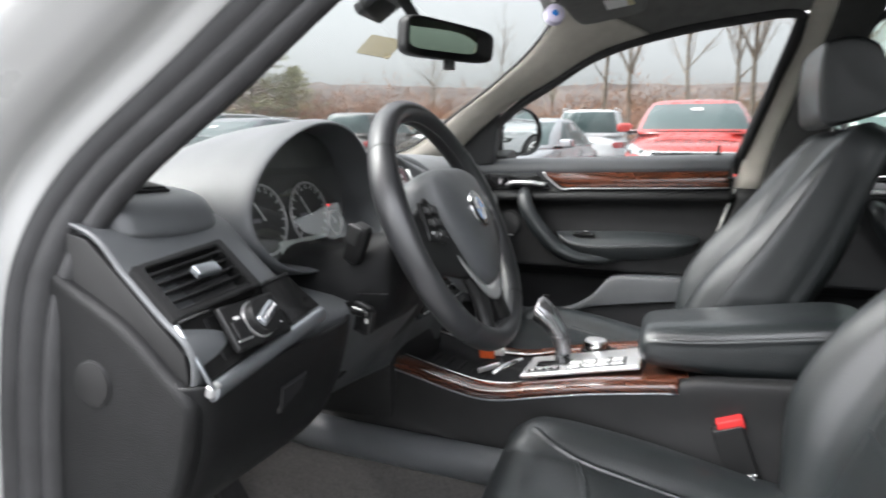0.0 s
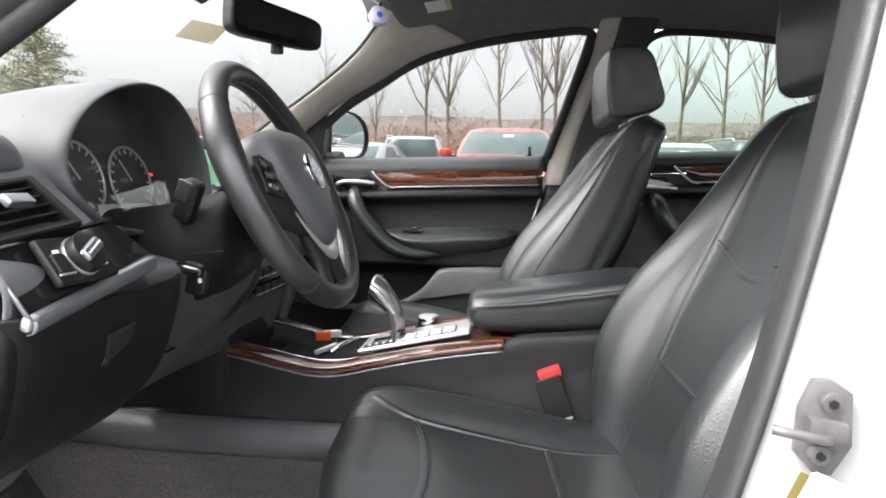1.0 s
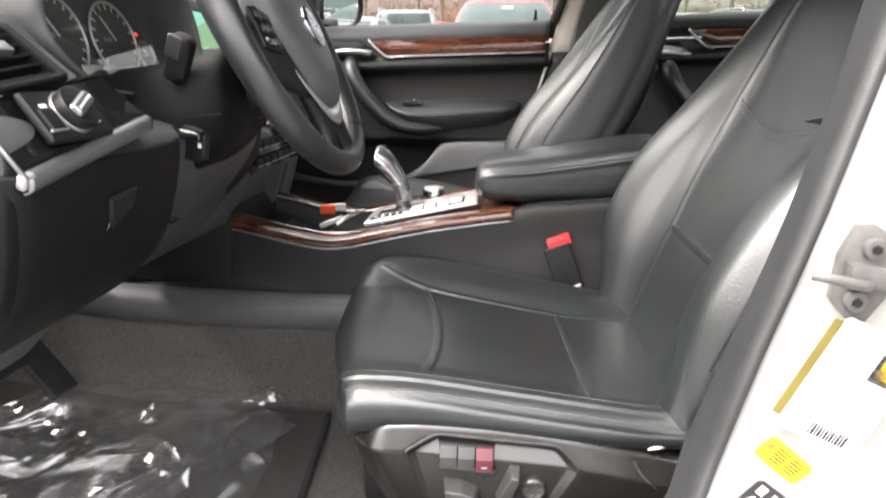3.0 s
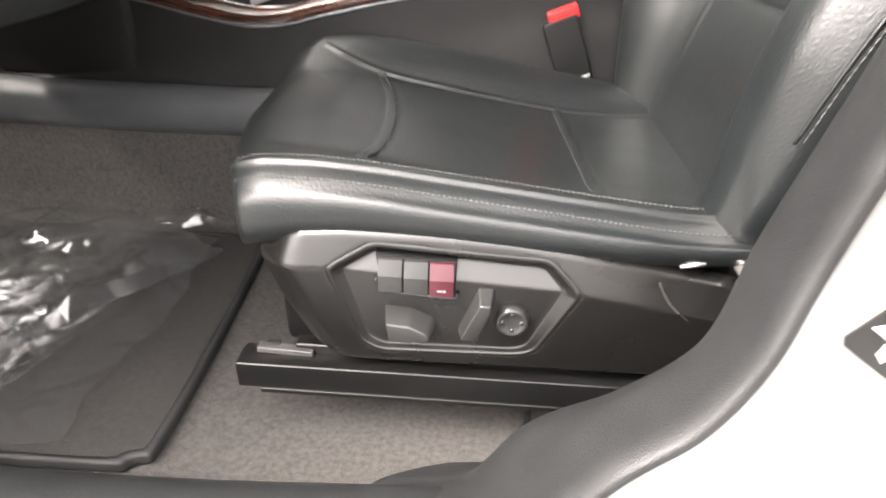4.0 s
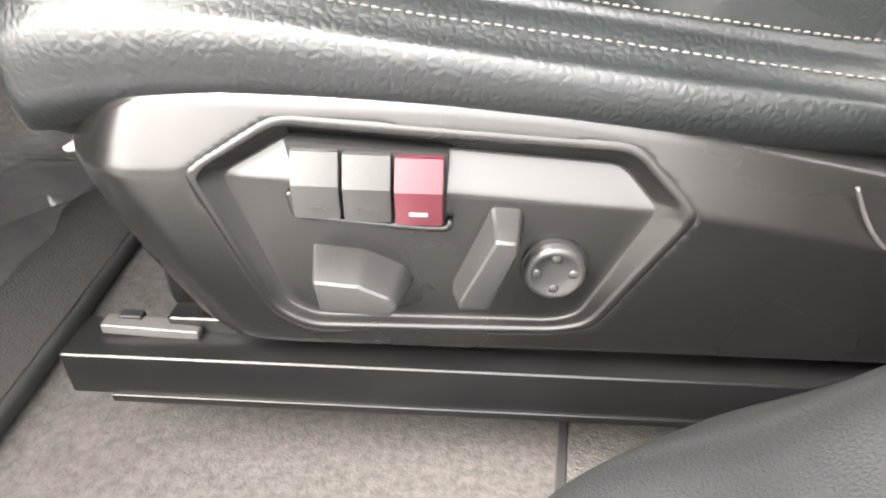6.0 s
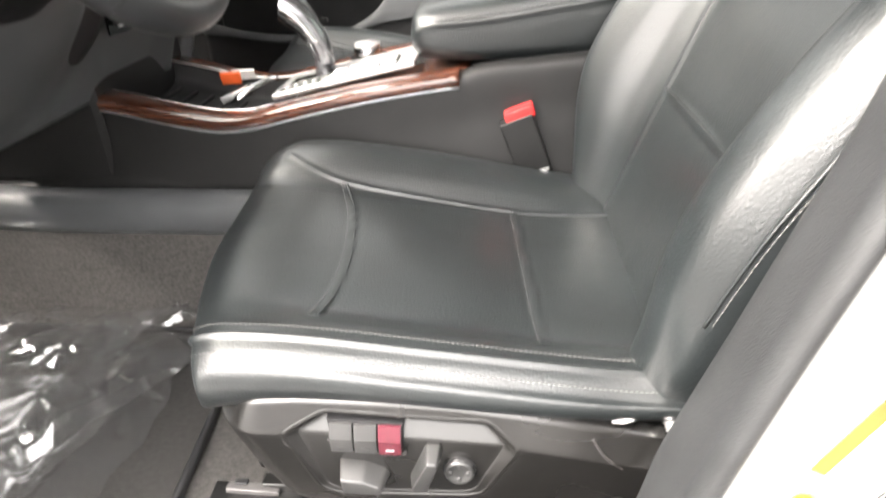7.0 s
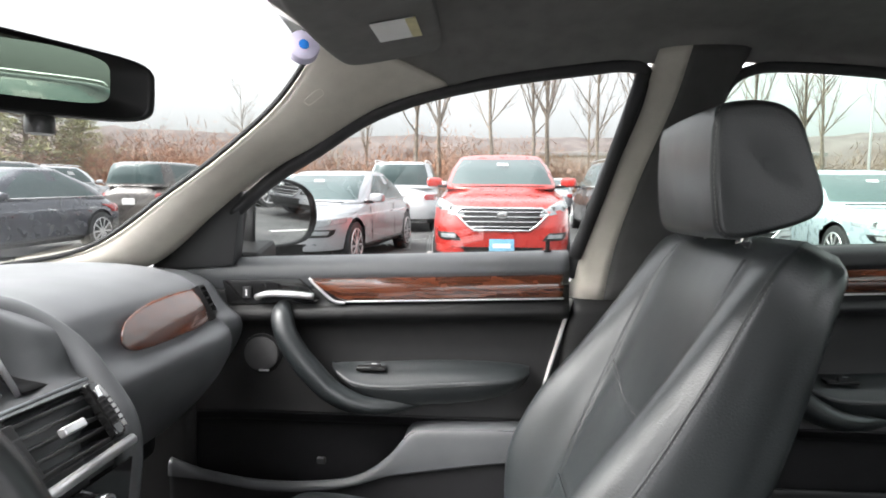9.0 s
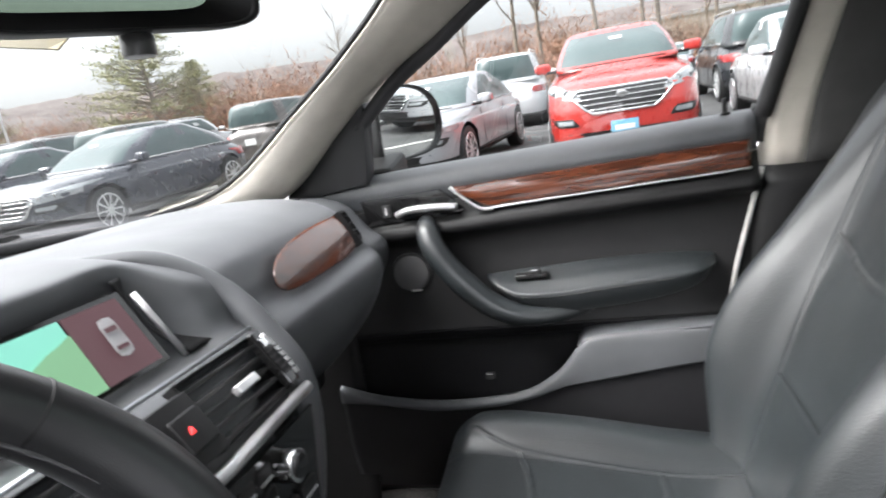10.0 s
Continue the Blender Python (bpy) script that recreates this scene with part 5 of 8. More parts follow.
    pocket = wedge([(-0.665, 0.856), (-0.618, 0.860), (-0.620, 0.840), (-0.655, 0.822)], [(-0.661, 0.852), (-0.622, 0.856), (-0.624, 0.842), (-0.653, 0.827)], 0.0, 0.004, 0.0008)
    bmesh.ops.transform(pocket, matrix=Matrix.Translation((-0.1235, 0, 0)) @ Matrix(((0, 0.6, 0.30, -0.252), (1, 0, 0, 0), (0, 0, 1, 0), (0, 0, 0, 1))), verts=pocket.verts)
    part("latch_pocket", pocket, BLACKTRIM, kp)
    part("latch", rbox((0.006, 0.010, 0.026), (-0.128, -0.652, 0.834), 0.002, pose(0, 0, 0, -14, 18, 0)), GLOSS, kp)
    # instrument hood
    arch = [(-0.40, 0.945), (-0.46, 0.940), (-0.52, 0.947), (-0.563, 0.965), (-0.590, 0.998), (-0.581, 1.036), (-0.537, 1.079), (-0.467, 1.116), (-0.39, 1.138), (-0.325, 1.139), (-0.278, 1.120), (-0.254, 1.075), (-0.256, 1.02), (-0.287, 0.968), (-0.34, 0.950)]
    cen = np.array((-0.415, 1.03))
    rows = []
    for x, s, dz, wide in ((-0.66, 1.04, -0.150, 0.05), (-0.52, 1.07, -0.078, 0.04), (-0.40, 1.08, -0.024, 0.028), (-0.30, 1.07, -0.006, 0.012), (-0.24, 1.055, 0.0, 0.0), (-0.222, 1.03, 0.0, 0.0), (-0.216, 1.0, 0.0, 0.0), (-0.22, 0.975, -0.001, 0.0), (-0.25, 0.95, -0.003, 0.0), (-0.325, 0.92, -0.005, 0.0)):
        q = cen + (np.array(arch) - cen) * s
        top = np.clip((q[:, 1] - 0.96) / 0.17, 0, 1)
        lean = np.clip((-0.32 - q[:, 0]) / 0.25, 0, 1)
        rows.append([(x - 0.025 * t * (x > -0.3) + 0.025 * (1 - t) * (x > -0.3), y - wide * w, z + dz * t) for (y, z), t, w in zip(q, top, lean)])
    hood = grid("instrument_hood", skin(rows, 110, 60), VINYL, th, caps=False)
    M = Matrix.Translation((-0.278, -0.425, 1.012)) @ pose(0, 0, 0, 0, -12, 0)
    bm = prism([tuple(cen + (np.array(q) - cen) * 0.955 - np.array((-0.425, 1.012))) for q in arch], "x", -0.003, 0.003, 0)
    bmesh.ops.transform(bm, matrix=M, verts=bm.verts)
    face = part("instrument_face", bm, DIAL, th)
    for y, r in ((-0.057, 0.048), (0.054, 0.048), (0.121, 0.019)):
        zz = -0.008 if r > 0.03 else -0.027
        D = M @ Matrix.Translation((0.004, y, zz)) @ pose(0, 0, 0, 0, 90, 0)
        d = part("dial", cyl(r, 0.003, D, 48, 0.0008), DIAL, face)
        part("dial_ring", cyl(r * 0.8, 0.0012, D @ Matrix.Translation((0, 0, 0.0012)), 48, 0), DIAL, d)
        ring = [tuple(D @ Vector((r * math.cos(a), r * math.sin(a), 0.002))) for a in np.linspace(0, 2 * math.pi, 49)]
        tube("dial_edge", ring, 0.0020, ALU, d, n=6)
        for a in np.linspace(radians(-40), radians(220), 15 if r > 0.03 else 5):
            part("tick", rbox((r * 0.15, 0.0024, 0.0008), (0, 0, 0), 0, D @ Matrix.Rotation(a + math.pi / 2, 4, "Z") @ Matrix.Translation((r * 0.87, 0, 0.0022))), WHITEMARK, d)
        part("needle", rbox((r * 0.75, 0.0028, 0.001), (0, 0, 0), 0, D @ Matrix.Rotation(radians(215), 4, "Z") @ Matrix.Translation((r * 0.35, 0, 0.003))), WHITEMARK, d)
        part("numeral_bar", rbox((r * 0.12, r * 0.36, 0.0008), (0, 0, 0), 0, D @ Matrix.Translation((0, -r * 0.35, 0.0024))), BARS, d)
    part("display", rbox((0.002, 0.118, 0.026), (0, 0, 0), 0.0005, M @ Matrix.Translation((0.007, 0.024, -0.054))), DIALPALE, face, "pale lit trip display")
    part("display_bar", rbox((0.002, 0.07, 0.005), (0, 0, 0), 0.0005, M @ Matrix.Translation((0.0085, 0.02, -0.052))), DIALGREY, face)
    grid("instrument_cover", np.array([[tuple(M @ Vector((0.026 - 0.014 * b + 0.006 * (1 - b * b), 0.01 + 0.148 * a, -0.01 + 0.072 * b))) for a in np.linspace(-1, 1, 9)] for b in np.linspace(-1, 1, 9)]), glass("instrument_glass", (0.97, 0.97, 0.97), 1.85, 0.03), th, "clear bowed instrument cover", closed=False)
    part("warning_mark", rbox((0.001, 0.010, 0.004), (0, 0, 0), 0, M @ Matrix.Translation((0.006, 0.108, 0.002))), REDGLOW, face)
    # screen
    tl, tr, br, bl = (-0.333, -0.105, 1.070), (-0.333, 0.075, 1.068), (-0.305, 0.090, 0.992), (-0.305, -0.105, 0.994)
    scr = sheet("screen", tl, tr, br, bl, GLOSS, th, 0.012, "lit central display screen")
    T = [np.array(p) for p in (tl, tr, br, bl)]

    def on(u, v):
        return tuple((T[0] * (1 - u) + T[1] * u) * (1 - v) + (T[3] * (1 - u) + T[2] * u) * v)
    sheet("picture", on(0.04, 0.06), on(0.58, 0.06), on(0.58, 0.94), on(0.04, 0.94), LCD, scr, 0.0140)
    hill = [on(0.04, 0.46), on(0.18, 0.40), on(0.30, 0.44), on(0.42, 0.34), on(0.50, 0.30), on(0.58, 0.24), on(0.58, 0.94), on(0.04, 0.94)]
    bm = bmesh.new()
    bm.faces.new([bm.verts.new(Vector(p) + Vector((0.0158, 0, 0.0056))) for p in hill])
    part("ground_picture", bm, LCD3, scr, smooth=False)
    sheet("side_picture", on(0.60, 0.06), on(0.95, 0.06), on(0.95, 0.94), on(0.60, 0.94), LCD2, scr, 0.0140)
    car = [(0.735, 0.30), (0.745, 0.24), (0.785, 0.22), (0.825, 0.24), (0.835, 0.30), (0.838, 0.62), (0.828, 0.70), (0.785, 0.73), (0.742, 0.70), (0.732, 0.62)]
    bm = bmesh.new()
    bm.faces.new([bm.verts.new(Vector(on(u, v)) + Vector((0.0160, 0, 0.0058))) for u, v in car])
    sym = part("car_symbol", bm, WHITEMARK, scr, smooth=False)
    for va, vb in ((0.34, 0.40), (0.58, 0.63)):
        sheet("symbol_window", on(0.752, va), on(0.818, va), on(0.818, vb), on(0.752, vb), LCD2, sym, 0.0185)
    tube("screen_trim", [(-0.316, 0.088, 1.066), (-0.290, 0.108, 0.992)], 0.0035, ALU, th, n=10)
    # centre vents
    for name, ya, yb in (("centre_vent", 0.022, 0.153), ("centre_vent", -0.15, -0.042)):
        tl, tr, br, bl = (-0.240, ya, 0.996), (-0.240, yb, 0.994), (-0.200, yb + 0.006, 0.934), (-0.200, ya, 0.934)
        v = quad_frame(name, tl, tr, br, bl, 0.002, 0.03, PLASTIC, th, "dark air vent with five slats")
        sheet("vent_back", tl, tr, br, bl, RUBBER, v, -0.022)
        slats(v, np.array(tl) * 0.98 + np.array(br) * 0.02, (np.array(tr) - tl) * 0.88, (np.array(bl) - tl) * 0.96, 5, BUTTON, 0.020, 0.0042)
        part("vent_tab", rbox((0.010, 0.034, 0.010), (-0.208, (ya + yb) / 2 - 0.008, 0.969), 0.003, pose(0, 0, 0, 0, -34, 0)), ALU, v)
        part("vent_cheek", rbox((0.012, 0.018, 0.070), (-0.219, yb - 0.006, 0.966), 0.004, pose(0, 0, 0, 0, -34, 0)), GLOSS, v)
        part("vent_wheel", rbox((0.012, 0.007, 0.034), (-0.211, yb - 0.009, 0.967), 0.003, pose(0, 0, 0, 0, -34, 0)), GRAIN, v)
        for i in range(5):
            part("wheel_rib", rbox((0.013, 0.008, 0.0022), (-0.2155 + 0.0040 * i, yb - 0.009, 0.9785 - 0.0060 * i), 0.0006, pose(0, 0, 0, 0, -34, 0)), BLACKTRIM, v)
        tube("cheek_edge", [(-0.229, yb - 0.001, 0.992), (-0.215, yb + 0.004, 0.970), (-0.200, yb + 0.005, 0.945)], [0.0035] * 12, ALU, v, n=8, smooth_path=12)
        part("wheel_mark", rbox((0.003, 0.009, 0.010), (-0.2215, yb - 0.010, 0.987), 0.001, pose(0, 0, 0, 0, -34, 0)), CHROME, v)
    tube("bright_strip", [(-0.194, -0.155, 0.928), (-0.188, 0.0, 0.926), (-0.192, 0.160, 0.928)], 0.0065, ALU, th, n=10)
    tube("bright_strip", [(-0.244, -0.155, 1.000), (-0.240, 0.0, 1.001), (-0.244, 0.157, 0.999)], 0.0022, SATIN, th, n=10)
    hz = part("hazard_panel", rbox((0.012, 0.055, 0.062), (-0.212, -0.010, 0.966), 0.003, pose(0, 0, 0, 0, -34, 0)), PLASTIC, th)
    part("hazard_button", rbox((0.008, 0.036, 0.034), (-0.206, -0.006, 0.968), 0.003, pose(0, 0, 0, 0, -34, 0)), PLASTIC, hz)
    part("hazard_mark", prism([(-0.0155, 0.966), (-0.0055, 0.966), (-0.0105, 0.9745)], "x", -0.2045, -0.2015, 0), REDGLOW, hz)
    # climate and radio panel
    tl, tr, br, bl = (-0.196, -0.14, 0.912), (-0.196, 0.15, 0.912), (-0.205, 0.14, 0.79), (-0.205, -0.13, 0.79)
    cp = sheet("climate_panel", tl, tr, br, bl, GLOSS, th, 0.010, "glossy black climate and radio panel")
    for y in (-0.085, 0.075):
        C = Matrix.Translation((-0.178, y, 0.885)) @ pose(0, 0, 0, 0, 88, 0)
        k = part("knob", cyl(0.0165, 0.020, C, 32, 0.002), CHROME, cp)
        part("knob_cap", cyl(0.012, 0.003, C @ Matrix.Translation((0, 0, 0.011)), 32, 0.001), GLOSS, k)
    for z, n, w in ((0.895, 4, 0.022), (0.872, 4, 0.022), (0.838, 7, 0.030), (0.808, 7, 0.030)):
        for i in range(n):
            y = (-0.045 + 0.03 * i) if n == 4 else (-0.11 + 0.037 * i)
            b = part("key", rbox((0.006, w, 0.013), (-0.188, y, z), 0.0015), PLASTIC, cp)
            part("key_edge", rbox((0.002, w * 0.9, 0.002), (-0.185, y, z - 0.007), 0.0005), ALU, b)
    # passenger's wood insert and side vent
    rows = []
    for y, a, b in ((0.268, 0.70, 0.72), (0.276, 0.48, 0.90), (0.30, 0.26, 1.0), (0.35, 0.08, 1.02), (0.42, 0.0, 1.02), (0.48, 0.0, 1.0), (0.515, 0.02, 0.92)):
        zt, zb = 1.058, 1.000
        rows.append([(np.interp(z, (0.98, 1.0, 1.03, 1.06), (-0.249, -0.268, -0.281, -0.299)) + 0.004 + 0.005 * (1 - ((y - 0.40) / 0.135) ** 2) + 0.003 * (1 - ((z - 1.03) / 0.03) ** 2), y, z) for z in np.linspace(zt - (zt - zb) * a, zt - (zt - zb) * b, 5)])
    grid("wood_insert", skin(rows, 20, 40, False), WOOD, th, "glossy walnut insert", closed=False, thick=0.004)
    tl, tr, br, bl = (-0.284, 0.522, 1.064), (-0.312, 0.602, 1.056), (-0.290, 0.612, 1.004), (-0.258, 0.535, 1.004)
    v = quad_frame("side_vent", tl, tr, br, bl, 0.005, 0.03, PLASTIC, th)
    sheet("vent_back", tl, tr, br, bl, RUBBER, v, -0.015)
    slats(v, np.array(tl) * 0.94 + np.array(br) * 0.06, (np.array(tr) - tl) * 0.86, (np.array(bl) - tl) * 0.86, 4, PLASTIC, 0.014)
    # dark panel beside the screen, rim of the centre stack, tower below it
    rows = [[(-0.338, 0.086, 1.080), (-0.345, 0.118, 1.080), (-0.342, 0.150, 1.078), (-0.330, 0.172, 1.066)], [(-0.332, 0.094, 1.056), (-0.352, 0.122, 1.052), (-0.348, 0.156, 1.046), (-0.312, 0.186, 1.040)], [(-0.316, 0.102, 1.022), (-0.336, 0.128, 1.020), (-0.328, 0.160, 1.016), (-0.284, 0.190, 1.010)], [(-0.285, 0.108, 0.994), (-0.282, 0.130, 0.995), (-0.272, 0.158, 0.995), (-0.252, 0.188, 0.992)]]
    grid("screen_side", skin(rows, 24, 24, False), PLASTIC, th, "dark recess beside the screen", closed=False, thick=0.003)
    tube("stack_rim", [(-0.40, 0.105, 1.088), (-0.345, 0.160, 1.078), (-0.29, 0.186, 1.035), (-0.245, 0.186, 0.985), (-0.212, 0.182, 0.93), (-0.208, 0.168, 0.85), (-0.225, 0.158, 0.76), (-0.25, 0.15, 0.68)], 0.016, VINYL, th, n=16, smooth_path=50)
    part("tower", rbox((0.22, 0.29, 0.24), (-0.345, 0, 0.70), 0.02), PLASTIC, th)
    # lower glove box
    part("glove_box", rbox((0.16, 0.42, 0.14), (-0.50, 0.42, 0.78), 0.03), PLASTIC, th)
    # demister slots at the base of the pillar
    for i in range(7):
        part("slot", rbox((0.022, 0.004, 0.004), (-0.50 + 0.010 * i, 0.60 + 0.012 * i, 1.076), 0.001, pose(0, 0, 0, 0, 0, 20)), RUBBER, th)


dashboard()


def steering_wheel():
    th = thing("steering_wheel", "black leather three-spoke steering wheel", "steering wheel", at=(-0.043, -0.36, 1.002))
    th.rotation_euler = (0, radians(64), 0)  # local z points along the column to the driver
    # local frame: x down the wheel, y to the passenger, z to the driver
    R = 0.170
    path = [(R * math.cos(a), R * math.sin(a), 0) for a in np.linspace(0, 2 * math.pi, 97)]
    rad = [0.0158 + 0.0022 * max(0, math.cos(2 * (abs(((a + math.pi) % (2 * math.pi)) - math.pi) - radians(105)))) ** 6 for a in np.linspace(0, 2 * math.pi, 97)]
    grid("rim", tube_grid(path, rad, 20, flat=1.12), LEATHER_RIM, th, caps=False)
    seam = [((R - 0.0155) * math.cos(a), (R - 0.0155) * math.sin(a), 0.004) for a in np.linspace(0, 2 * math.pi, 65)]
    tube("rim_seam", seam, 0.0012, DARKTHREAD, th, n=5)
    for a in (radians(38), radians(-38), radians(128), radians(-128)):
        ring = [((R + 0.0160 * math.cos(b)) * math.cos(a), (R + 0.0160 * math.cos(b)) * math.sin(a), 0.0180 * math.sin(b)) for b in np.linspace(0, 2 * math.pi, 25)]
        tube("rim_joint", ring, 0.0006, BLACKTRIM, th, n=5)
    # hub
    out = [(-0.075, 0.0), (-0.074, 0.045), (-0.060, 0.082), (-0.02, 0.088), (0.03, 0.072), (0.075, 0.045), (0.095, 0.018), (0.098, 0.0)]
    out = out + [(x, -y) for x, y in out[-2:0:-1]]
    rows = []
    for s, z in ((1.0, -0.02), (1.02, 0.0), (1.0, 0.016), (0.93, 0.028), (0.75, 0.036), (0.45, 0.040), (0.15, 0.0405)):
        rows.append([(x * s, y * s, z) for x, y in out])
    grid("hub", skin(rows, 80, 30), VINYL, th)
    # side spokes with keys
    for k in (1, -1):
        rows = []
        for y, xa, xb, z in ((0.055, -0.045, 0.075, 0.005), (0.085, -0.038, 0.068, 0.004), (0.125, -0.022, 0.055, 0.0), (0.160, -0.018, 0.045, -0.002)):
            rows.append([(xa, k * y, z), (xa + 0.006, k * y, z + 0.010), ((xa + xb) / 2, k * y, z + 0.013), (xb - 0.006, k * y, z + 0.010), (xb, k * y, z), ((xa + xb) / 2, k * y, z - 0.012)])
        sp = grid("spoke", skin(rows, 40, 20), PLASTIC, th)
        pad = part("key_pad", rbox((0.052, 0.040, 0.006), (-0.004, k * 0.110, 0.0145), 0.003, pose(0, 0, 0, -6 * k, 0, 14 * k)), PLASTIC, sp)
        for i in range(3):
            for j in range(2):
                part("key", rbox((0.009, 0.013, 0.004), (-0.02 + 0.016 * i, k * (0.101 + 0.018 * j), 0.0185), 0.0015, pose(0, 0, 0, 0, 0, 14 * k)), BUTTON, pad)
        part("key_bar", rbox((0.004, 0.036, 0.003), (0.012, k * 0.110, 0.0178), 0.001, pose(0, 0, 0, 0, 0, 14 * k)), ALU, pad)
        # satin trim running down from the hub
        trim = [(0.0, k * 0.088, 0.012), (0.03, k * 0.078, 0.014), (0.07, k * 0.052, 0.014), (0.10, k * 0.030, 0.012)]
        rows = []
        for x, ya, yb, z in ((0.07, 0.02, 0.062, 0.004), (0.11, 0.014, 0.050, 0.002), (0.145, 0.022, 0.052, -0.002), (0.165, 0.026, 0.066, -0.004)):
            rows.append([(x, k * ya, z), (x, k * (ya + 0.006), z + 0.010), (x, k * (ya + yb) / 2, z + 0.012), (x, k * (yb - 0.006), z + 0.010), (x, k * yb, z), (x, k * (ya + yb) / 2, z - 0.01)])
        grid("lower_spoke", skin(rows, 30, 20), PLASTIC, th)
    band = [(0.0, -0.092, 0.012), (0.035, -0.082, 0.015), (0.075, -0.056, 0.016), (0.102, -0.026, 0.015), (0.109, 0, 0.015), (0.102, 0.026, 0.015), (0.075, 0.056, 0.016), (0.035, 0.082, 0.015), (0.0, 0.092, 0.012)]
    tube("trim_band", band, list(np.interp(np.linspace(0, 1, 70), (0, 0.2, 0.38, 0.5, 0.62, 0.8, 1), (0.0025, 0.004, 0.009, 0.012, 0.011, 0.007, 0.003))), ALU, th, "broad satin aluminium lower trim", n=12, smooth_path=70, flat=0.35)
    # roundel: dark ring, blue and white quarters
    badge = part("badge", cyl(0.027, 0.004, Matrix.Translation((-0.004, 0, 0.0415)), 40, 0.001), CHROME, th)
    part("badge_ring", cyl(0.0255, 0.004, Matrix.Translation((-0.004, 0, 0.0422)), 40, 0.0005), GLOSS, badge)
    for q in range(4):
        bm = bmesh.new()
        arc = [(0.017 * math.cos(a), 0.017 * math.sin(a)) for a in np.linspace(q * math.pi / 2, (q + 1) * math.pi / 2, 10)]
        vs = [bm.verts.new((-0.004, 0, 0.0447))] + [bm.verts.new((x - 0.004, y, 0.0447)) for x, y in arc]
        bm.faces.new(vs)
        part("badge_quarter", bm, BLUE if q % 2 else WHITEMARK, badge, smooth=False)
    # column behind
    part("column", cyl(0.055, 0.20, Matrix.Translation((0.02, 0, -0.12)), 32, 0.01, radius2=0.045), PLASTIC, th)


steering_wheel()


def column_stalks():
    th = thing("column_stalk", "black indicator stalk on steering column", "stalk", "column stalks", at=(-0.15, -0.45, 0.97))
    tube("arm", [(-0.02, 0.045, -0.02), (0.0, 0.0, -0.015), (0.015, -0.02, 0.0)], 0.008, PLASTIC, th, n=12, smooth_path=16)
    part("head", rbox((0.026, 0.024, 0.056), (0.018, -0.026, 0.012), 0.010, pose(0, 0, 0, 10, 24, 0)), PLASTIC, th)
    part("head_cap", rbox((0.018, 0.006, 0.026), (0.018, -0.038, 0.024), 0.003, pose(0, 0, 0, 10, 24, 0)), BUTTON, th)
    sh = thing("column_shroud", "dark plastic steering column shroud", "shroud")
    rows = []
    for x, w, zt, zb in ((-0.30, 0.095, 0.965, 0.83), (-0.22, 0.10, 0.970, 0.83), (-0.15, 0.095, 0.982, 0.845), (-0.10, 0.08, 0.995, 0.88), (-0.085, 0.055, 0.98, 0.91)):
        zc = (zt + zb) / 2
        rows.append([(x, -0.38 + w * a, zc + (zt - zb) / 2 * b) for a, b in ((0, 1), (0.7, 0.95), (1, 0.4), (1, -0.4), (0.6, -0.95), (0, -1), (-0.6, -0.95), (-1, -0.4), (-1, 0.4), (-0.7, 0.95))])
    grid("shell", skin(rows, 50, 30), GRAIN, sh)
    part("adjuster_well", rbox((0.030, 0.010, 0.042), (-0.128, -0.474, 0.884), 0.005, pose(0, 0, 0, 0, 12, -14)), BLACKTRIM, sh)
    part("adjuster", rbox((0.040, 0.016, 0.012), (-0.128, -0.484, 0.896), 0.005, pose(0, 0, 0, 0, 10, -8)), GLOSS, sh)
    part("adjuster_switch", rbox((0.022, 0.012, 0.032), (-0.118, -0.479, 0.882), 0.004, pose(0, 0, 0, 0, 10, -10)), PLASTIC, sh)
    part("adjuster_mark", rbox((0.005, 0.002, 0.006), (-0.114, -0.4856, 0.883), 0.001), WHITEMARK, sh)
    part("shroud_joint", rbox((0.10, 0.002, 0.0015), (-0.135, -0.4745, 0.915), 0, pose(0, 0, 0, 0, -6, -8)), BLACKTRIM, sh)
    low = thing("lower_trim", "dark plastic trim under steering column", "trim panel")
    rows = [[(x, y, z) for x, z in ((-0.16, 0.875), (-0.17, 0.83), (-0.22, 0.77), (-0.32, 0.70), (-0.45, 0.66))] for y in (-0.50, -0.40, -0.28, -0.17)]
    # dark plastic, with the footwell's shade put into its colour as well
    grid("cover", skin(rows, 30, 30, False), BLACKTRIM, low, closed=False, thick=0.006)
    tube("knee_ridge", [(-0.17, -0.48, 0.80), (-0.20, -0.42, 0.775), (-0.23, -0.33, 0.76)], 0.006, GLOSS, low, n=8, smooth_path=20)


column_stalks()


# ---- centre console ----
TRIM = [(-0.245, 0.705), (-0.20, 0.696), (-0.14, 0.682), (-0.08, 0.672), (-0.03, 0.674), (0.03, 0.688), (0.12, 0.708), (0.20, 0.722), (0.268, 0.732)]


def trim_z(x):
    T = np.array(TRIM)
    return float(np.interp(x, T[:, 0], T[:, 1]))


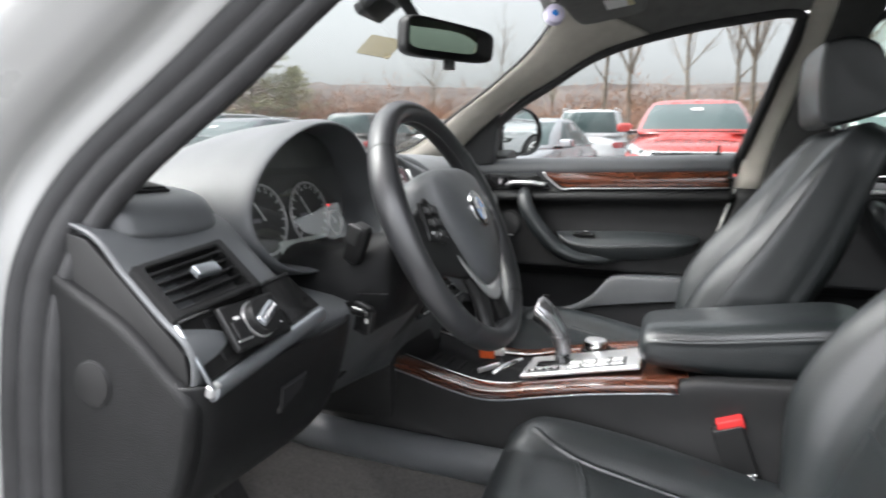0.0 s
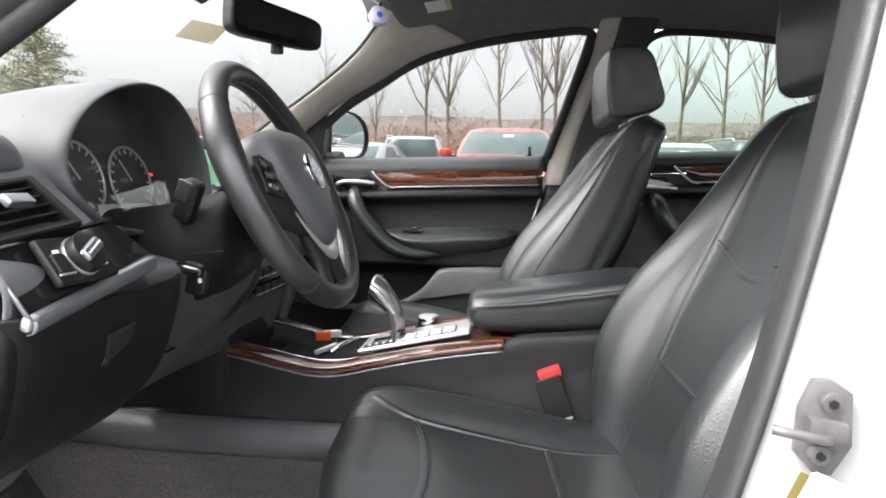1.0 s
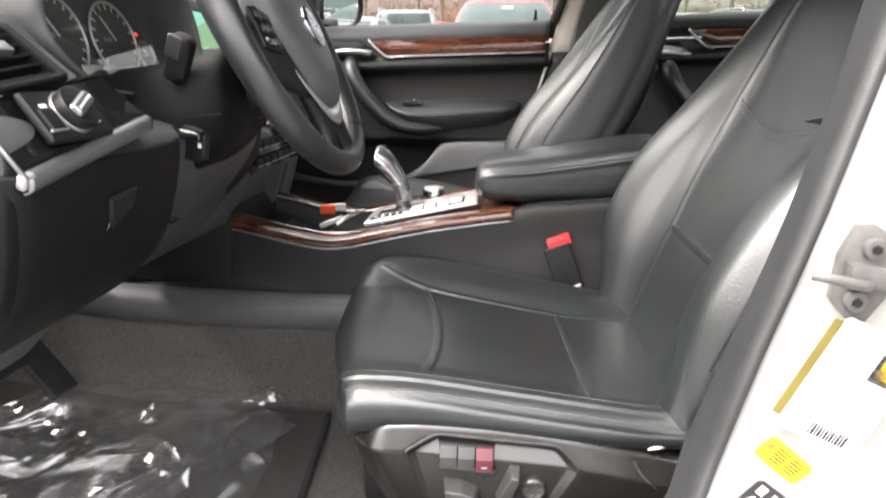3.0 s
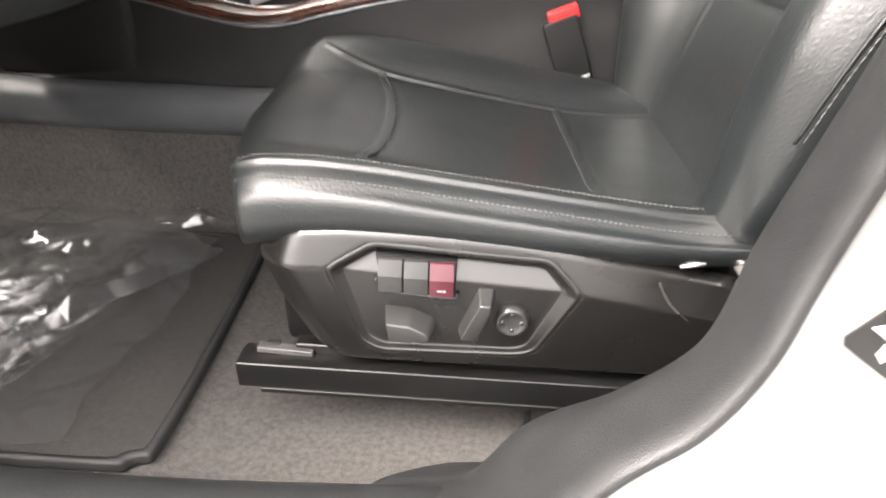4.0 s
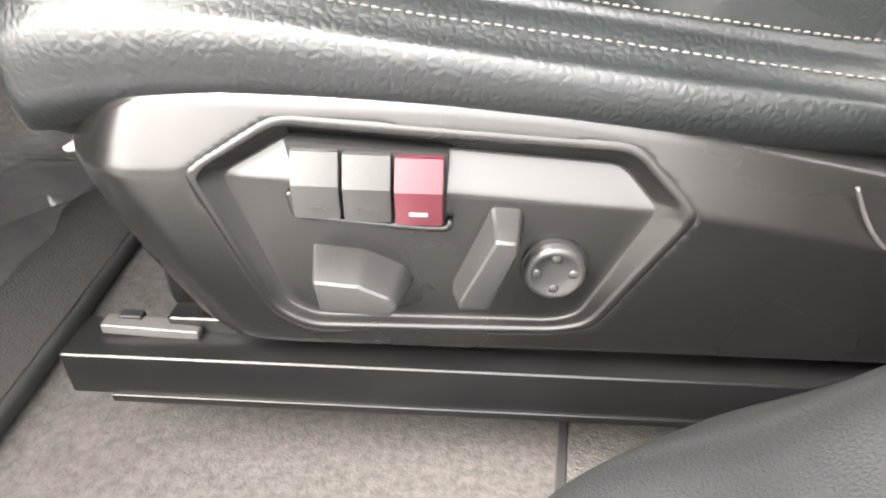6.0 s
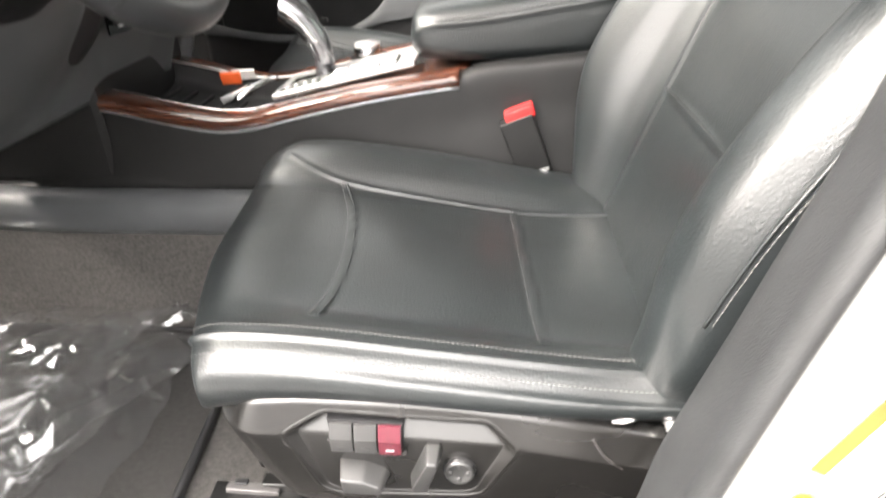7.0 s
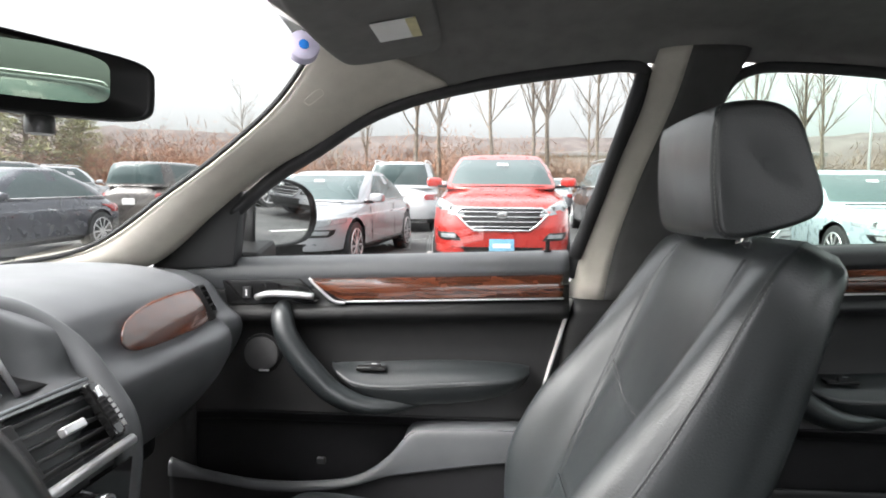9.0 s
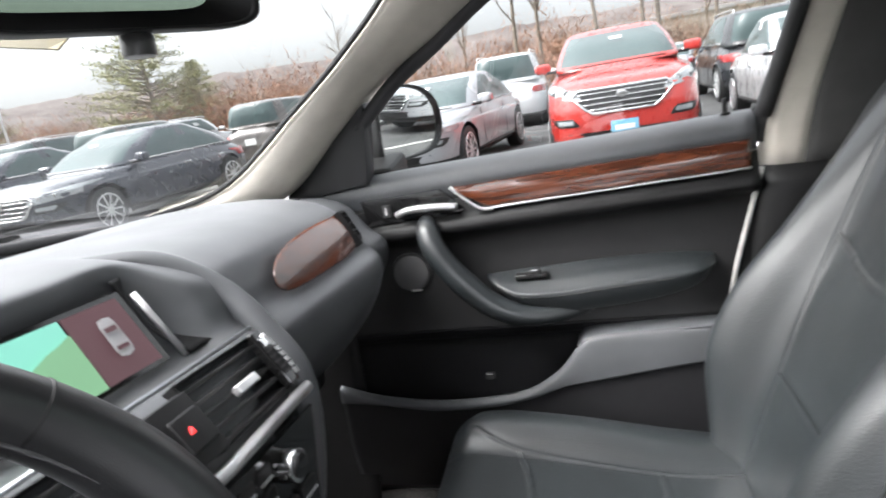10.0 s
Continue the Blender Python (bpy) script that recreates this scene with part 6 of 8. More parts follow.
def console():
    th = thing("centre_console", "dark centre console with walnut trim", "console")
    for s in (-1, 1):
        top = [(x, z - 0.006) for x, z in cr(np.array(TRIM), 24)]
        poly_rows = []
        for x in np.linspace(-0.80, 0.78, 34):
            z = trim_z(x) - 0.004 if x < 0.268 else 0.738 + 0.10 * (x - 0.268)
            z = z - 0.12 * max(0, -0.26 - x)
            poly_rows.append([(x, s * 0.110, z + 0.002), (x, s * 0.124, z), (x, s * 0.130, z - 0.012), (x, s * 0.134, z - 0.06), (x, s * 0.140, z - 0.10), (x, s * 0.150, 0.57), (x, s * 0.155, 0.545), (x, s * 0.158, 0.53)])
        grid("side", skin(poly_rows, 40, 60, False), PLASTIC, th, closed=False, thick=0.004)
        # lower carpet-side band
        rows = [[(x, s * (0.156 + b), z) for b, z in ((0, 0.578 + c), (0.016, 0.573 + c), (0.027, 0.560 + c), (0.029, 0.540 + c), (0.022, 0.520 + c), (0.004, 0.508 + c))] for x, c in ((-0.75, 0.03), (-0.4, 0.005), (-0.1, 0), (0.2, 0.0), (0.5, 0.0))]
        grid("lower_band", skin(rows, 24, 40, False), VINYL, th, closed=False, thick=0.004)
        # walnut band; the satin strip below stands in for its edge's reflection
        G = []
        for x, z in cr(np.array(TRIM), 60):
            G.append([(x, s * 0.1345, z - 0.012), (x, s * 0.1365, z - 0.004), (x, s * 0.132, z + 0.003), (x, s * 0.120, z + 0.006), (x, s * 0.098, z + 0.005), (x, s * 0.094, z + 0.001)])
        grid("wood_trim", skin(G, 24, 90, False), WOOD, th, "glossy walnut trim", closed=False, thick=0.003)
        # thin strip added as the glint along the wood's lower edge
        tube("bright_edge", [(x, s * 0.136, z - 0.0135) for x, z in cr(np.array(TRIM), 40)], 0.0016, SATIN, th, n=8)
        tube("bright_edge", [(x, s * 0.094, trim_z(x) + 0.004) for x in np.linspace(-0.24, 0.0, 20)], 0.002, ALU, th, n=8)
    # top tray and wood field
    rows = [[(x, y, trim_z(x) - (0.0 if x > -0.01 else 0.03)) for y in (-0.10, -0.05, 0, 0.05, 0.10)] for x in np.linspace(-0.01, 0.30, 10)]
    grid("wood_field", skin(rows, 16, 30, False), WOOD, th, "glossy walnut field", closed=False, thick=0.004)
    rows = [[(x, y, trim_z(x) - d) for y, d in ((-0.097, 0.0), (-0.09, 0.03), (-0.05, 0.04), (0, 0.042), (0.05, 0.04), (0.09, 0.03), (0.097, 0.0))] for x in np.linspace(-0.30, -0.005, 10)]
    grid("tray", skin(rows, 30, 30, False), RUBBER, th, closed=False, thick=0.003)
    for i in range(5):
        part("tray_rib", rbox((0.006, 0.15, 0.004), (-0.22 + 0.028 * i, 0, trim_z(-0.22 + 0.028 * i) - 0.036), 0.001), PLASTIC, th)
    # shift plate
    M = Matrix.Translation((0.10, -0.032, 0.7165)) @ pose(0, 0, 0, 0, -12.5, 0)
    pl = part("shift_plate", rbox((0.215, 0.118, 0.008), (0, 0, 0), 0.004, M), ALU, th, "satin aluminium shift plate")
    part("shift_slot", rbox((0.070, 0.036, 0.004), (0, 0, 0), 0.0015, M @ Matrix.Translation((-0.052, -0.004, 0.004))), GLOSS, pl)
    part("gear_display", rbox((0.062, 0.018, 0.004), (0, 0, 0), 0.0015, M @ Matrix.Translation((-0.066, -0.042, 0.0045))), GLOSS, pl, "dark gear display window")
    for i in range(4):
        part("display_mark", rbox((0.005, 0.006, 0.001), (0, 0, 0), 0, M @ Matrix.Translation((-0.086 + 0.014 * i, -0.042, 0.0068))), WHITEMARK, pl)
    part("key_well", rbox((0.104, 0.050, 0.004), (0, 0, 0), 0.002, M @ Matrix.Translation((0.030, -0.022, 0.0035))), GLOSS, pl)
    for i in range(4):
        part("key", rbox((0.0225, 0.0205, 0.006), (0, 0, 0), 0.0022, M @ Matrix.Translation((-0.008 + 0.0255 * i, -0.0345, 0.0055))), ALU, pl)
        part("key", rbox((0.0225, 0.0205, 0.006), (0, 0, 0), 0.0022, M @ Matrix.Translation((-0.008 + 0.0255 * i, -0.0105, 0.0055))), ALU, pl)
        part("key_mark", rbox((0.008, 0.002, 0.001), (0, 0, 0), 0, M @ Matrix.Translation((-0.008 + 0.0255 * i, -0.0345, 0.0086))), BARS, pl)
    tube("bright_loop", [(-0.060, -0.085, 0.690), (-0.045, -0.070, 0.700), (-0.028, -0.045, 0.706), (-0.020, -0.020, 0.706)], 0.007, CHROME, th, "bright curved key slot edge", n=10, smooth_path=20, flat=0.5)
    # armrest
    rows = []
    for x, zt, zb, w in ((0.198, 0.780, 0.765, 0.06), (0.203, 0.800, 0.752, 0.085), (0.225, 0.811, 0.742, 0.097), (0.30, 0.822, 0.738, 0.10), (0.40, 0.838, 0.742, 0.10), (0.49, 0.852, 0.756, 0.10), (0.535, 0.852, 0.78, 0.095), (0.55, 0.842, 0.80, 0.07)):
        zm = (zt + zb) / 2
        half = [(0, zt), (0.5 * w, zt), (0.82 * w, zt - 0.006), (0.97 * w, zt - 0.018), (w, zm), (0.95 * w, zb + 0.012), (0.7 * w, zb)]
        ring = half + [(0, zb)] + [(-u, z) for u, z in half[:0:-1]]
        rows.append([(x, u, z) for u, z in ring])
    A = skin(rows, 130, 60)
    seam = [(x, -0.0985, z) for x, z in ((0.215, 0.790), (0.30, 0.797), (0.40, 0.812), (0.50, 0.827), (0.54, 0.828))]
    A = groove(A, [seam, mirrored(seam)], 0.003, 0.003)
    arm = grid("armrest", A, LEATHER, th, "padded black leather armrest")
    stitches("stitching", np.array(seam) + (0, -0.0015, 0.006), arm, DARKTHREAD, 0.006, 0.004)
    part("bin", rbox((0.36, 0.19, 0.10), (0.46, 0, 0.70), 0.01, pose(0, 0, 0, 0, -5, 0)), PLASTIC, th)
    part("rear_face", rbox((0.04, 0.24, 0.36), (0.78, 0, 0.60), 0.015), PLASTIC, th)


console()


def shifter():
    th = thing("gear_lever", "chrome and black curved gear lever", "gear lever", at=(0.045, -0.012, 0.70))
    path = [(0.012, 0, 0.0), (0.014, 0, 0.03), (0.006, 0, 0.06), (-0.012, 0, 0.088), (-0.032, 0, 0.106), (-0.042, 0, 0.110)]
    g = tube_grid(cr(path, 48), list(np.interp(np.linspace(0, 1, 48), (0, 0.25, 0.5, 0.72, 0.88, 0.96, 1), (0.0175, 0.0180, 0.0215, 0.0275, 0.0285, 0.0205, 0.004))), 24, flat=0.85)
    grid("stem", g, GUN, th)
    # dark pad on the back of the grip, with its button
    c = g.mean(1, keepdims=True)
    sh = (c + (g - c) * 1.04)[20:42]
    grid("grip_pad", sh[:, 13:24], GLOSS, th, "glossy black pad on the grip", closed=False, thick=0.0012)
    grid("grip_edge", (c + (g - c) * 1.05)[18:44, 11:14], CHROME, th, "bright edge of the pad", closed=False, thick=0.0012)
    part("boot_ring", cyl(0.02, 0.006, Matrix.Translation((0.012, 0, 0.004)), 32, 0.002), CHROME, th)
    part("grip_plate", rbox((0.018, 0.012, 0.002), (-0.024, 0, 0.1255), 0.0006, pose(0, 0, 0, 0, -38, 0)), GLOSS, th)


shifter()


def control_knob():
    th = thing("control_knob", "round chrome control knob on console", "knob", at=(0.112, 0.060, 0.712))
    part("base", cyl(0.028, 0.008, Matrix.Translation((0, 0, 0.003)), 40, 0.002), GLOSS, th)
    part("ring", cyl(0.0225, 0.016, Matrix.Translation((0, 0, 0.014)), 48, 0.002), CHROME, th)
    part("cap", cyl(0.0205, 0.006, Matrix.Translation((0, 0, 0.024)), 48, 0.002), ALU, th)
    for i in range(5):
        a = radians(-60 + 30 * i)
        part("key", rbox((0.012, 0.012, 0.004), (0.038 * math.cos(a), 0.038 * math.sin(a), 0.004), 0.001), PLASTIC, th)


control_knob()


def key_fob():
    th = thing("key_fob", "black and silver key fob with orange tag", "key fob", at=(-0.082, -0.015, 0.680))
    part("body", rbox((0.045, 0.032, 0.014), (0, 0, 0), 0.005, pose(0, 0, 0, 0, -20, 15)), PLASTIC, th)
    part("edge", rbox((0.047, 0.004, 0.010), (0, -0.016, 0.002), 0.001, pose(0, 0, 0, 0, -20, 15)), ALU, th)
    part("tag", rbox((0.030, 0.006, 0.020), (-0.012, 0.008, 0.022), 0.001, pose(0, 0, 0, 20, 0, 10)), ORANGE, th, "bright orange tag")
    part("tag_paper", rbox((0.034, 0.004, 0.018), (0.004, 0.020, 0.024), 0.001, pose(0, 0, 0, 30, 0, 20)), PAPER, th)


key_fob()


def rear_view_mirror():
    th = thing("rear_view_mirror", "black rear view mirror on windscreen", "mirror", at=(-0.20, 0.03, 1.322))
    M = pose(0, 0, 0, 0, 4, -28)
    out = [(0.118 * np.sign(math.cos(a)) * abs(math.cos(a)) ** 0.32, 0.036 * np.sign(math.sin(a)) * abs(math.sin(a)) ** 0.4) for a in np.linspace(0, 2 * math.pi, 41)[:-1]]
    rows = []
    for s, x in ((0.3, -0.038), (0.7, -0.036), (0.93, -0.026), (1.0, -0.010), (1.0, 0.004), (0.97, 0.010), (0.93, 0.0105), (0.91, 0.008)):
        rows.append([tuple(M @ Vector((x, y * s, z * s * (1 - 0.10 * y / 0.118)))) for y, z in out])
    grid("housing", skin(rows, 90, 24), PLASTIC, th)
    bm = bmesh.new()
    vs = [bm.verts.new(M @ Vector((0.0115, y * 0.74 - 0.022, z * 0.72 * (1 - 0.10 * y / 0.118) + 0.004))) for y, z in out]
    bm.faces.new(vs)
    part("mirror_glass", bm, DIMMIRROR, th, smooth=False)
    tube("stem", [tuple(M @ Vector((-0.03, 0, 0.0))), (-0.07, 0.01, 0.04), (-0.11, -0.0, 0.10)], 0.012, PLASTIC, th, n=12, smooth_path=16)
    part("sensor_cover", rbox((0.16, 0.10, 0.025), (-0.11, -0.02, 0.10), 0.010, pose(0, 0, 0, 0, -33, 0)), PLASTIC, th)
    part("button", cyl(0.013, 0.018, Matrix.Translation((-0.005, 0.012, -0.044)), 20, 0.003), BUTTON, th)


rear_view_mirror()


def toll_tag():
    th = thing("windscreen_tag", "yellowish square tag on windscreen", "tag", at=(-0.44, 0.20, 1.352))
    e1, e2 = Vector((0.97, 0.05, -0.20)).normalized(), Vector((0.05, 0.75, 0.60)).normalized()
    n = e1.cross(e2).normalized()
    M = Matrix((e1, n.cross(e1), n)).transposed().to_4x4()
    part("card", rbox((0.085, 0.085, 0.002), (0, 0, 0), 0.0008, M), mat("tan_card", (0.13, 0.105, 0.05), 0.6, vary=0.1), th)
    for k in (-1, 1):
        part("print_bar", rbox((0.045, 0.012, 0.001), M @ Vector((0, 0.018 * k, -0.002)), 0, M), BARS, th)


toll_tag()


def sun_visor(y, name="sun_visor"):
    th = thing(name, "dark fabric sun visor folded to the roof", "sun visor", "sun visors", at=(0.06, y, 1.458))
    rows = []
    for v, w in ((-0.175, 0.6), (-0.165, 0.9), (-0.08, 1.0), (0.08, 1.0), (0.165, 0.9), (0.175, 0.6)):
        rows.append([(0.085 * w * a, v, 0.011 * b + 0.16 * 0.085 * w * a) for a, b in ((-1, 0), (-0.9, 0.9), (0, 1), (0.9, 0.9), (1, 0), (0.9, -0.9), (0, -1), (-0.9, -0.9))])
    grid("panel", skin(rows, 40, 40), HEADLINER, th)
    if y > 0:
        part("label", rbox((0.06, 0.085, 0.002), (0.03, 0.01, -0.0095), 0.0005, pose(0, 0, 0, 0, -9, 0)), PAPER, th, "white printed warning label")
        part("label_stripe", rbox((0.014, 0.085, 0.002), (0.055, 0.01, -0.0058), 0.0004, pose(0, 0, 0, 0, -9, 0)), mat("pale_yellow", (0.6, 0.55, 0.3), 0.6), th)


sun_visor(0.34)
sun_visor(-0.34)


def tape_roll():
    th = thing("ribbon_roll", "pale lilac ribbon roll by windscreen pillar", "roll", at=(-0.085, 0.490, 1.462))
    M = pose(0, 0, 0, 75, 0, 25)
    part("roll", cyl(0.026, 0.022, M, 40, 0.004), mat("lilac_paper", (0.55, 0.52, 0.66), 0.7), th)
    part("core", cyl(0.0085, 0.024, M, 24, 0.001), BLUE, th)
    tube("hook", [(0, 0, 0.02), (0.01, 0.0, 0.045), (0.03, -0.01, 0.05)], 0.004, PLASTIC, th, n=8, smooth_path=12)


tape_roll()


def floor_mat():
    th = thing("floor_mat", "dark carpet floor mat with rubber edge", "floor mat", at=(0, 0, 0))
    poly = [(-0.62, -0.25), (-0.10, -0.235), (-0.045, -0.25), (-0.035, -0.30), (-0.015, -0.60), (-0.03, -0.645), (-0.10, -0.655), (-0.55, -0.655), (-0.64, -0.60), (-0.66, -0.35)]
    P = cr(np.array(poly), 90, True)
    cen = P.mean(0)

    def fz(x):
        return float(np.interp(x, (-0.80, -0.62, -0.40, -0.1), (0.512, 0.424, 0.389, 0.384)))
    G = []
    for s, dz in ((1.0, -0.004), (1.0, 0.003), (0.992, 0.006), (0.975, 0.006), (0.965, 0.004), (0.7, 0.004), (0.4, 0.004), (0.0, 0.004)):
        q = cen + (P - cen) * s
        G.append([(x, y, fz(x) + dz) for x, y in q])
    G = np.array(G)
    grid("edge", G[:5], RUBBER, th, caps=False)
    grid("mat_cloth", G[4:] + np.array((0, 0, 0.001)), MATCLOTH, th, caps=False)


floor_mat()


def wrap():
    """Crumpled clear sheet lying over the mat: long sharp folds."""
    th = thing("plastic_wrap", "crumpled clear plastic sheet over floor mat", "plastic sheet", at=(0, 0, 0))
    r = np.random.RandomState(21)

    def crumple(name, corner, e1, e2, n1, n2, folds, lift, lie, label, high=0.8):
        u, v = np.meshgrid(np.linspace(0, 1, n1), np.linspace(0, 1, n2))
        P = np.array(corner) + u[..., None] * np.array(e1) + v[..., None] * np.array(e2)
        L1, L2 = np.linalg.norm(e1), np.linalg.norm(e2)
        a, b = u * L1, v * L2
        h = np.zeros_like(u)
        for _ in range(folds):
            c1, c2, ang = r.uniform(0, L1), r.uniform(0, L2), r.normal(lie, 0.55)
            along = (a - c1) * math.cos(ang) + (b - c2) * math.sin(ang)
            across = -(a - c1) * math.sin(ang) + (b - c2) * math.cos(ang) + 0.15 * along * r.uniform(-1, 1) + 1.2 * along**2 * r.uniform(-1, 1)
            ln, wd = r.uniform(0.14, 0.42), r.uniform(0.010, 0.046)
            tent = np.clip(1 - np.abs(across) / wd * np.where(across > 0, 1.0, 0.5), 0, 1)
            h = np.maximum(h, high * r.uniform(0.3, 1.0) * wd * tent**0.9 * np.clip(1.6 - 1.6 * np.abs(along) / ln, 0, 1) + 0.35 * h)
        ragged = 0.008 * np.sin(9 * v + 3) + 0.003 * np.sin(31 * v)
        P[..., 0] += ragged * (u - 0.5) * 2
        P[..., 1] += (0.008 * np.sin(8 * u + 1) + 0.003 * np.sin(29 * u)) * (v - 0.5) * 2
        rim = np.minimum(1, 10 * np.minimum.reduce([u, 1 - u, v, 1 - v]) + 0.15)
        P[..., 2] = lift + np.interp(P[..., 0], (-0.80, -0.62, -0.40, -0.1), (0.126, 0.038, 0.004, 0.0)) + h * rim
        tris = [t for q in grid_faces(n2, n1, False) for t in ((q[0], q[1], q[2]), (q[0], q[2], q[3]))]
        ob = make(name, P.reshape(-1, 3), tris, CLEARWRAP, th, label)
        ob.data.set_sharp_from_angle(angle=radians(14))

    crumple("sheet", (-0.56, -0.635, 0), (0.46, 0.0, 0), (0.0, 0.37, 0), 90, 70, 40, 0.3935, 0.5, "smooth film lying on the mat", 0.30)
    crumple("sheet", (-0.60, -0.64, 0), (0.37, -0.02, 0), (0.05, 0.44, 0), 30, 36, 26, 0.400, 0.9, "creased main sheet", 0.85)
    crumple("sheet", (-0.27, -0.67, 0), (0.19, 0.36, 0), (-0.14, 0.08, 0), 30, 15, 16, 0.405, 0.12, "folded edge with bright creases", 0.9)
    crumple("sheet", (-0.36, -0.29, 0), (0.22, 0.10, 0), (0.02, -0.05, 0), 44, 16, 6, 0.400, 0.1, "flat folded strip", 0.5)


wrap()


def pedals():
    th = thing("brake_pedal", "black rubber brake pedal with ribs", "pedal", "pedals", at=(-0.50, -0.39, 0.55))
    part("pad", rbox((0.016, 0.09, 0.06), (0, 0, 0), 0.005, pose(0, 0, 0, 0, -35, 0)), RUBBER, th)
    for i in range(4):
        part("rib", rbox((0.005, 0.085, 0.006), (0.010 + 0.008 * (i - 1.5) * 0.9, 0, 0.0 + 0.012 * (i - 1.5)), 0.001, pose(0, 0, 0, 0, -35, 0)), BUTTON, th)
    tube("arm", [(-0.005, 0.02, 0.02), (-0.06, 0.025, 0.10), (-0.12, 0.03, 0.22)], 0.009, STEEL, th, n=8, smooth_path=12)
    th = thing("accelerator_pedal", "black ribbed accelerator pedal", "pedal", "pedals", at=(-0.55, -0.27, 0.48))
    part("pad", rbox((0.014, 0.06, 0.15), (0, 0, 0), 0.005, pose(0, 0, 0, 0, -35, 0)), RUBBER, th)
    th = thing("foot_rest", "black plastic driver foot rest", "foot rest", at=(-0.66, -0.62, 0.50))
    part("pad", rbox((0.02, 0.10, 0.24), (0, 0, 0), 0.008, pose(0, 0, 0, 0, -40, 0)), PLASTIC, th)


pedals()

# ---- passenger's door ----


def door_panel(name, label, x0, x1, rear=False):
    """Inner side of a closed door on the passenger's side."""
    th = thing(name, label, "car door", "passenger side doors")
    slope = 0.035

    def bz(x):
        return 1.088 + slope * (x + 0.0)

    # main panel: profile in y over z, along x
    prof = [(0.815, 0.012), (0.795, 0.014), (0.772, 0.008), (0.757, -0.004), (0.752, -0.02), (0.756, -0.033), (0.762, -0.05)]
    rows = [[(x, y, bz(x) + dz) for y, dz in prof] for x in np.linspace(x0, x1, 6)]
    # rear door blackened: shade from roof and tinted glass put into its colour
    grid("belt_pad", skin(rows, 30, 40, False), BLACKTRIM if rear else VINYL, th, "soft dark belt pad", closed=False, thick=0.003)
    # panel below: stepped field
    prof = [(0.758, 1.035), (0.753, 1.005), (0.742, 0.990), (0.742, 0.975), (0.764, 0.955), (0.768, 0.92), (0.766, 0.88), (0.762, 0.83), (0.757, 0.79), (0.752, 0.765), (0.770, 0.745), (0.790, 0.72), (0.795, 0.60), (0.785, 0.50), (0.76, 0.40)]
    rows = [[(x, y - (0.02 if x < x0 + 0.05 and z < 0.8 else 0), z + slope * x * (z > 0.94)) for y, z in prof] for x in np.linspace(x0, x1, 8)]
    low = [row[9:] for row in rows]
    grid("panel", skin([row[:10] for row in rows], 70, 50, False), BLACKTRIM if rear else PLASTIC, th, closed=False, thick=0.004)
    # pocket's back in black trim, its recess shade put into the colour
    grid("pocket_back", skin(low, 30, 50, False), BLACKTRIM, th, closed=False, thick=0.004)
    wa = x0 + (0.33 if not rear else 0.2)
    # walnut strip, tapered at its front
    rows = []
    for k, x in enumerate(np.linspace(wa - 0.02, x1 - 0.012, 24)):
        t = min(1, k / 3)
        zt, zb = 1.056 + slope * x, 1.011 + slope * x
        zb = zb + (1 - t) * 0.042
        rows.append([(x, 0.752, zt), (x, 0.7455, zt - (zt - zb) * 0.3), (x, 0.7435, zt - (zt - zb) * 0.6), (x, 0.745, zb)])
    grid("wood_trim", skin(rows, 14, 50, False), WOOD, th, "glossy walnut strip", closed=False, thick=0.003)
    tube("bright_edge", [(x, 0.744, 1.0085 + slope * x) for x in np.linspace(wa + 0.05, x1 - 0.012, 12)], 0.0022, ALU, th, n=8)
    tube("bright_hook", [(wa - 0.022, 0.745, 1.058 + slope * wa), (wa + 0.0, 0.743, 1.036 + slope * wa), (wa + 0.03, 0.742, 1.012 + slope * wa), (wa + 0.055, 0.743, 1.008 + slope * wa)], [0.0035] * 24, ALU, th, n=8, smooth_path=24)
    # release handle in its recess
    rec = prism([(wa - 0.21, 1.046), (wa - 0.045, 1.052), (wa + 0.0, 1.01), (wa - 0.01, 1.0), (wa - 0.20, 0.995)], "y", 0.746, 0.762, 0.003)
    r = part("handle_recess", rec, GLOSS, th)
    tube("release_handle", [(wa - 0.135, 0.742, 1.012), (wa - 0.11, 0.733, 1.020), (wa - 0.06, 0.731, 1.021), (wa - 0.012, 0.740, 1.016)], [0.007] * 24, ALU, th, "satin aluminium release handle", n=10, smooth_path=24)
    part("lock_button", rbox((0.016, 0.008, 0.024), (wa - 0.155, 0.742, 1.022), 0.002), BUTTON, th)
    part("lock_mark", rbox((0.003, 0.002, 0.014), (wa - 0.155, 0.7375, 1.022), 0), WHITEMARK, th)
    # sweeping pull handle and armrest
    o = wa + 0.07
    pull = [(o + x, y, z) for x, y, z in ((-0.150, 0.750, 0.992), (-0.143, 0.722, 0.978), (-0.129, 0.704, 0.943), (-0.105, 0.698, 0.905), (-0.076, 0.697, 0.870), (-0.032, 0.698, 0.828), (0.022, 0.702, 0.803), (0.085, 0.712, 0.797), (0.15, 0.735, 0.802))]
    tube("pull_handle", pull, list(np.interp(np.linspace(0, 1, 60), (0, 0.15, 0.5, 0.7, 0.85, 1), (0.016, 0.023, 0.025, 0.022, 0.016, 0.008))), LEATHER, th, "curved black pull handle", n=20, smooth_path=60)
    rows = []
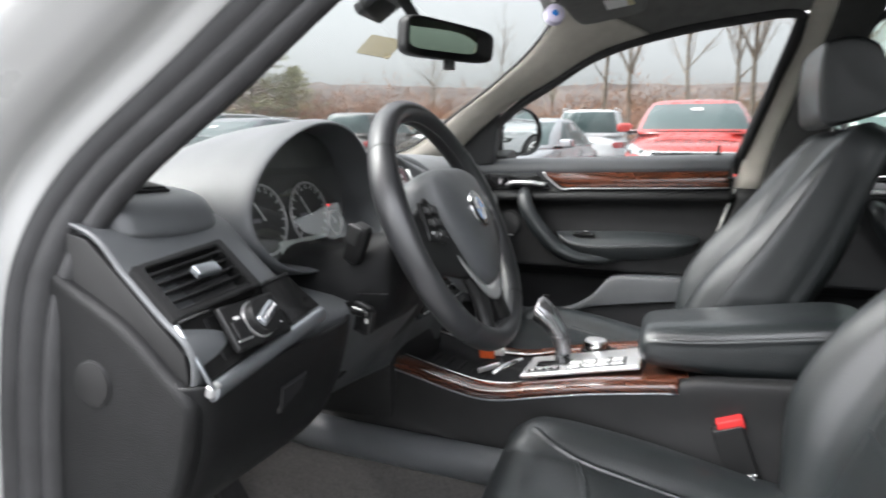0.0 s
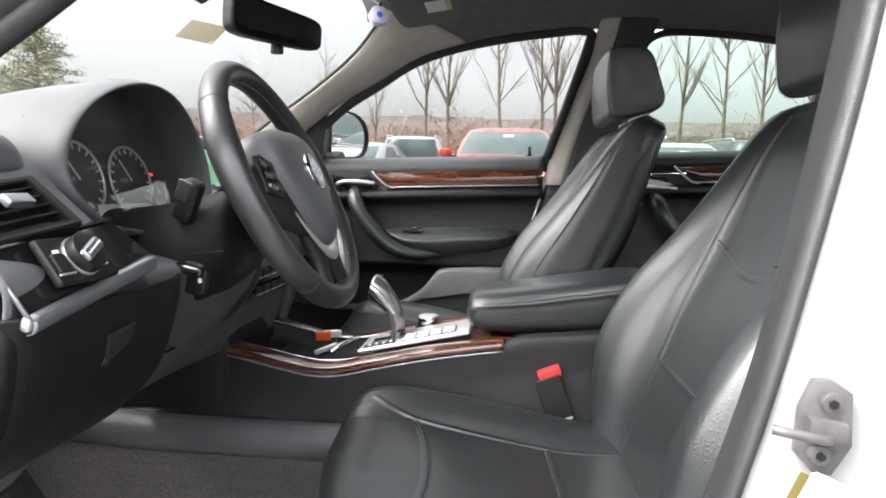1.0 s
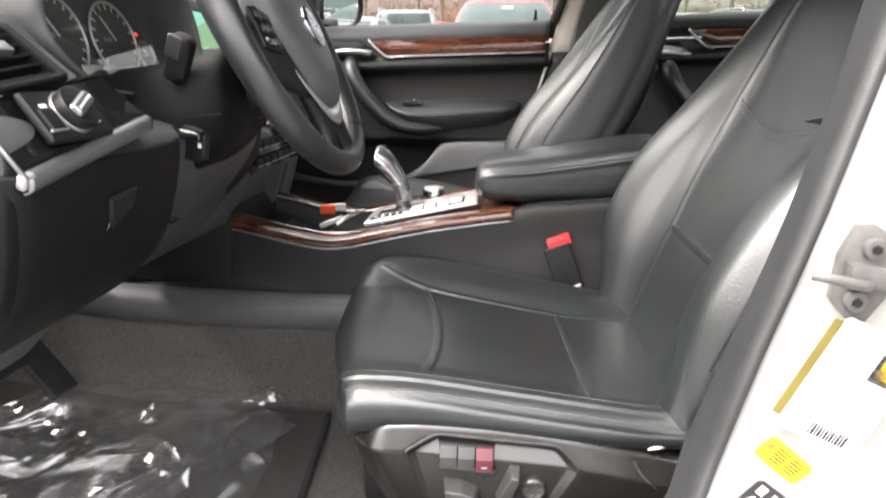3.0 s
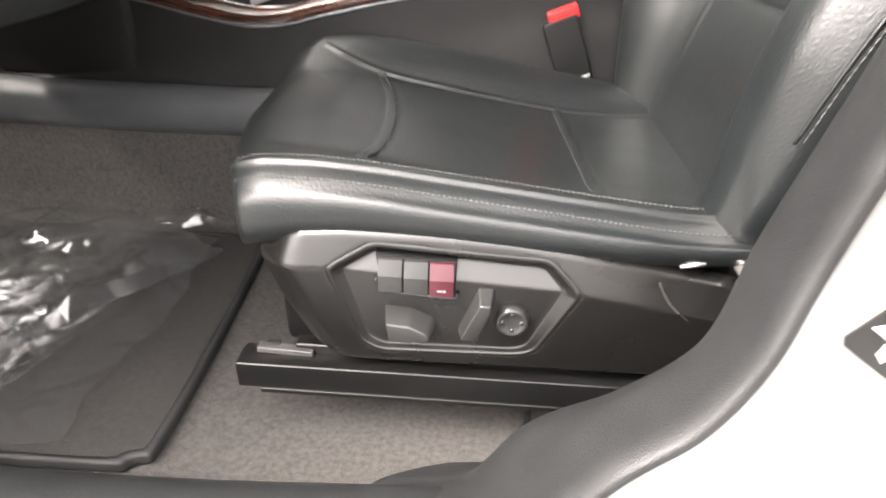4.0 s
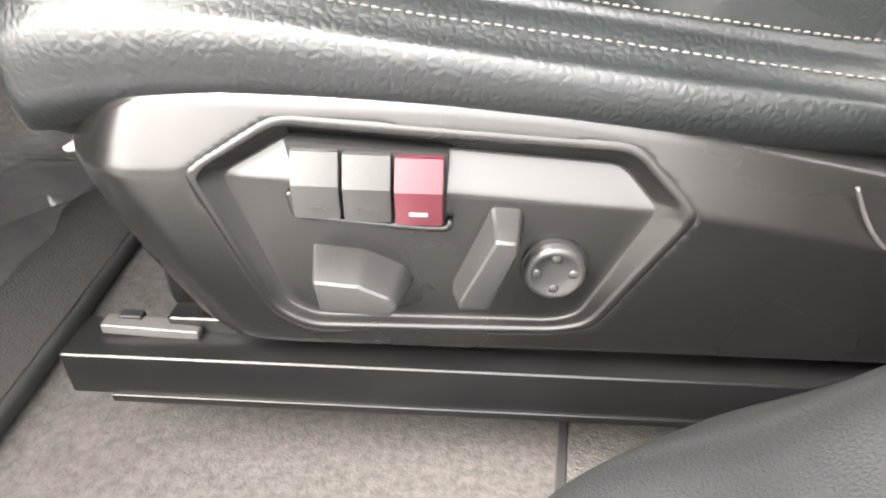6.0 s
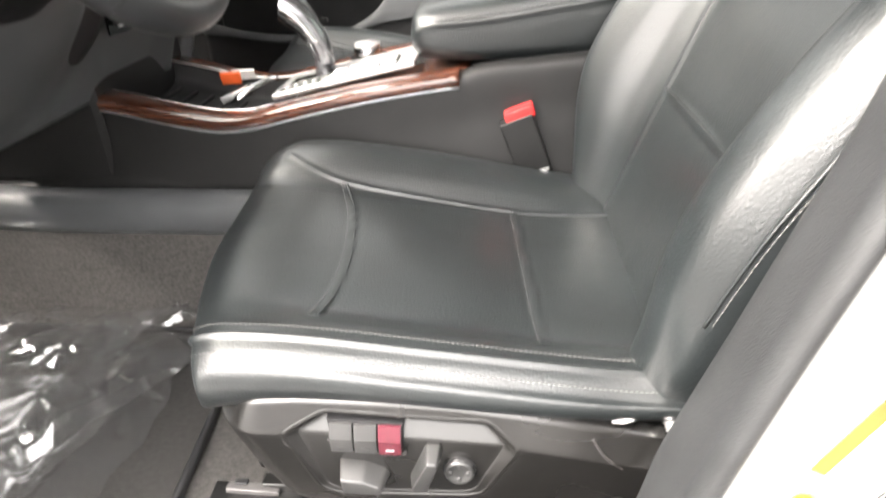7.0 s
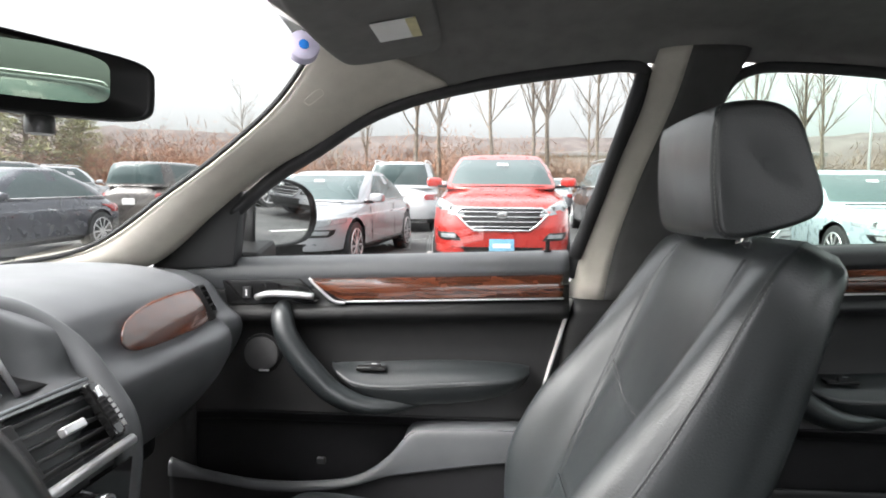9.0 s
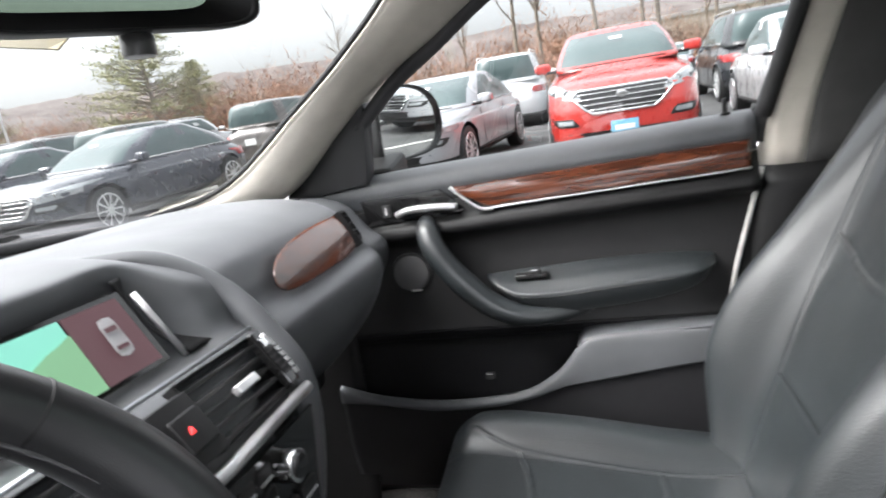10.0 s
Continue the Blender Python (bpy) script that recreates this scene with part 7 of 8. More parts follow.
    for x, zk, zt, zb, yi in ((-0.047, 0.866, 0.870, 0.862, 0.752), (-0.026, 0.871, 0.861, 0.845, 0.722), (0.018, 0.874, 0.845, 0.822, 0.703), (0.09, 0.876, 0.842, 0.803, 0.700), (0.176, 0.880, 0.849, 0.805, 0.700), (0.27, 0.881, 0.856, 0.816, 0.702), (0.335, 0.878, 0.859, 0.832, 0.712), (0.368, 0.873, 0.866, 0.855, 0.748)):
        x = o + x
        rows.append([(x, 0.768, zk), (x, (0.768 + yi) / 2, (zk + zt) / 2 + 0.006), (x, yi + 0.008, zt + 0.005), (x, yi, zt - 0.002), (x, yi + 0.003, (zt + zb) / 2), (x, yi + 0.014, zb), (x, (0.768 + yi) / 2, zb - 0.004), (x, 0.768, zb - 0.004)])
    arm = grid("armrest", skin(rows, 60, 50), LEATHER, th, "padded black door armrest")
    stitches("stitching", [(r_[3][0], r_[3][1] - 0.001, r_[3][2] - 0.004) for r_ in rows[1:-1]], arm, THREAD, 0.006, 0.0045)
    sw = part("window_switch", rbox((0.062, 0.026, 0.008), (o + 0.042, 0.736, 0.870), 0.003), GLOSS, th)
    part("switch_key", rbox((0.024, 0.014, 0.009), (o + 0.048, 0.736, 0.875), 0.003), PLASTIC, sw)
    part("switch_mark", rbox((0.010, 0.003, 0.001), (o + 0.048, 0.731, 0.880), 0), WHITEMARK, sw)
    # belt line seam on the panel
    stitches("stitching", [(x, 0.7405, 0.984 + slope * x) for x in np.linspace(o - 0.08, x1 - 0.03, 8)], th, DARKTHREAD, 0.007, 0.005)
    # lock pin
    if not rear:
        p = part("lock_pin", cyl(0.0045, 0.026, Matrix.Translation((0.343, 0.785, 1.128)), 14, 0.0015), PLASTIC, th)
        part("pin_collar", cyl(0.0085, 0.004, Matrix.Translation((0.343, 0.785, 1.115)), 18, 0.001), PLASTIC, th)
        # loudspeaker
        sp = part("loudspeaker", cyl(0.043, 0.008, Matrix.Translation((-0.262, 0.764, 0.888)) @ pose(0, 0, 0, 90, 0, 0), 48, 0.003), PLASTIC, th)
        part("speaker_ring", cyl(0.037, 0.004, Matrix.Translation((-0.262, 0.758, 0.888)) @ pose(0, 0, 0, 90, 0, 0), 48, 0.0015), mat("speaker_mesh", (0.05, 0.05, 0.05), 0.6, bump=1.0, bump_scale=900), sp)
        part("speaker_badge", rbox((0.022, 0.002, 0.004), (-0.255, 0.755, 0.853), 0.0005), ALU, sp)
        # map pocket with raised rear shoulder
        rows, under = [], []
        for x, zt in ((-0.44, 0.672), (-0.36, 0.648), (-0.24, 0.632), (-0.12, 0.636), (-0.04, 0.652), (0.02, 0.69), (0.06, 0.735), (0.10, 0.752), (0.22, 0.757), (0.40, 0.76)):
            yi = 0.700 if x < 0.3 else 0.71
            zm = min(zt - 0.014, float(np.interp(x, (-0.44, -0.1, -0.02, 0.11, 0.25, 0.40), (0.64, 0.645, 0.652, 0.672, 0.694, 0.71))))
            rows.append([(x, yi + 0.014, zt - 0.004), (x, yi + 0.006, zt), (x, yi - 0.002, zt - 0.006), (x, yi - 0.004, (zt - 0.006 + zm) / 2), (x, yi - 0.003, zm)])
            under.append([(x, yi - 0.001, zm), (x, yi + 0.002, zm - 0.008), (x, yi + 0.005, 0.52), (x, yi + 0.03, 0.42)])
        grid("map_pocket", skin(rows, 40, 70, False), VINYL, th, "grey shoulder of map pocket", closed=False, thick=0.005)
        # front below the shoulder near-black: shade put into the trim colour
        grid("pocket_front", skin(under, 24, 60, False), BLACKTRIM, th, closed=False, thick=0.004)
        rows = [[(x, 0.70, z), (x, 0.735, z + 0.001), (x, 0.765, z)] for x, z in ((0.055, 0.733), (0.085, 0.7505), (0.22, 0.758), (0.40, 0.761))]
        grid("pocket_shelf", skin(rows, 12, 24, False), VINYL, th, closed=False, thick=0.003)
        part("lamp", rbox((0.018, 0.012, 0.012), (-0.13, 0.752, 0.662), 0.002), BUTTON, th)
        # bright edge of the door's end
        tube("end_strip", [(0.390, 0.752, 1.02), (0.365, 0.757, 0.93), (0.345, 0.757, 0.86), (0.33, 0.75, 0.80)], 0.0045, mat("pale_strip", (0.5, 0.5, 0.47), 0.6), th, n=8, smooth_path=20)
    else:
        rows = [[(x, 0.70, 0.66), (x, 0.695, 0.65), (x, 0.70, 0.5), (x, 0.72, 0.42)] for x in np.linspace(x0 + 0.05, x1, 5)]
        # rear pocket carries the same shade in its colour
        grid("map_pocket", skin(rows, 20, 30, False), BLACKTRIM, th, closed=False, thick=0.005)
    return th


door_panel("passenger_door", "black door panel with walnut strip and armrest", -0.46, 0.385)
door_panel("rear_door", "black rear door panel with bright release handle", 0.60, 1.45, True)


def door_mirror():
    th = thing("door_mirror", "white door mirror with black inner housing", "mirror", at=(-0.295, 1.005, 1.185))
    sail = prism([(-0.50, 1.060), (-0.318, 1.078), (-0.295, 1.250), (-0.354, 1.200), (-0.424, 1.141), (-0.49, 1.085)], "y", 0.748, 0.794, 0.004)
    bmesh.ops.translate(sail, vec=(0.295, -1.005, -1.185), verts=sail.verts)
    part("sail_panel", sail, BLACKTRIM, th, "black triangular sail panel")
    # outline of the mirror head: straight inner side, rounded outer side
    out = np.array([(-0.125, -0.066), (-0.128, 0.0), (-0.125, 0.062), (-0.11, 0.080), (-0.04, 0.086), (0.05, 0.076), (0.105, 0.046), (0.126, 0.0), (0.115, -0.045), (0.07, -0.072), (-0.02, -0.080), (-0.105, -0.078)])
    out = cr(out, 80, True)
    M = pose(0, 0, 0, 0, 0, -18) @ pose(0, 0, 0, 0, 3, 0)
    rows = []
    for s, x in ((0.25, -0.11), (0.6, -0.10), (0.88, -0.07), (1.0, -0.03), (1.03, 0.0), (1.02, 0.012), (0.98, 0.016), (0.94, 0.012), (0.925, 0.002)):
        rows.append([tuple(M @ Vector((x, y * s, z * s))) for y, z in out])
    grid("housing", skin(rows, 90, 36), PLASTIC, th, caps=False)
    bm = bmesh.new()
    bm.faces.new([bm.verts.new(M @ Vector((0.006, y * 0.935, z * 0.935))) for y, z in out])
    part("mirror_glass", bm, MIRROR, th, smooth=False)
    part("foot", rbox((0.09, 0.12, 0.05), (-0.03, -0.15, -0.095), 0.015, pose(0, 0, 0, 12, 0, 0)), PLASTIC, th)


door_mirror()

# ---- the car park ----
SLOPE = 0.042
SL = Matrix.Rotation(math.atan(SLOPE), 4, "X")


def on_lot(x, y, yaw=0.0):
    return SL @ pose(x, y, 0, 0, 0, yaw)


ASPHALT = mat("asphalt", (0.062, 0.062, 0.063), 0.85, bump=0.6, bump_scale=90, vary=0.35, scale=1.3, color2=(0.095, 0.094, 0.092))
GRASS = mat("winter_grass", (0.16, 0.14, 0.075), 0.95, vary=0.35, scale=3)
CARGLASS = mat("car_window", (0.07, 0.10, 0.10), 0.06, vary=0.1, spec=0.35, rough_vary=0.02)
LENS = mat("lamp_lens", (0.30, 0.32, 0.33), 0.12, vary=0.2, coat=1.0, scale=60)
TAIL = mat("tail_lens", (0.35, 0.01, 0.01), 0.15, coat=1.0)
PLATEBLUE = mat("plate_blue", (0.20, 0.45, 0.62), 0.4)


def paint(name, color, metal=0.0, rough=0.28):
    return mat(name, color, rough, metal, vary=0.05, coat=1.0, scale=2.0, rough_vary=0.04)


def ground():
    n = 60
    V, F = [], []
    for j in range(n + 1):
        for i in range(n + 1):
            x, y = 3200 * (i / n - 0.5) ** 3 * 4, 3200 * (j / n - 0.5) ** 3 * 4
            V.append(tuple(SL @ Vector((x, y, 0))))
    ob = make("ground", V, grid_faces(n + 1, n + 1, False), ASPHALT)
    tagged(ob, "dark grey asphalt of large car park", "ground", kind="structure")
    W = mat("line_paint", (0.5, 0.5, 0.48), 0.7, vary=0.3)
    for k, (x, y) in enumerate([(1.75, 8.2), (-0.85, 8.2), (-3.4, 8.2), (4.35, 8.2), (6.9, 8.2), (1.75, 0.0), (-3.9, 0.0)]):
        ob = part("bay_line", rbox((0.10, 4.6, 0.006), (0, 0, 0.004), 0), W)
        ob.matrix_world = on_lot(x, y)
        tagged(ob, "worn white parking bay line", "line", kind="structure")
    ob = part("verge", rbox((240, 60, 0.2), (0, 0, 0.0), 0), GRASS)
    ob.matrix_world = on_lot(-10, 85)
    tagged(ob, "dull winter grass verge beyond car park", "verge", kind="structure")


ground()


def ring_pts(xf, xr, hw, n, N=160, taper=0.0):
    """A plan outline: front at -y in local space becomes +x forward."""
    a = np.linspace(0, 2 * math.pi, N, endpoint=False)
    cx, rx = (xf + xr) / 2, (xf - xr) / 2
    c, s = np.cos(a), np.sin(a)
    x = cx + rx * np.sign(c) * np.abs(c) ** (2 / n)
    y = hw * np.sign(s) * np.abs(s) ** (2 / n)
    return np.stack([x, y], 1)


def parked_car(name, label, colour, L=4.5, W=1.85, H=1.65, suv=True, hood=0.95, back="suv", plate=None, rails=False, grille=True, dark_low=True):
    """A parked car, nose along +x, on its wheels at z = 0."""
    th = thing(name, label, "car", "parked cars")
    hw, R = W / 2, 0.355 if suv else 0.335
    f, r = L / 2, -L / 2
    belt = hood + (0.10 if suv else 0.03)
    wsb = f - (1.05 if suv else 1.25)
    if back == "suv":
        rb = r + 0.12
    elif back == "coupe":
        rb = r + 0.30
    else:
        rb = r + 0.75
    # lower body
    ctrl = [(0.22, f - 0.16, r + 0.14, hw - 0.10), (0.30, f - 0.05, r + 0.06, hw - 0.03), (0.45, f - 0.01, r + 0.01, hw - 0.005), (0.62, f, r, hw), (0.74, f - 0.02, r + 0.02, hw - 0.005), (hood - 0.12, f - 0.10, r + 0.04, hw - 0.02), (hood - 0.05, f - 0.25, r + 0.07, hw - 0.04), (hood, f - 0.60, r + (0.10 if back == "suv" else 0.14), hw - 0.06), (hood + 0.5 * (belt - hood), wsb + 0.12, rb - 0.1 if back != "suv" else rb, hw - 0.075), (belt, wsb, rb, hw - 0.085)]
    C = cr(np.array(ctrl), 46)
    N = 200
    A = np.array([np.c_[ring_pts(xf, xr, w, 5.5 - 2.2 * min(1, max(0, (z - hood + 0.15) / 0.2)), N), np.full(N, z)] for z, xf, xr, w in C])
    # wheel arches
    axles = (f - 0.88, r + 0.85)
    keep = np.ones((len(A) - 1, N), bool)
    for ax in axles:
        d = np.hypot(A[..., 0] - ax, A[..., 2] - R)
        side = np.abs(A[..., 1]) > 0.7 * hw
        RA = R + 0.055
        near = side & (np.abs(d - RA) < 0.028)
        k = RA / np.maximum(d, 1e-6)
        A[..., 0] = np.where(near, ax + (A[..., 0] - ax) * k, A[..., 0])
        A[..., 2] = np.where(near, R + (A[..., 2] - R) * k, A[..., 2])
        d = np.hypot(A[..., 0] - ax, A[..., 2] - R)
        ins = side & (d < RA - 0.004)
        cell = ins[:-1] | ins[1:]
        cell |= np.roll(cell, -1, 1)
        keep &= ~cell
    V = A.reshape(-1, 3).tolist()
    F = [(j * N + i, j * N + (i + 1) % N, (j + 1) * N + (i + 1) % N, (j + 1) * N + i) for j in range(len(A) - 1) for i in range(N) if keep[j, i]]
    fm = [1 if dark_low and A[fc[2] // N, 0, 2] < 0.34 else 0 for fc in F]
    F.append(tuple(range((len(A) - 1) * N, len(A) * N)))
    fm.append(0)
    make("body", V, F, colour, th, materials=[colour, PLASTIC], face_mats=fm)
    part("underside", rbox((L - 0.5, W - 0.30, 0.30), (0, 0, 0.42), 0.02), PLASTIC, th)
    # glasshouse
    roof_f, roof_r = wsb - (0.78 if suv else 0.95), {"suv": rb + 0.16, "coupe": rb + 1.0, "sedan": rb + 0.72}[back]
    cg = [(belt - 0.02, wsb, rb, hw - 0.085, 5), (belt + 0.03, wsb - 0.05, rb + 0.03, hw - 0.09, 5), (belt + 0.5 * (H - belt), wsb + 0.5 * (roof_f - wsb) + 0.04, rb + 0.5 * (roof_r - rb) - 0.05, hw - 0.16, 4.6), (H - 0.09, roof_f + 0.02, roof_r - 0.06, hw - 0.24, 4.2), (H - 0.035, roof_f - 0.12, roof_r + 0.05, hw - 0.29, 4.0), (H - 0.008, roof_f - 0.28, roof_r + 0.18, hw - 0.40, 3.6), (H, roof_f - 0.55, roof_r + 0.45, hw - 0.62, 3)]
    C = cr(np.array(cg), 40)
    B = np.array([np.c_[ring_pts(xf, xr, w, n, N), np.full(N, z)] for z, xf, xr, w, n in C])
    lo, hi = belt + 0.035, H - 0.085
    groups = {"roof": [], "windscreen": [], "rear_window": [], "side_window": [], "side_window_2": [], "quarter": [], "quarter_2": []}
    bp = (wsb + rb) / 2 - 0.05
    for j in range(len(B) - 1):
        z = B[j, 0, 2] * 0.5 + B[j + 1, 0, 2] * 0.5
        xf, xr = B[j, :, 0].max(), B[j, :, 0].min()
        w = B[j, :, 1].max()
        for i in range(N):
            q = (B[j, i] + B[j + 1, (i + 1) % N]) / 2
            key = "roof"
            if lo < z < hi:
                fy = abs(q[1]) / w
                if fy < 0.86 and q[0] > (xf + xr) / 2:
                    key = "windscreen"
                elif fy < 0.84:
                    key = "rear_window"
                elif fy > 0.965:
                    if bp + 0.05 < q[0] < xf - 0.16:
                        key = "side_window" if q[1] > 0 else "side_window_2"
                    elif xr + 0.22 < q[0] < bp - 0.05:
                        key = "quarter" if q[1] > 0 else "quarter_2"
            groups[key].append((j * N + i, j * N + (i + 1) % N, (j + 1) * N + (i + 1) % N, (j + 1) * N + i))
    V = B.reshape(-1, 3)
    for key, faces in groups.items():
        if not faces:
            continue
        if key == "roof":
            faces = faces + [tuple(range((len(B) - 1) * N, len(B) * N))]
        ids = sorted({i for fc in faces for i in fc})
        back_ = {i: k for k, i in enumerate(ids)}
        make(key.split("_2")[0] if key != "roof" else "roof", V[ids].tolist(), [tuple(back_[i] for i in fc) for fc in faces], colour if key == "roof" else CARGLASS, th)
    part("cabin_core", rbox((max(0.3, roof_f - roof_r - 0.1), W - 0.7, H - belt - 0.12), ((roof_f + roof_r) / 2, 0, (H + belt) / 2 - 0.04), 0.05), PLASTIC, th)
    part("window_sticker", rbox((0.002, 0.16, 0.05), (wsb - 0.60 * (wsb - roof_f) + 0.05, 0.02, belt + 0.66 * (H - belt)), 0, pose(0, 0, 0, 0, -50, 0)), PAPER, th)
    # wheels
    for ax in axles:
        for s in (1, -1):
            w = new("wheel")
            w.parent, w.location = th, (ax, s * (hw - 0.125), R)
            part("tyre", cyl(R, 0.22, pose(0, 0, 0, 90, 0, 0), 40, 0.03), RUBBER, w)
            part("rim", cyl(R * 0.70, 0.215, pose(0, 0, 0, 90, 0, 0), 32, 0.01), PLASTIC, w)
            ring = [(R * 0.70 * math.cos(a), s * 0.110, R * 0.70 * math.sin(a)) for a in np.linspace(0, 2 * math.pi, 33)]
            tube("rim_edge", ring, 0.012, ALU, w, n=6)
            for k in range(10):
                a = 2 * math.pi * k / 10
                part("spoke", rbox((R * 0.62, 0.02, 0.030), (0, 0, 0), 0.004, Matrix.Translation((0, s * 0.106, 0)) @ Matrix.Rotation(a, 4, "Y") @ Matrix.Translation((R * 0.36, 0, 0)), 1), ALU, w)
            part("hub_cap", cyl(0.04, 0.02, Matrix.Translation((0, s * 0.112, 0)) @ pose(0, 0, 0, 90, 0, 0), 20, 0.003), ALU, w)
    def surf(y, z, front=True):
        """The body's surface x at a height and across."""
        zz, xf, xr, w = [float(np.interp(z, [c[0] for c in ctrl], [c[k] for c in ctrl])) for k in range(4)]
        nn = 5.5
        t = min(0.999, abs(y) / w)
        s = (1 - t**nn) ** (1 / nn)
        return (xf + xr) / 2 + (1 if front else -1) * (xf - xr) / 2 * s
    def patch(nm, poly_y, zs, material, front=True, lift=0.006, lab=""):
        rows = []
        for z, (ya, yb) in zip(zs, poly_y):
            rows.append([(surf(y, z, front) + (lift if front else -lift), y, z) for y in np.linspace(ya, yb, 9)])
        return grid(nm, skin(rows, 20, 12, False), material, th, lab, closed=False, thick=0.004)
    h = hood - 0.14
    for s in (1, -1):
        cols = [(hw - 0.46, 0.245, 0.195), (hw - 0.38, 0.245, 0.150), (hw - 0.26, 0.225, 0.090), (hw - 0.15, 0.190, 0.045), (hw - 0.075, 0.155, 0.025), (hw - 0.045, 0.120, 0.020)]
        if not suv:
            cols = [(y_, 0.26 - 0.4 * (0.26 - lo_), 0.26 - 0.75 * (0.26 - hi_)) for y_, lo_, hi_ in cols]
        rows = [[(surf(y_, hood - lo_ + (lo_ - hi_) * k / 5) + 0.008, s * y_, hood - lo_ + (lo_ - hi_) * k / 5) for k in range(6)] for y_, lo_, hi_ in cols]
        hl = grid("headlight", skin(rows, 14, 24, False), LENS, th, "clear swept headlight lens", closed=False, thick=0.004)
        for y_ in (hw - 0.30, hw - 0.16):
            z_ = hood - (0.15 if suv else 0.17)
            part("lamp_bowl", cyl(0.034, 0.012, Matrix.Translation((surf(y_, z_) + 0.010, s * y_, z_)) @ pose(0, 0, 0, 0, 90, 0), 20, 0.003), CHROME, hl)
        patch("fog_light", [(s * (hw - 0.42), s * (hw - 0.16)), (s * (hw - 0.40), s * (hw - 0.12)), (s * (hw - 0.34), s * (hw - 0.10))], [0.50, 0.54, 0.60], PLASTIC)
        patch("fog_lens", [(s * (hw - 0.36), s * (hw - 0.17)), (s * (hw - 0.35), s * (hw - 0.15))], [0.53, 0.58], LENS, lift=0.011)
        patch("tail_light", [(s * (hw - 0.30), s * (hw - 0.05)), (s * (hw - 0.34), s * (hw - 0.04)), (s * (hw - 0.30), s * (hw - 0.05))], [h - 0.08, h + 0.0, h + 0.06], TAIL, False)
        m = new("mirror")
        m.parent, m.location = th, (wsb - 0.42, s * (hw + 0.03), belt + 0.07)
        part("mirror_cap", rbox((0.13, 0.22, 0.135), (0, s * 0.02, 0.0), 0.055, pose(0, 0, 0, 0, 0, -12 * s)), colour, m)
        part("mirror_foot", rbox((0.08, 0.14, 0.04), (0.02, -s * 0.10, -0.06), 0.015), PLASTIC, m)
        tube("sill_strip", [(axles[0] - 0.45, s * (hw - 0.02), 0.30), (axles[1] + 0.45, s * (hw - 0.02), 0.30)], 0.02, PLASTIC, th, n=8)
        for x in (bp + 0.18, bp - 0.75):
            part("door_handle", rbox((0.16, 0.025, 0.025), (x, s * (hw - 0.012), belt - 0.16), 0.008), CHROME, th)
        tube("window_trim", [(wsb - 0.30, s * (hw - 0.083), belt + 0.030), (bp, s * (hw - 0.083), belt + 0.030), (rb + 0.35, s * (hw - 0.085), belt + 0.035)], 0.010, CHROME, th, n=6)
        for x in (wsb - 0.33, bp, rb + 0.55):
            tube("door_gap", [(x, s * (hw + 0.002), 0.36), (x, s * (hw + 0.001), 0.62), (x - 0.02, s * (hw - 0.035), belt - 0.05)], 0.004, PLASTIC, th, n=5)
        if rails:
            tube("roof_rail", [(roof_f - 0.15, s * (hw - 0.33), H - 0.03), (roof_f - 0.4, s * (hw - 0.33), H + 0.025), (roof_r + 0.4, s * (hw - 0.33), H + 0.025), (roof_r + 0.15, s * (hw - 0.33), H - 0.04)], 0.016, ALU, th, n=8, smooth_path=30)
    if grille:
        gz = [hood - 0.42, hood - 0.36, hood - 0.22, hood - 0.15]
        gw = [0.34, 0.43, 0.57, 0.50]
        g = patch("grille", [(-w_, w_) for w_ in gw], gz, PLASTIC, lift=0.010, lab="dark grille with bright bars")
        for k in range(4):
            z = gz[0] + 0.045 + 0.060 * k
            wd = float(np.interp(z, gz, gw)) - 0.02
            tube("grille_bar", [(surf(y, z) + 0.018, y, z) for y in np.linspace(-wd, wd, 12)], 0.013, CHROME, g, n=6, flat=0.6)
        outl = [(w_, z_) for w_, z_ in zip(gw, gz)]
        outl = outl + [(-w_, z_) for w_, z_ in outl[::-1]] + outl[:1]
        dense = [tuple(np.array(p_) * (1 - k / 6) + np.array(q_) * k / 6) for p_, q_ in zip(outl, outl[1:]) for k in range(6)] + outl[:1]
        tube("grille_edge", [(surf(y, z) + 0.016, y, z) for y, z in dense], 0.016, CHROME, g, n=6)
        part("emblem", cyl(0.068, 0.02, Matrix.Translation((surf(0, hood - 0.24) + 0.032, 0, hood - 0.235)) @ pose(0, 0, 0, 0, 90, 0) @ Matrix.Diagonal((0.6, 1, 1, 1)), 28, 0.004), CHROME, g)
        patch("lower_intake", [(-0.60, 0.60), (-0.66, 0.66), (-0.62, 0.62)], [0.30, 0.36, 0.42], PLASTIC)
    if plate:
        p = part("number_plate", rbox((0.012, 0.31, 0.155), (surf(0, 0.44) + 0.02, 0, 0.445), 0.004), plate, th, "pale blue number plate")
        part("plate_bars", rbox((0.002, 0.22, 0.055), (surf(0, 0.44) + 0.028, 0, 0.44), 0.001), PAPER, p)
    part("rear_plate", rbox((0.012, 0.31, 0.155), (r - 0.012, 0, 0.72), 0.004), PAPER, th)
    tube("wiper_line", [(wsb + 0.02, -0.6, belt + 0.012), (wsb + 0.05, 0, belt + 0.015), (wsb + 0.02, 0.6, belt + 0.012)], 0.010, PLASTIC, th, n=6, smooth_path=16)
    return th


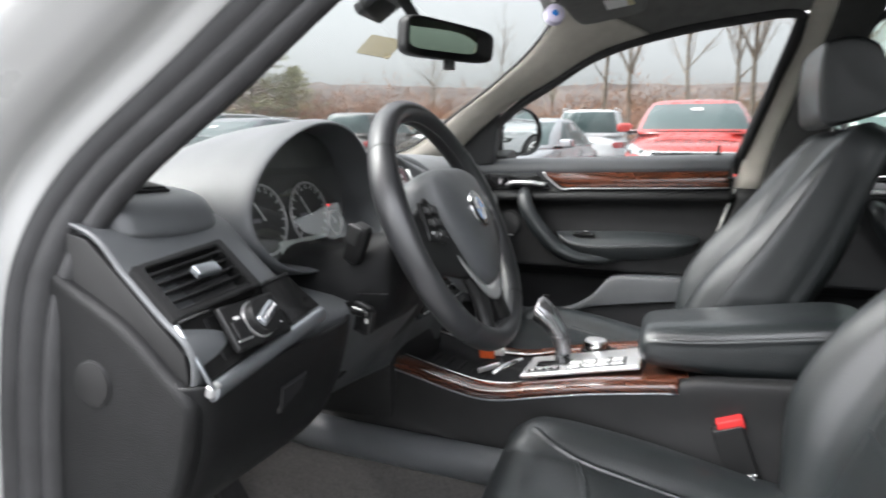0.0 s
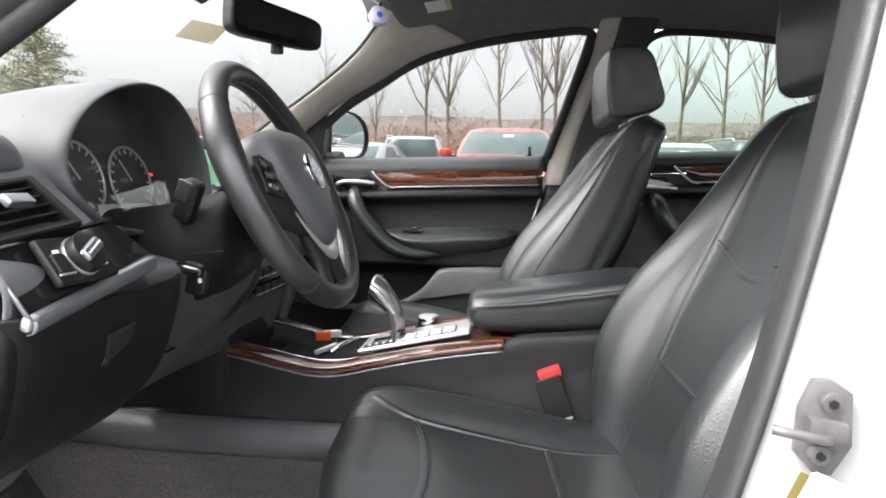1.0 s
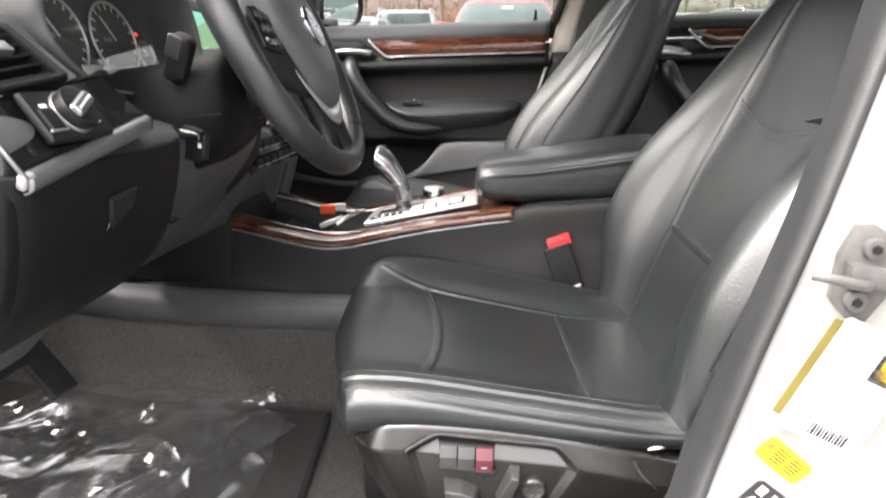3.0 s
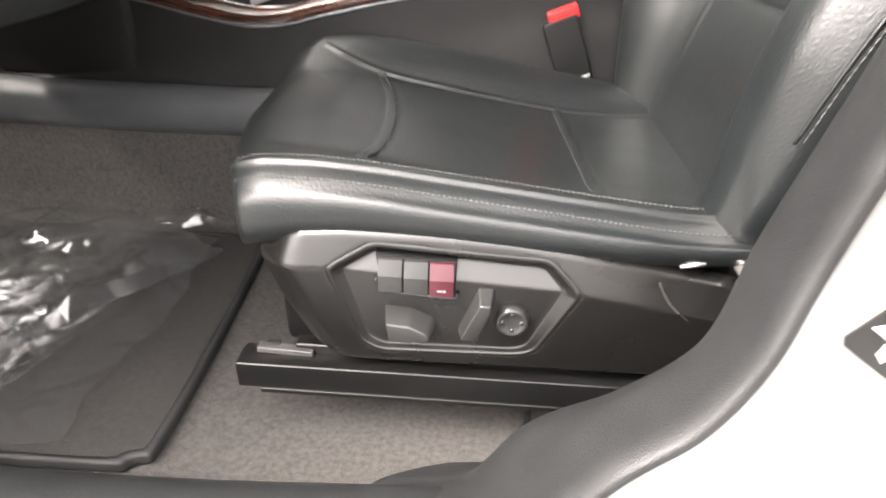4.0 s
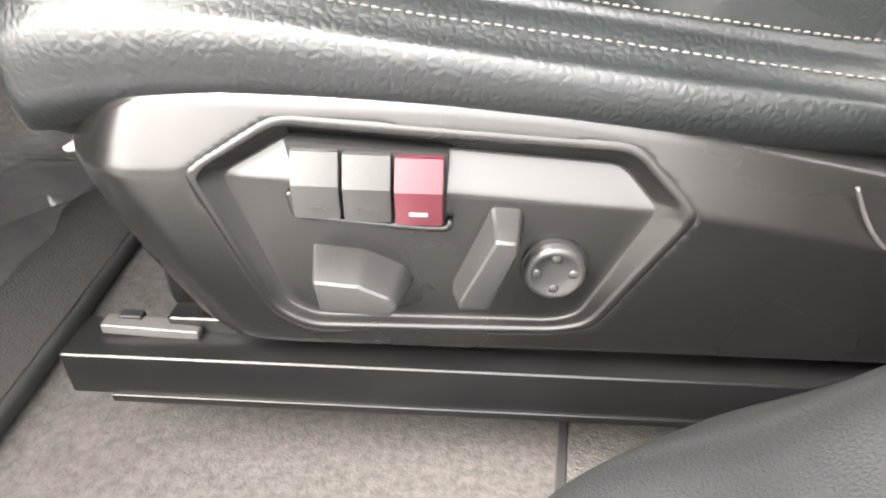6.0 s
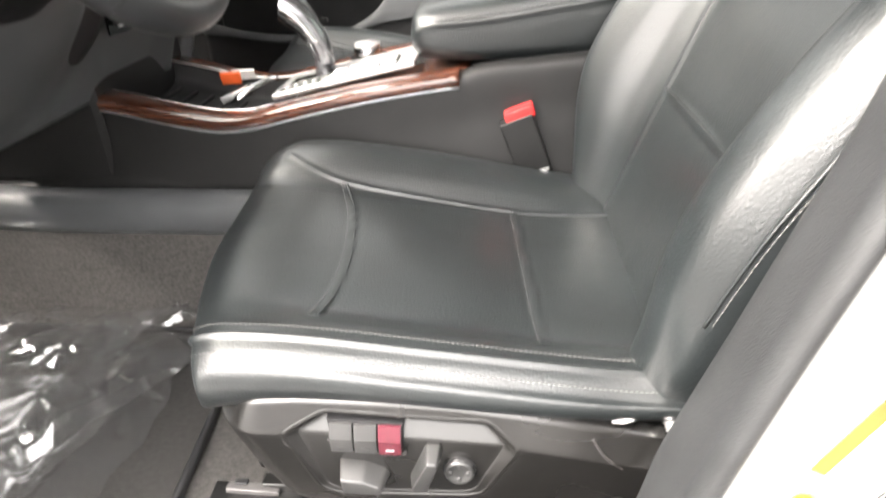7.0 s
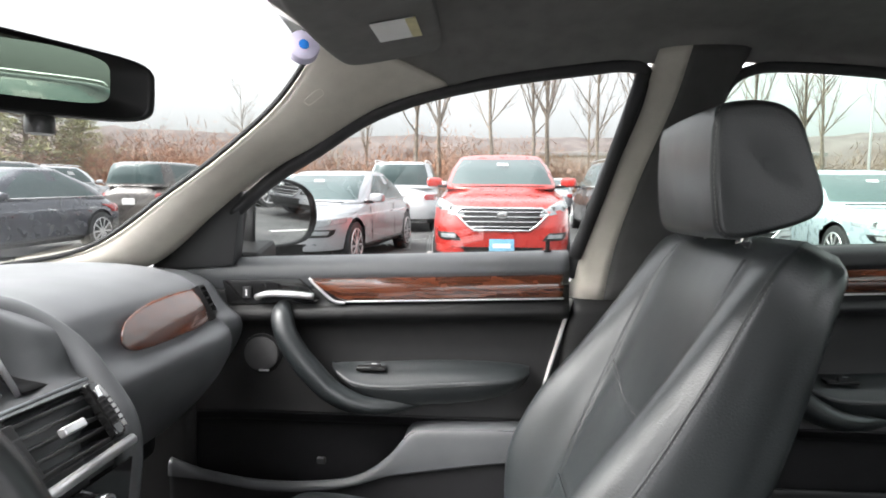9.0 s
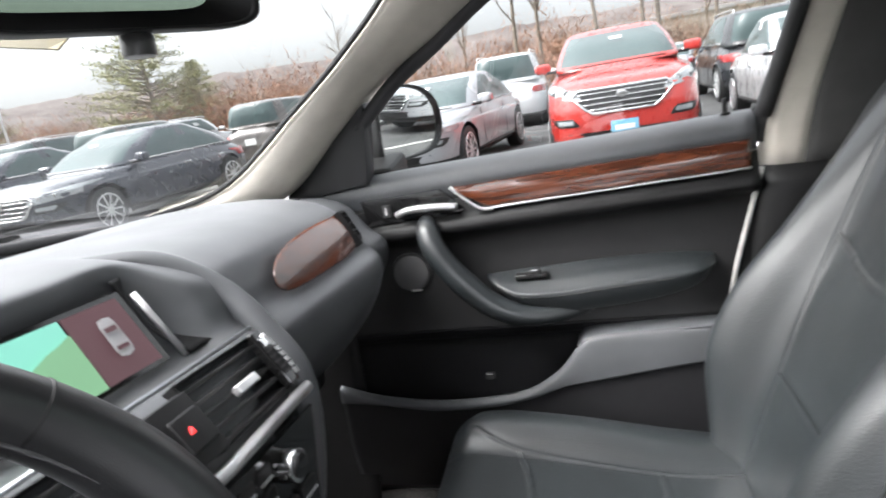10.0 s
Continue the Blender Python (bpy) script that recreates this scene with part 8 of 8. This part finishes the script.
SILVER, REDP, DARKP = paint("silver_paint", (0.38, 0.39, 0.41), 0.25, 0.38), paint("red_paint", (0.48, 0.03, 0.022)), paint("dark_blue_paint", (0.025, 0.03, 0.045), 0.3)
WHITEP, BROWNP, BLACKP, GREYP = paint("parked_white_paint", (0.55, 0.56, 0.57)), paint("bronze_paint", (0.085, 0.075, 0.07), 0.5), paint("black_paint", (0.02, 0.021, 0.024)), paint("pale_blue_paint", (0.42, 0.50, 0.53), 0.3)

red = parked_car("red_suv", "bright red sport utility car with chrome grille", REDP, 4.48, 1.85, 1.65, True, 1.05, "suv", PLATEBLUE)
red.matrix_world = on_lot(0.35, 9.5, -90)
sil = parked_car("silver_coupe", "silver four-door coupe with large grille", SILVER, 4.70, 1.85, 1.40, False, 0.88, "coupe", None)
sil.matrix_world = on_lot(-2.40, 9.65, -96)
dk = parked_car("dark_sedan", "dark blue four-door sedan with chrome trim", DARKP, 4.70, 1.85, 1.42, False, 0.88, "coupe", None)
wh = parked_car("white_suv", "white sport utility car seen from behind", WHITEP, 4.7, 1.90, 1.72, True, 1.0, "suv", None, True)
wh.matrix_world = on_lot(-2.1, 16.8, 92)
br = parked_car("brown_suv", "dark bronze sport utility car", BROWNP, 4.6, 1.88, 1.68, True, 1.0, "suv", None)
bk = parked_car("black_suv", "black sport utility car", BLACKP, 4.6, 1.88, 1.70, True, 1.0, "suv", None, True)
pale = parked_car("pale_sedan", "pale blue-grey compact sedan", GREYP, 4.4, 1.80, 1.45, False, 0.90, "sedan", None)
dk.matrix_world = on_lot(-7.55, 8.5, -93)
br.matrix_world = on_lot(-12.3, 15.0, 92)
bk.matrix_world = on_lot(3.3, 15.2, 90)
pale.matrix_world = on_lot(5.75, 9.6, -92)
ws = parked_car("white_sedan", "white sedan with low bonnet", WHITEP, 4.7, 1.84, 1.45, False, 0.90, "sedan", None)
ws.matrix_world = on_lot(3.1, 9.6, -90)
rnd = random.Random(5)
kinds = [sil, dk, wh, br, bk, pale, ws]
spots = [(-11.6, 9.6, -94), (-15.2, 15.2, 92), (-5.4, 16.5, 90), (-8.4, 16, 90), (-12, 22, 90), (-16, 22, 90), (0.5, 16.0, 90), (4.2, 22, -90), (6.2, 16, 90), (8.5, 9.6, -90), (11.3, 9.7, -90), (10.5, 19.5, 90), (14, 20, -90), (-18.2, 15.5, 92), (-22, 23, 90), (-3.2, 24, 90), (2.5, 25.5, 90), (8, 26, -90), (-6.5, 27, 90), (-11, 28, 90), (-28, 20, 30), (14.2, 9.6, -90), (-14.5, 9.5, -93), (-17.4, 9.4, -93)]
for k, (x, y, a) in enumerate(spots):
    src = kinds[(k * 3 + 1) % len(kinds)]
    copy_thing(src, on_lot(x, y, a + rnd.uniform(-2, 2)))
for k, (x, y, a) in enumerate([(-3, -8, 90), (0, -8.2, 90), (3, -8, 90), (6, -8.1, 90), (9, -8, 90), (-6, -8, 90), (12, -2, 90), (15, -2.2, 90), (9, 0, 90), (12.5, 5, 90)]):
    copy_thing(kinds[(k * 2 + 2) % len(kinds)], on_lot(x, y, a + rnd.uniform(-2, 2)))

# ---- trees and distance ----
BARK = mat("grey_bark", (0.20, 0.165, 0.13), 0.9, bump=1.0, bump_scale=20, vary=0.35, scale=4)
TWIG = mat("twigs", (0.25, 0.185, 0.14), 0.95, vary=0.3)
RUST = mat("rust_twigs", (0.30, 0.155, 0.095), 0.95, vary=0.4, scale=0.8)
NEEDLE = mat("needles", (0.25, 0.25, 0.12), 0.9, vary=0.4, scale=1.5)
# paler than bare woods: the distance haze is put into the colour
HILL = mat("wooded_hill", (0.125, 0.103, 0.095), 1.0, vary=0.3, scale=0.06, color2=(0.17, 0.145, 0.135))


def limb(V, F, path, radii, n):
    g = tube_grid(path, radii, n)
    b = len(V)
    V += g.reshape(-1, 3).tolist()
    F += [tuple(b + i for i in f) for f in grid_faces(len(path), n)]


def bare_tree(rnd, height, spread):
    V, F, TV, TF = [], [], [], []

    def grow(p, d, length, radius, level):
        pts, q, dd = [p.copy()], p.copy(), d.copy()
        k = 6 if level == 0 else 4
        for i in range(k):
            dd = (dd + Vector((rnd.uniform(-1, 1), rnd.uniform(-1, 1), rnd.uniform(-0.2, 0.5))) * (0.06 if level == 0 else 0.16)).normalized()
            q = q + dd * (length / k)
            pts.append(q.copy())
        rad = [radius * (1 - 0.85 * i / k) for i in range(k + 1)]
        limb(V if level < 3 else TV, F if level < 3 else TF, [tuple(v) for v in pts], rad, 8 if level < 2 else 4)
        if level >= 4:
            return
        for c in range({0: 22, 1: 8, 2: 5, 3: 4}[level]):
            t = rnd.uniform(0.30 if level == 0 else 0.2, 1.0)
            i = min(k - 1, int(t * k))
            base = pts[i].lerp(pts[i + 1], t * k - i)
            a = rnd.uniform(0, 2 * math.pi)
            out = Vector((math.cos(a), math.sin(a), 0))
            nd = (dd * 1.0 + out * spread * rnd.uniform(0.6, 1.2) + Vector((0, 0, 0.10))).normalized()
            grow(base, nd, length * rnd.uniform(0.20, 0.34) * (1.25 - 0.55 * t), radius * (0.36 - 0.1 * t) * (1 if level < 2 else 1.25), level + 1)

    grow(Vector((0, 0, -0.3)), Vector((0, 0, 1)), height, height * 0.0105, 0)
    th = thing("bare_tree", "tall leafless deciduous tree with thin limbs", "tree", "bare trees")
    make("trunk", V, F, BARK, th)
    make("crown", TV, TF, TWIG, th)
    return th


protos = [bare_tree(random.Random(11), 16, 0.75), bare_tree(random.Random(12), 18, 0.60), bare_tree(random.Random(17), 15, 0.95)]
where = [(-5.2, 44, 1.0), (-3.7, 45, 0.9), (0.3, 42, 1.05), (3.2, 46, 1.0), (4.2, 47, 1.05), (7.6, 45, 0.95), (11, 48, 1.0), (13.0, 46, 0.9), (16.5, 47, 1.05), (19.5, 48, 1.0), (22, 46, 0.9), (25, 49, 1.0), (29, 47, 1.0), (33, 50, 1.05), (9.3, 60, 0.8), (-12, 60, 0.7), (-20, 70, 0.7), (-30, 75, 0.8), (37, 47, 1.0), (41, 46, 1.0)]
for k, (x, y, s) in enumerate(where):
    m = on_lot(x, y, rnd.uniform(0, 360)) @ Matrix.Diagonal((s, s, s, 1))
    if k < 3:
        protos[k].matrix_world = m
    else:
        c = copy_thing(protos[k % 3], m)
        c.scale = (s, s, s)


def brush(name, label, material, spots, seed, blades, size, height):
    """Many fine twigs in clumps."""
    r = np.random.RandomState(seed)
    V, F = [], []
    for x, y, s in spots:
        for _ in range(blades):
            a, q = r.uniform(0, 2 * math.pi), math.sqrt(r.uniform(0, 1))
            gx, gy = q * math.cos(a), q * math.sin(a)
            h = height * s * (1 - 0.75 * q * q) * r.uniform(0, 1) * (0.8 + 0.35 * math.sin(5 * a + x))
            b = np.array(SL @ Vector((x + gx * size * s * 1.8, y + gy * size * s, 0))) + (0, 0, h)
            d = np.array((r.normal(0, 0.45), r.normal(0, 0.45), r.uniform(0.0, 1.0))) * r.uniform(0.3, 0.8) * s
            side = np.array((r.normal(), r.normal(), 0.3 * r.normal()))
            side *= 0.024 * s / (np.linalg.norm(side) + 1e-6)
            k = len(V)
            V += [tuple(b - side), tuple(b + side), tuple(b + d)]
            F.append((k, k + 1, k + 2))
    return tagged(make(name, V, F, material, smooth=False), label, "thicket", kind="stuff")


r2 = random.Random(9)
brush("thicket", "dull brown leafless thicket along lot edge", TWIG, [(r2.uniform(-60, 60), r2.uniform(50, 62), r2.uniform(0.8, 1.5)) for _ in range(90)], 2, 3000, 2.6, 3.6)
brush("rust_thicket", "rust-coloured winter brush beyond car park", RUST, [(r2.uniform(-75, 5), r2.uniform(46, 64), r2.uniform(0.7, 1.5)) for _ in range(70)] + [(r2.uniform(5, 40), r2.uniform(56, 64), r2.uniform(0.5, 0.9)) for _ in range(20)], 3, 3000, 2.6, 3.8)


def evergreen(seed, h):
    r = random.Random(seed)
    th = thing("evergreen_tree", "broad olive green pine tree", "tree", "evergreens")
    V, F = [], []
    limb(V, F, [(0, 0, 0), (0.1, 0, h * 0.5), (0, 0.05, h)], [h * 0.022, h * 0.014, 0.02], 8)
    NV, NF = [], []
    for k in range(150):
        z = h * (0.10 + 0.88 * (k / 150))
        a = r.uniform(0, 2 * math.pi)
        ln = h * 0.50 * (1 - (z / h) ** 1.9) * r.uniform(0.6, 1.1) + 0.25
        tip = Vector((math.cos(a) * ln, math.sin(a) * ln, z + ln * r.uniform(0.0, 0.3)))
        limb(V, F, [(0, 0, z), tuple(Vector((0, 0, z)).lerp(tip, 0.5) + Vector((0, 0, -0.05))), tuple(tip)], [0.05, 0.03, 0.01], 4)
        for _ in range(60):
            t = r.uniform(0.3, 1.05)
            p = Vector((0, 0, z)).lerp(tip, t) + Vector((r.gauss(0, 0.28), r.gauss(0, 0.28), r.gauss(0, 0.12)))
            d = Vector((r.gauss(0, 1), r.gauss(0, 1), r.uniform(0.0, 1.0))).normalized() * r.uniform(0.18, 0.38)
            s = d.orthogonal().normalized() * 0.05
            b = len(NV)
            NV += [tuple(p - s), tuple(p + s), tuple(p + d)]
            NF.append((b, b + 1, b + 2))
    make("trunk", V, F, BARK, th)
    make("crown", NV, NF, NEEDLE, th, smooth=False)
    return th


ev = evergreen(4, 11.5)
ev.matrix_world = on_lot(-36, 46)
for x, y, s in ((-33.5, 49, 0.62), (-62, 52, 0.8)):
    copy_thing(ev, on_lot(x, y, 40 * s) @ Matrix.Diagonal((s, s, s, 1))).scale = (s, s, s)


def hills():
    for k, (dist, h, seed) in enumerate(((420, 38, 1.0), (900, 98, 7.0))):
        V, F = [], []
        n = 160
        for i in range(n + 1):
            a = radians(-75 + 150 * i / n)
            x, y = dist * math.sin(a), dist * math.cos(a)
            top = h * (0.75 + 0.5 * noise.noise(Vector((i * 0.035, seed, 0))) + 0.05 * noise.noise(Vector((i * 0.6, seed, 3))))
            for dz, dd in ((-10, 0), (top * 0.6, dist * 0.06), (top, dist * 0.15), (top * 0.9, dist * 0.22)):
                p = SL @ Vector((x * (1 + dd / dist), y * (1 + dd / dist), 0))
                V.append((p.x, p.y, p.z + dz))
        F = [(4 * i + j, 4 * (i + 1) + j, 4 * (i + 1) + j + 1, 4 * i + j + 1) for i in range(n) for j in range(3)]
        tagged(make("backdrop_hill", V, F, HILL), "hazy wooded hills on the horizon", "hills", kind="structure")


hills()


def street_lamp(x, y):
    th = thing("street_lamp", "grey metal car park lamp post", "lamp post", "car park lamps")
    th.matrix_world = on_lot(x, y)
    part("pole", cyl(0.07, 7.0, Matrix.Translation((0, 0, 3.5)), 12, 0), ALU, th)
    tube("arm", [(0, 0, 6.9), (0.5, 0, 7.1), (1.0, 0, 7.1)], 0.04, ALU, th, n=8)
    part("head", rbox((0.5, 0.22, 0.10), (1.1, 0, 7.1), 0.03), ALU, th)


street_lamp(22, 38)
street_lamp(-34, 30)


def building():
    th = thing("warehouse", "long pale low warehouse beyond the trees", "building")
    th.matrix_world = on_lot(22, 95)
    part("wall", rbox((46, 12, 5.0), (0, 0, 2.5), 0.05), mat("pale_cladding", (0.40, 0.37, 0.33), 0.8, vary=0.1, scale=0.5), th)
    part("roof", rbox((46.6, 12.6, 0.5), (0, 0, 5.2), 0.05), mat("roof_grey", (0.3, 0.3, 0.3), 0.7), th)
    for i in range(6):
        part("door", rbox((3.2, 0.1, 3.2), (-18 + 7 * i, -6.03, 1.6), 0.03), mat("dock_door", (0.5, 0.5, 0.5), 0.6), th)


building()
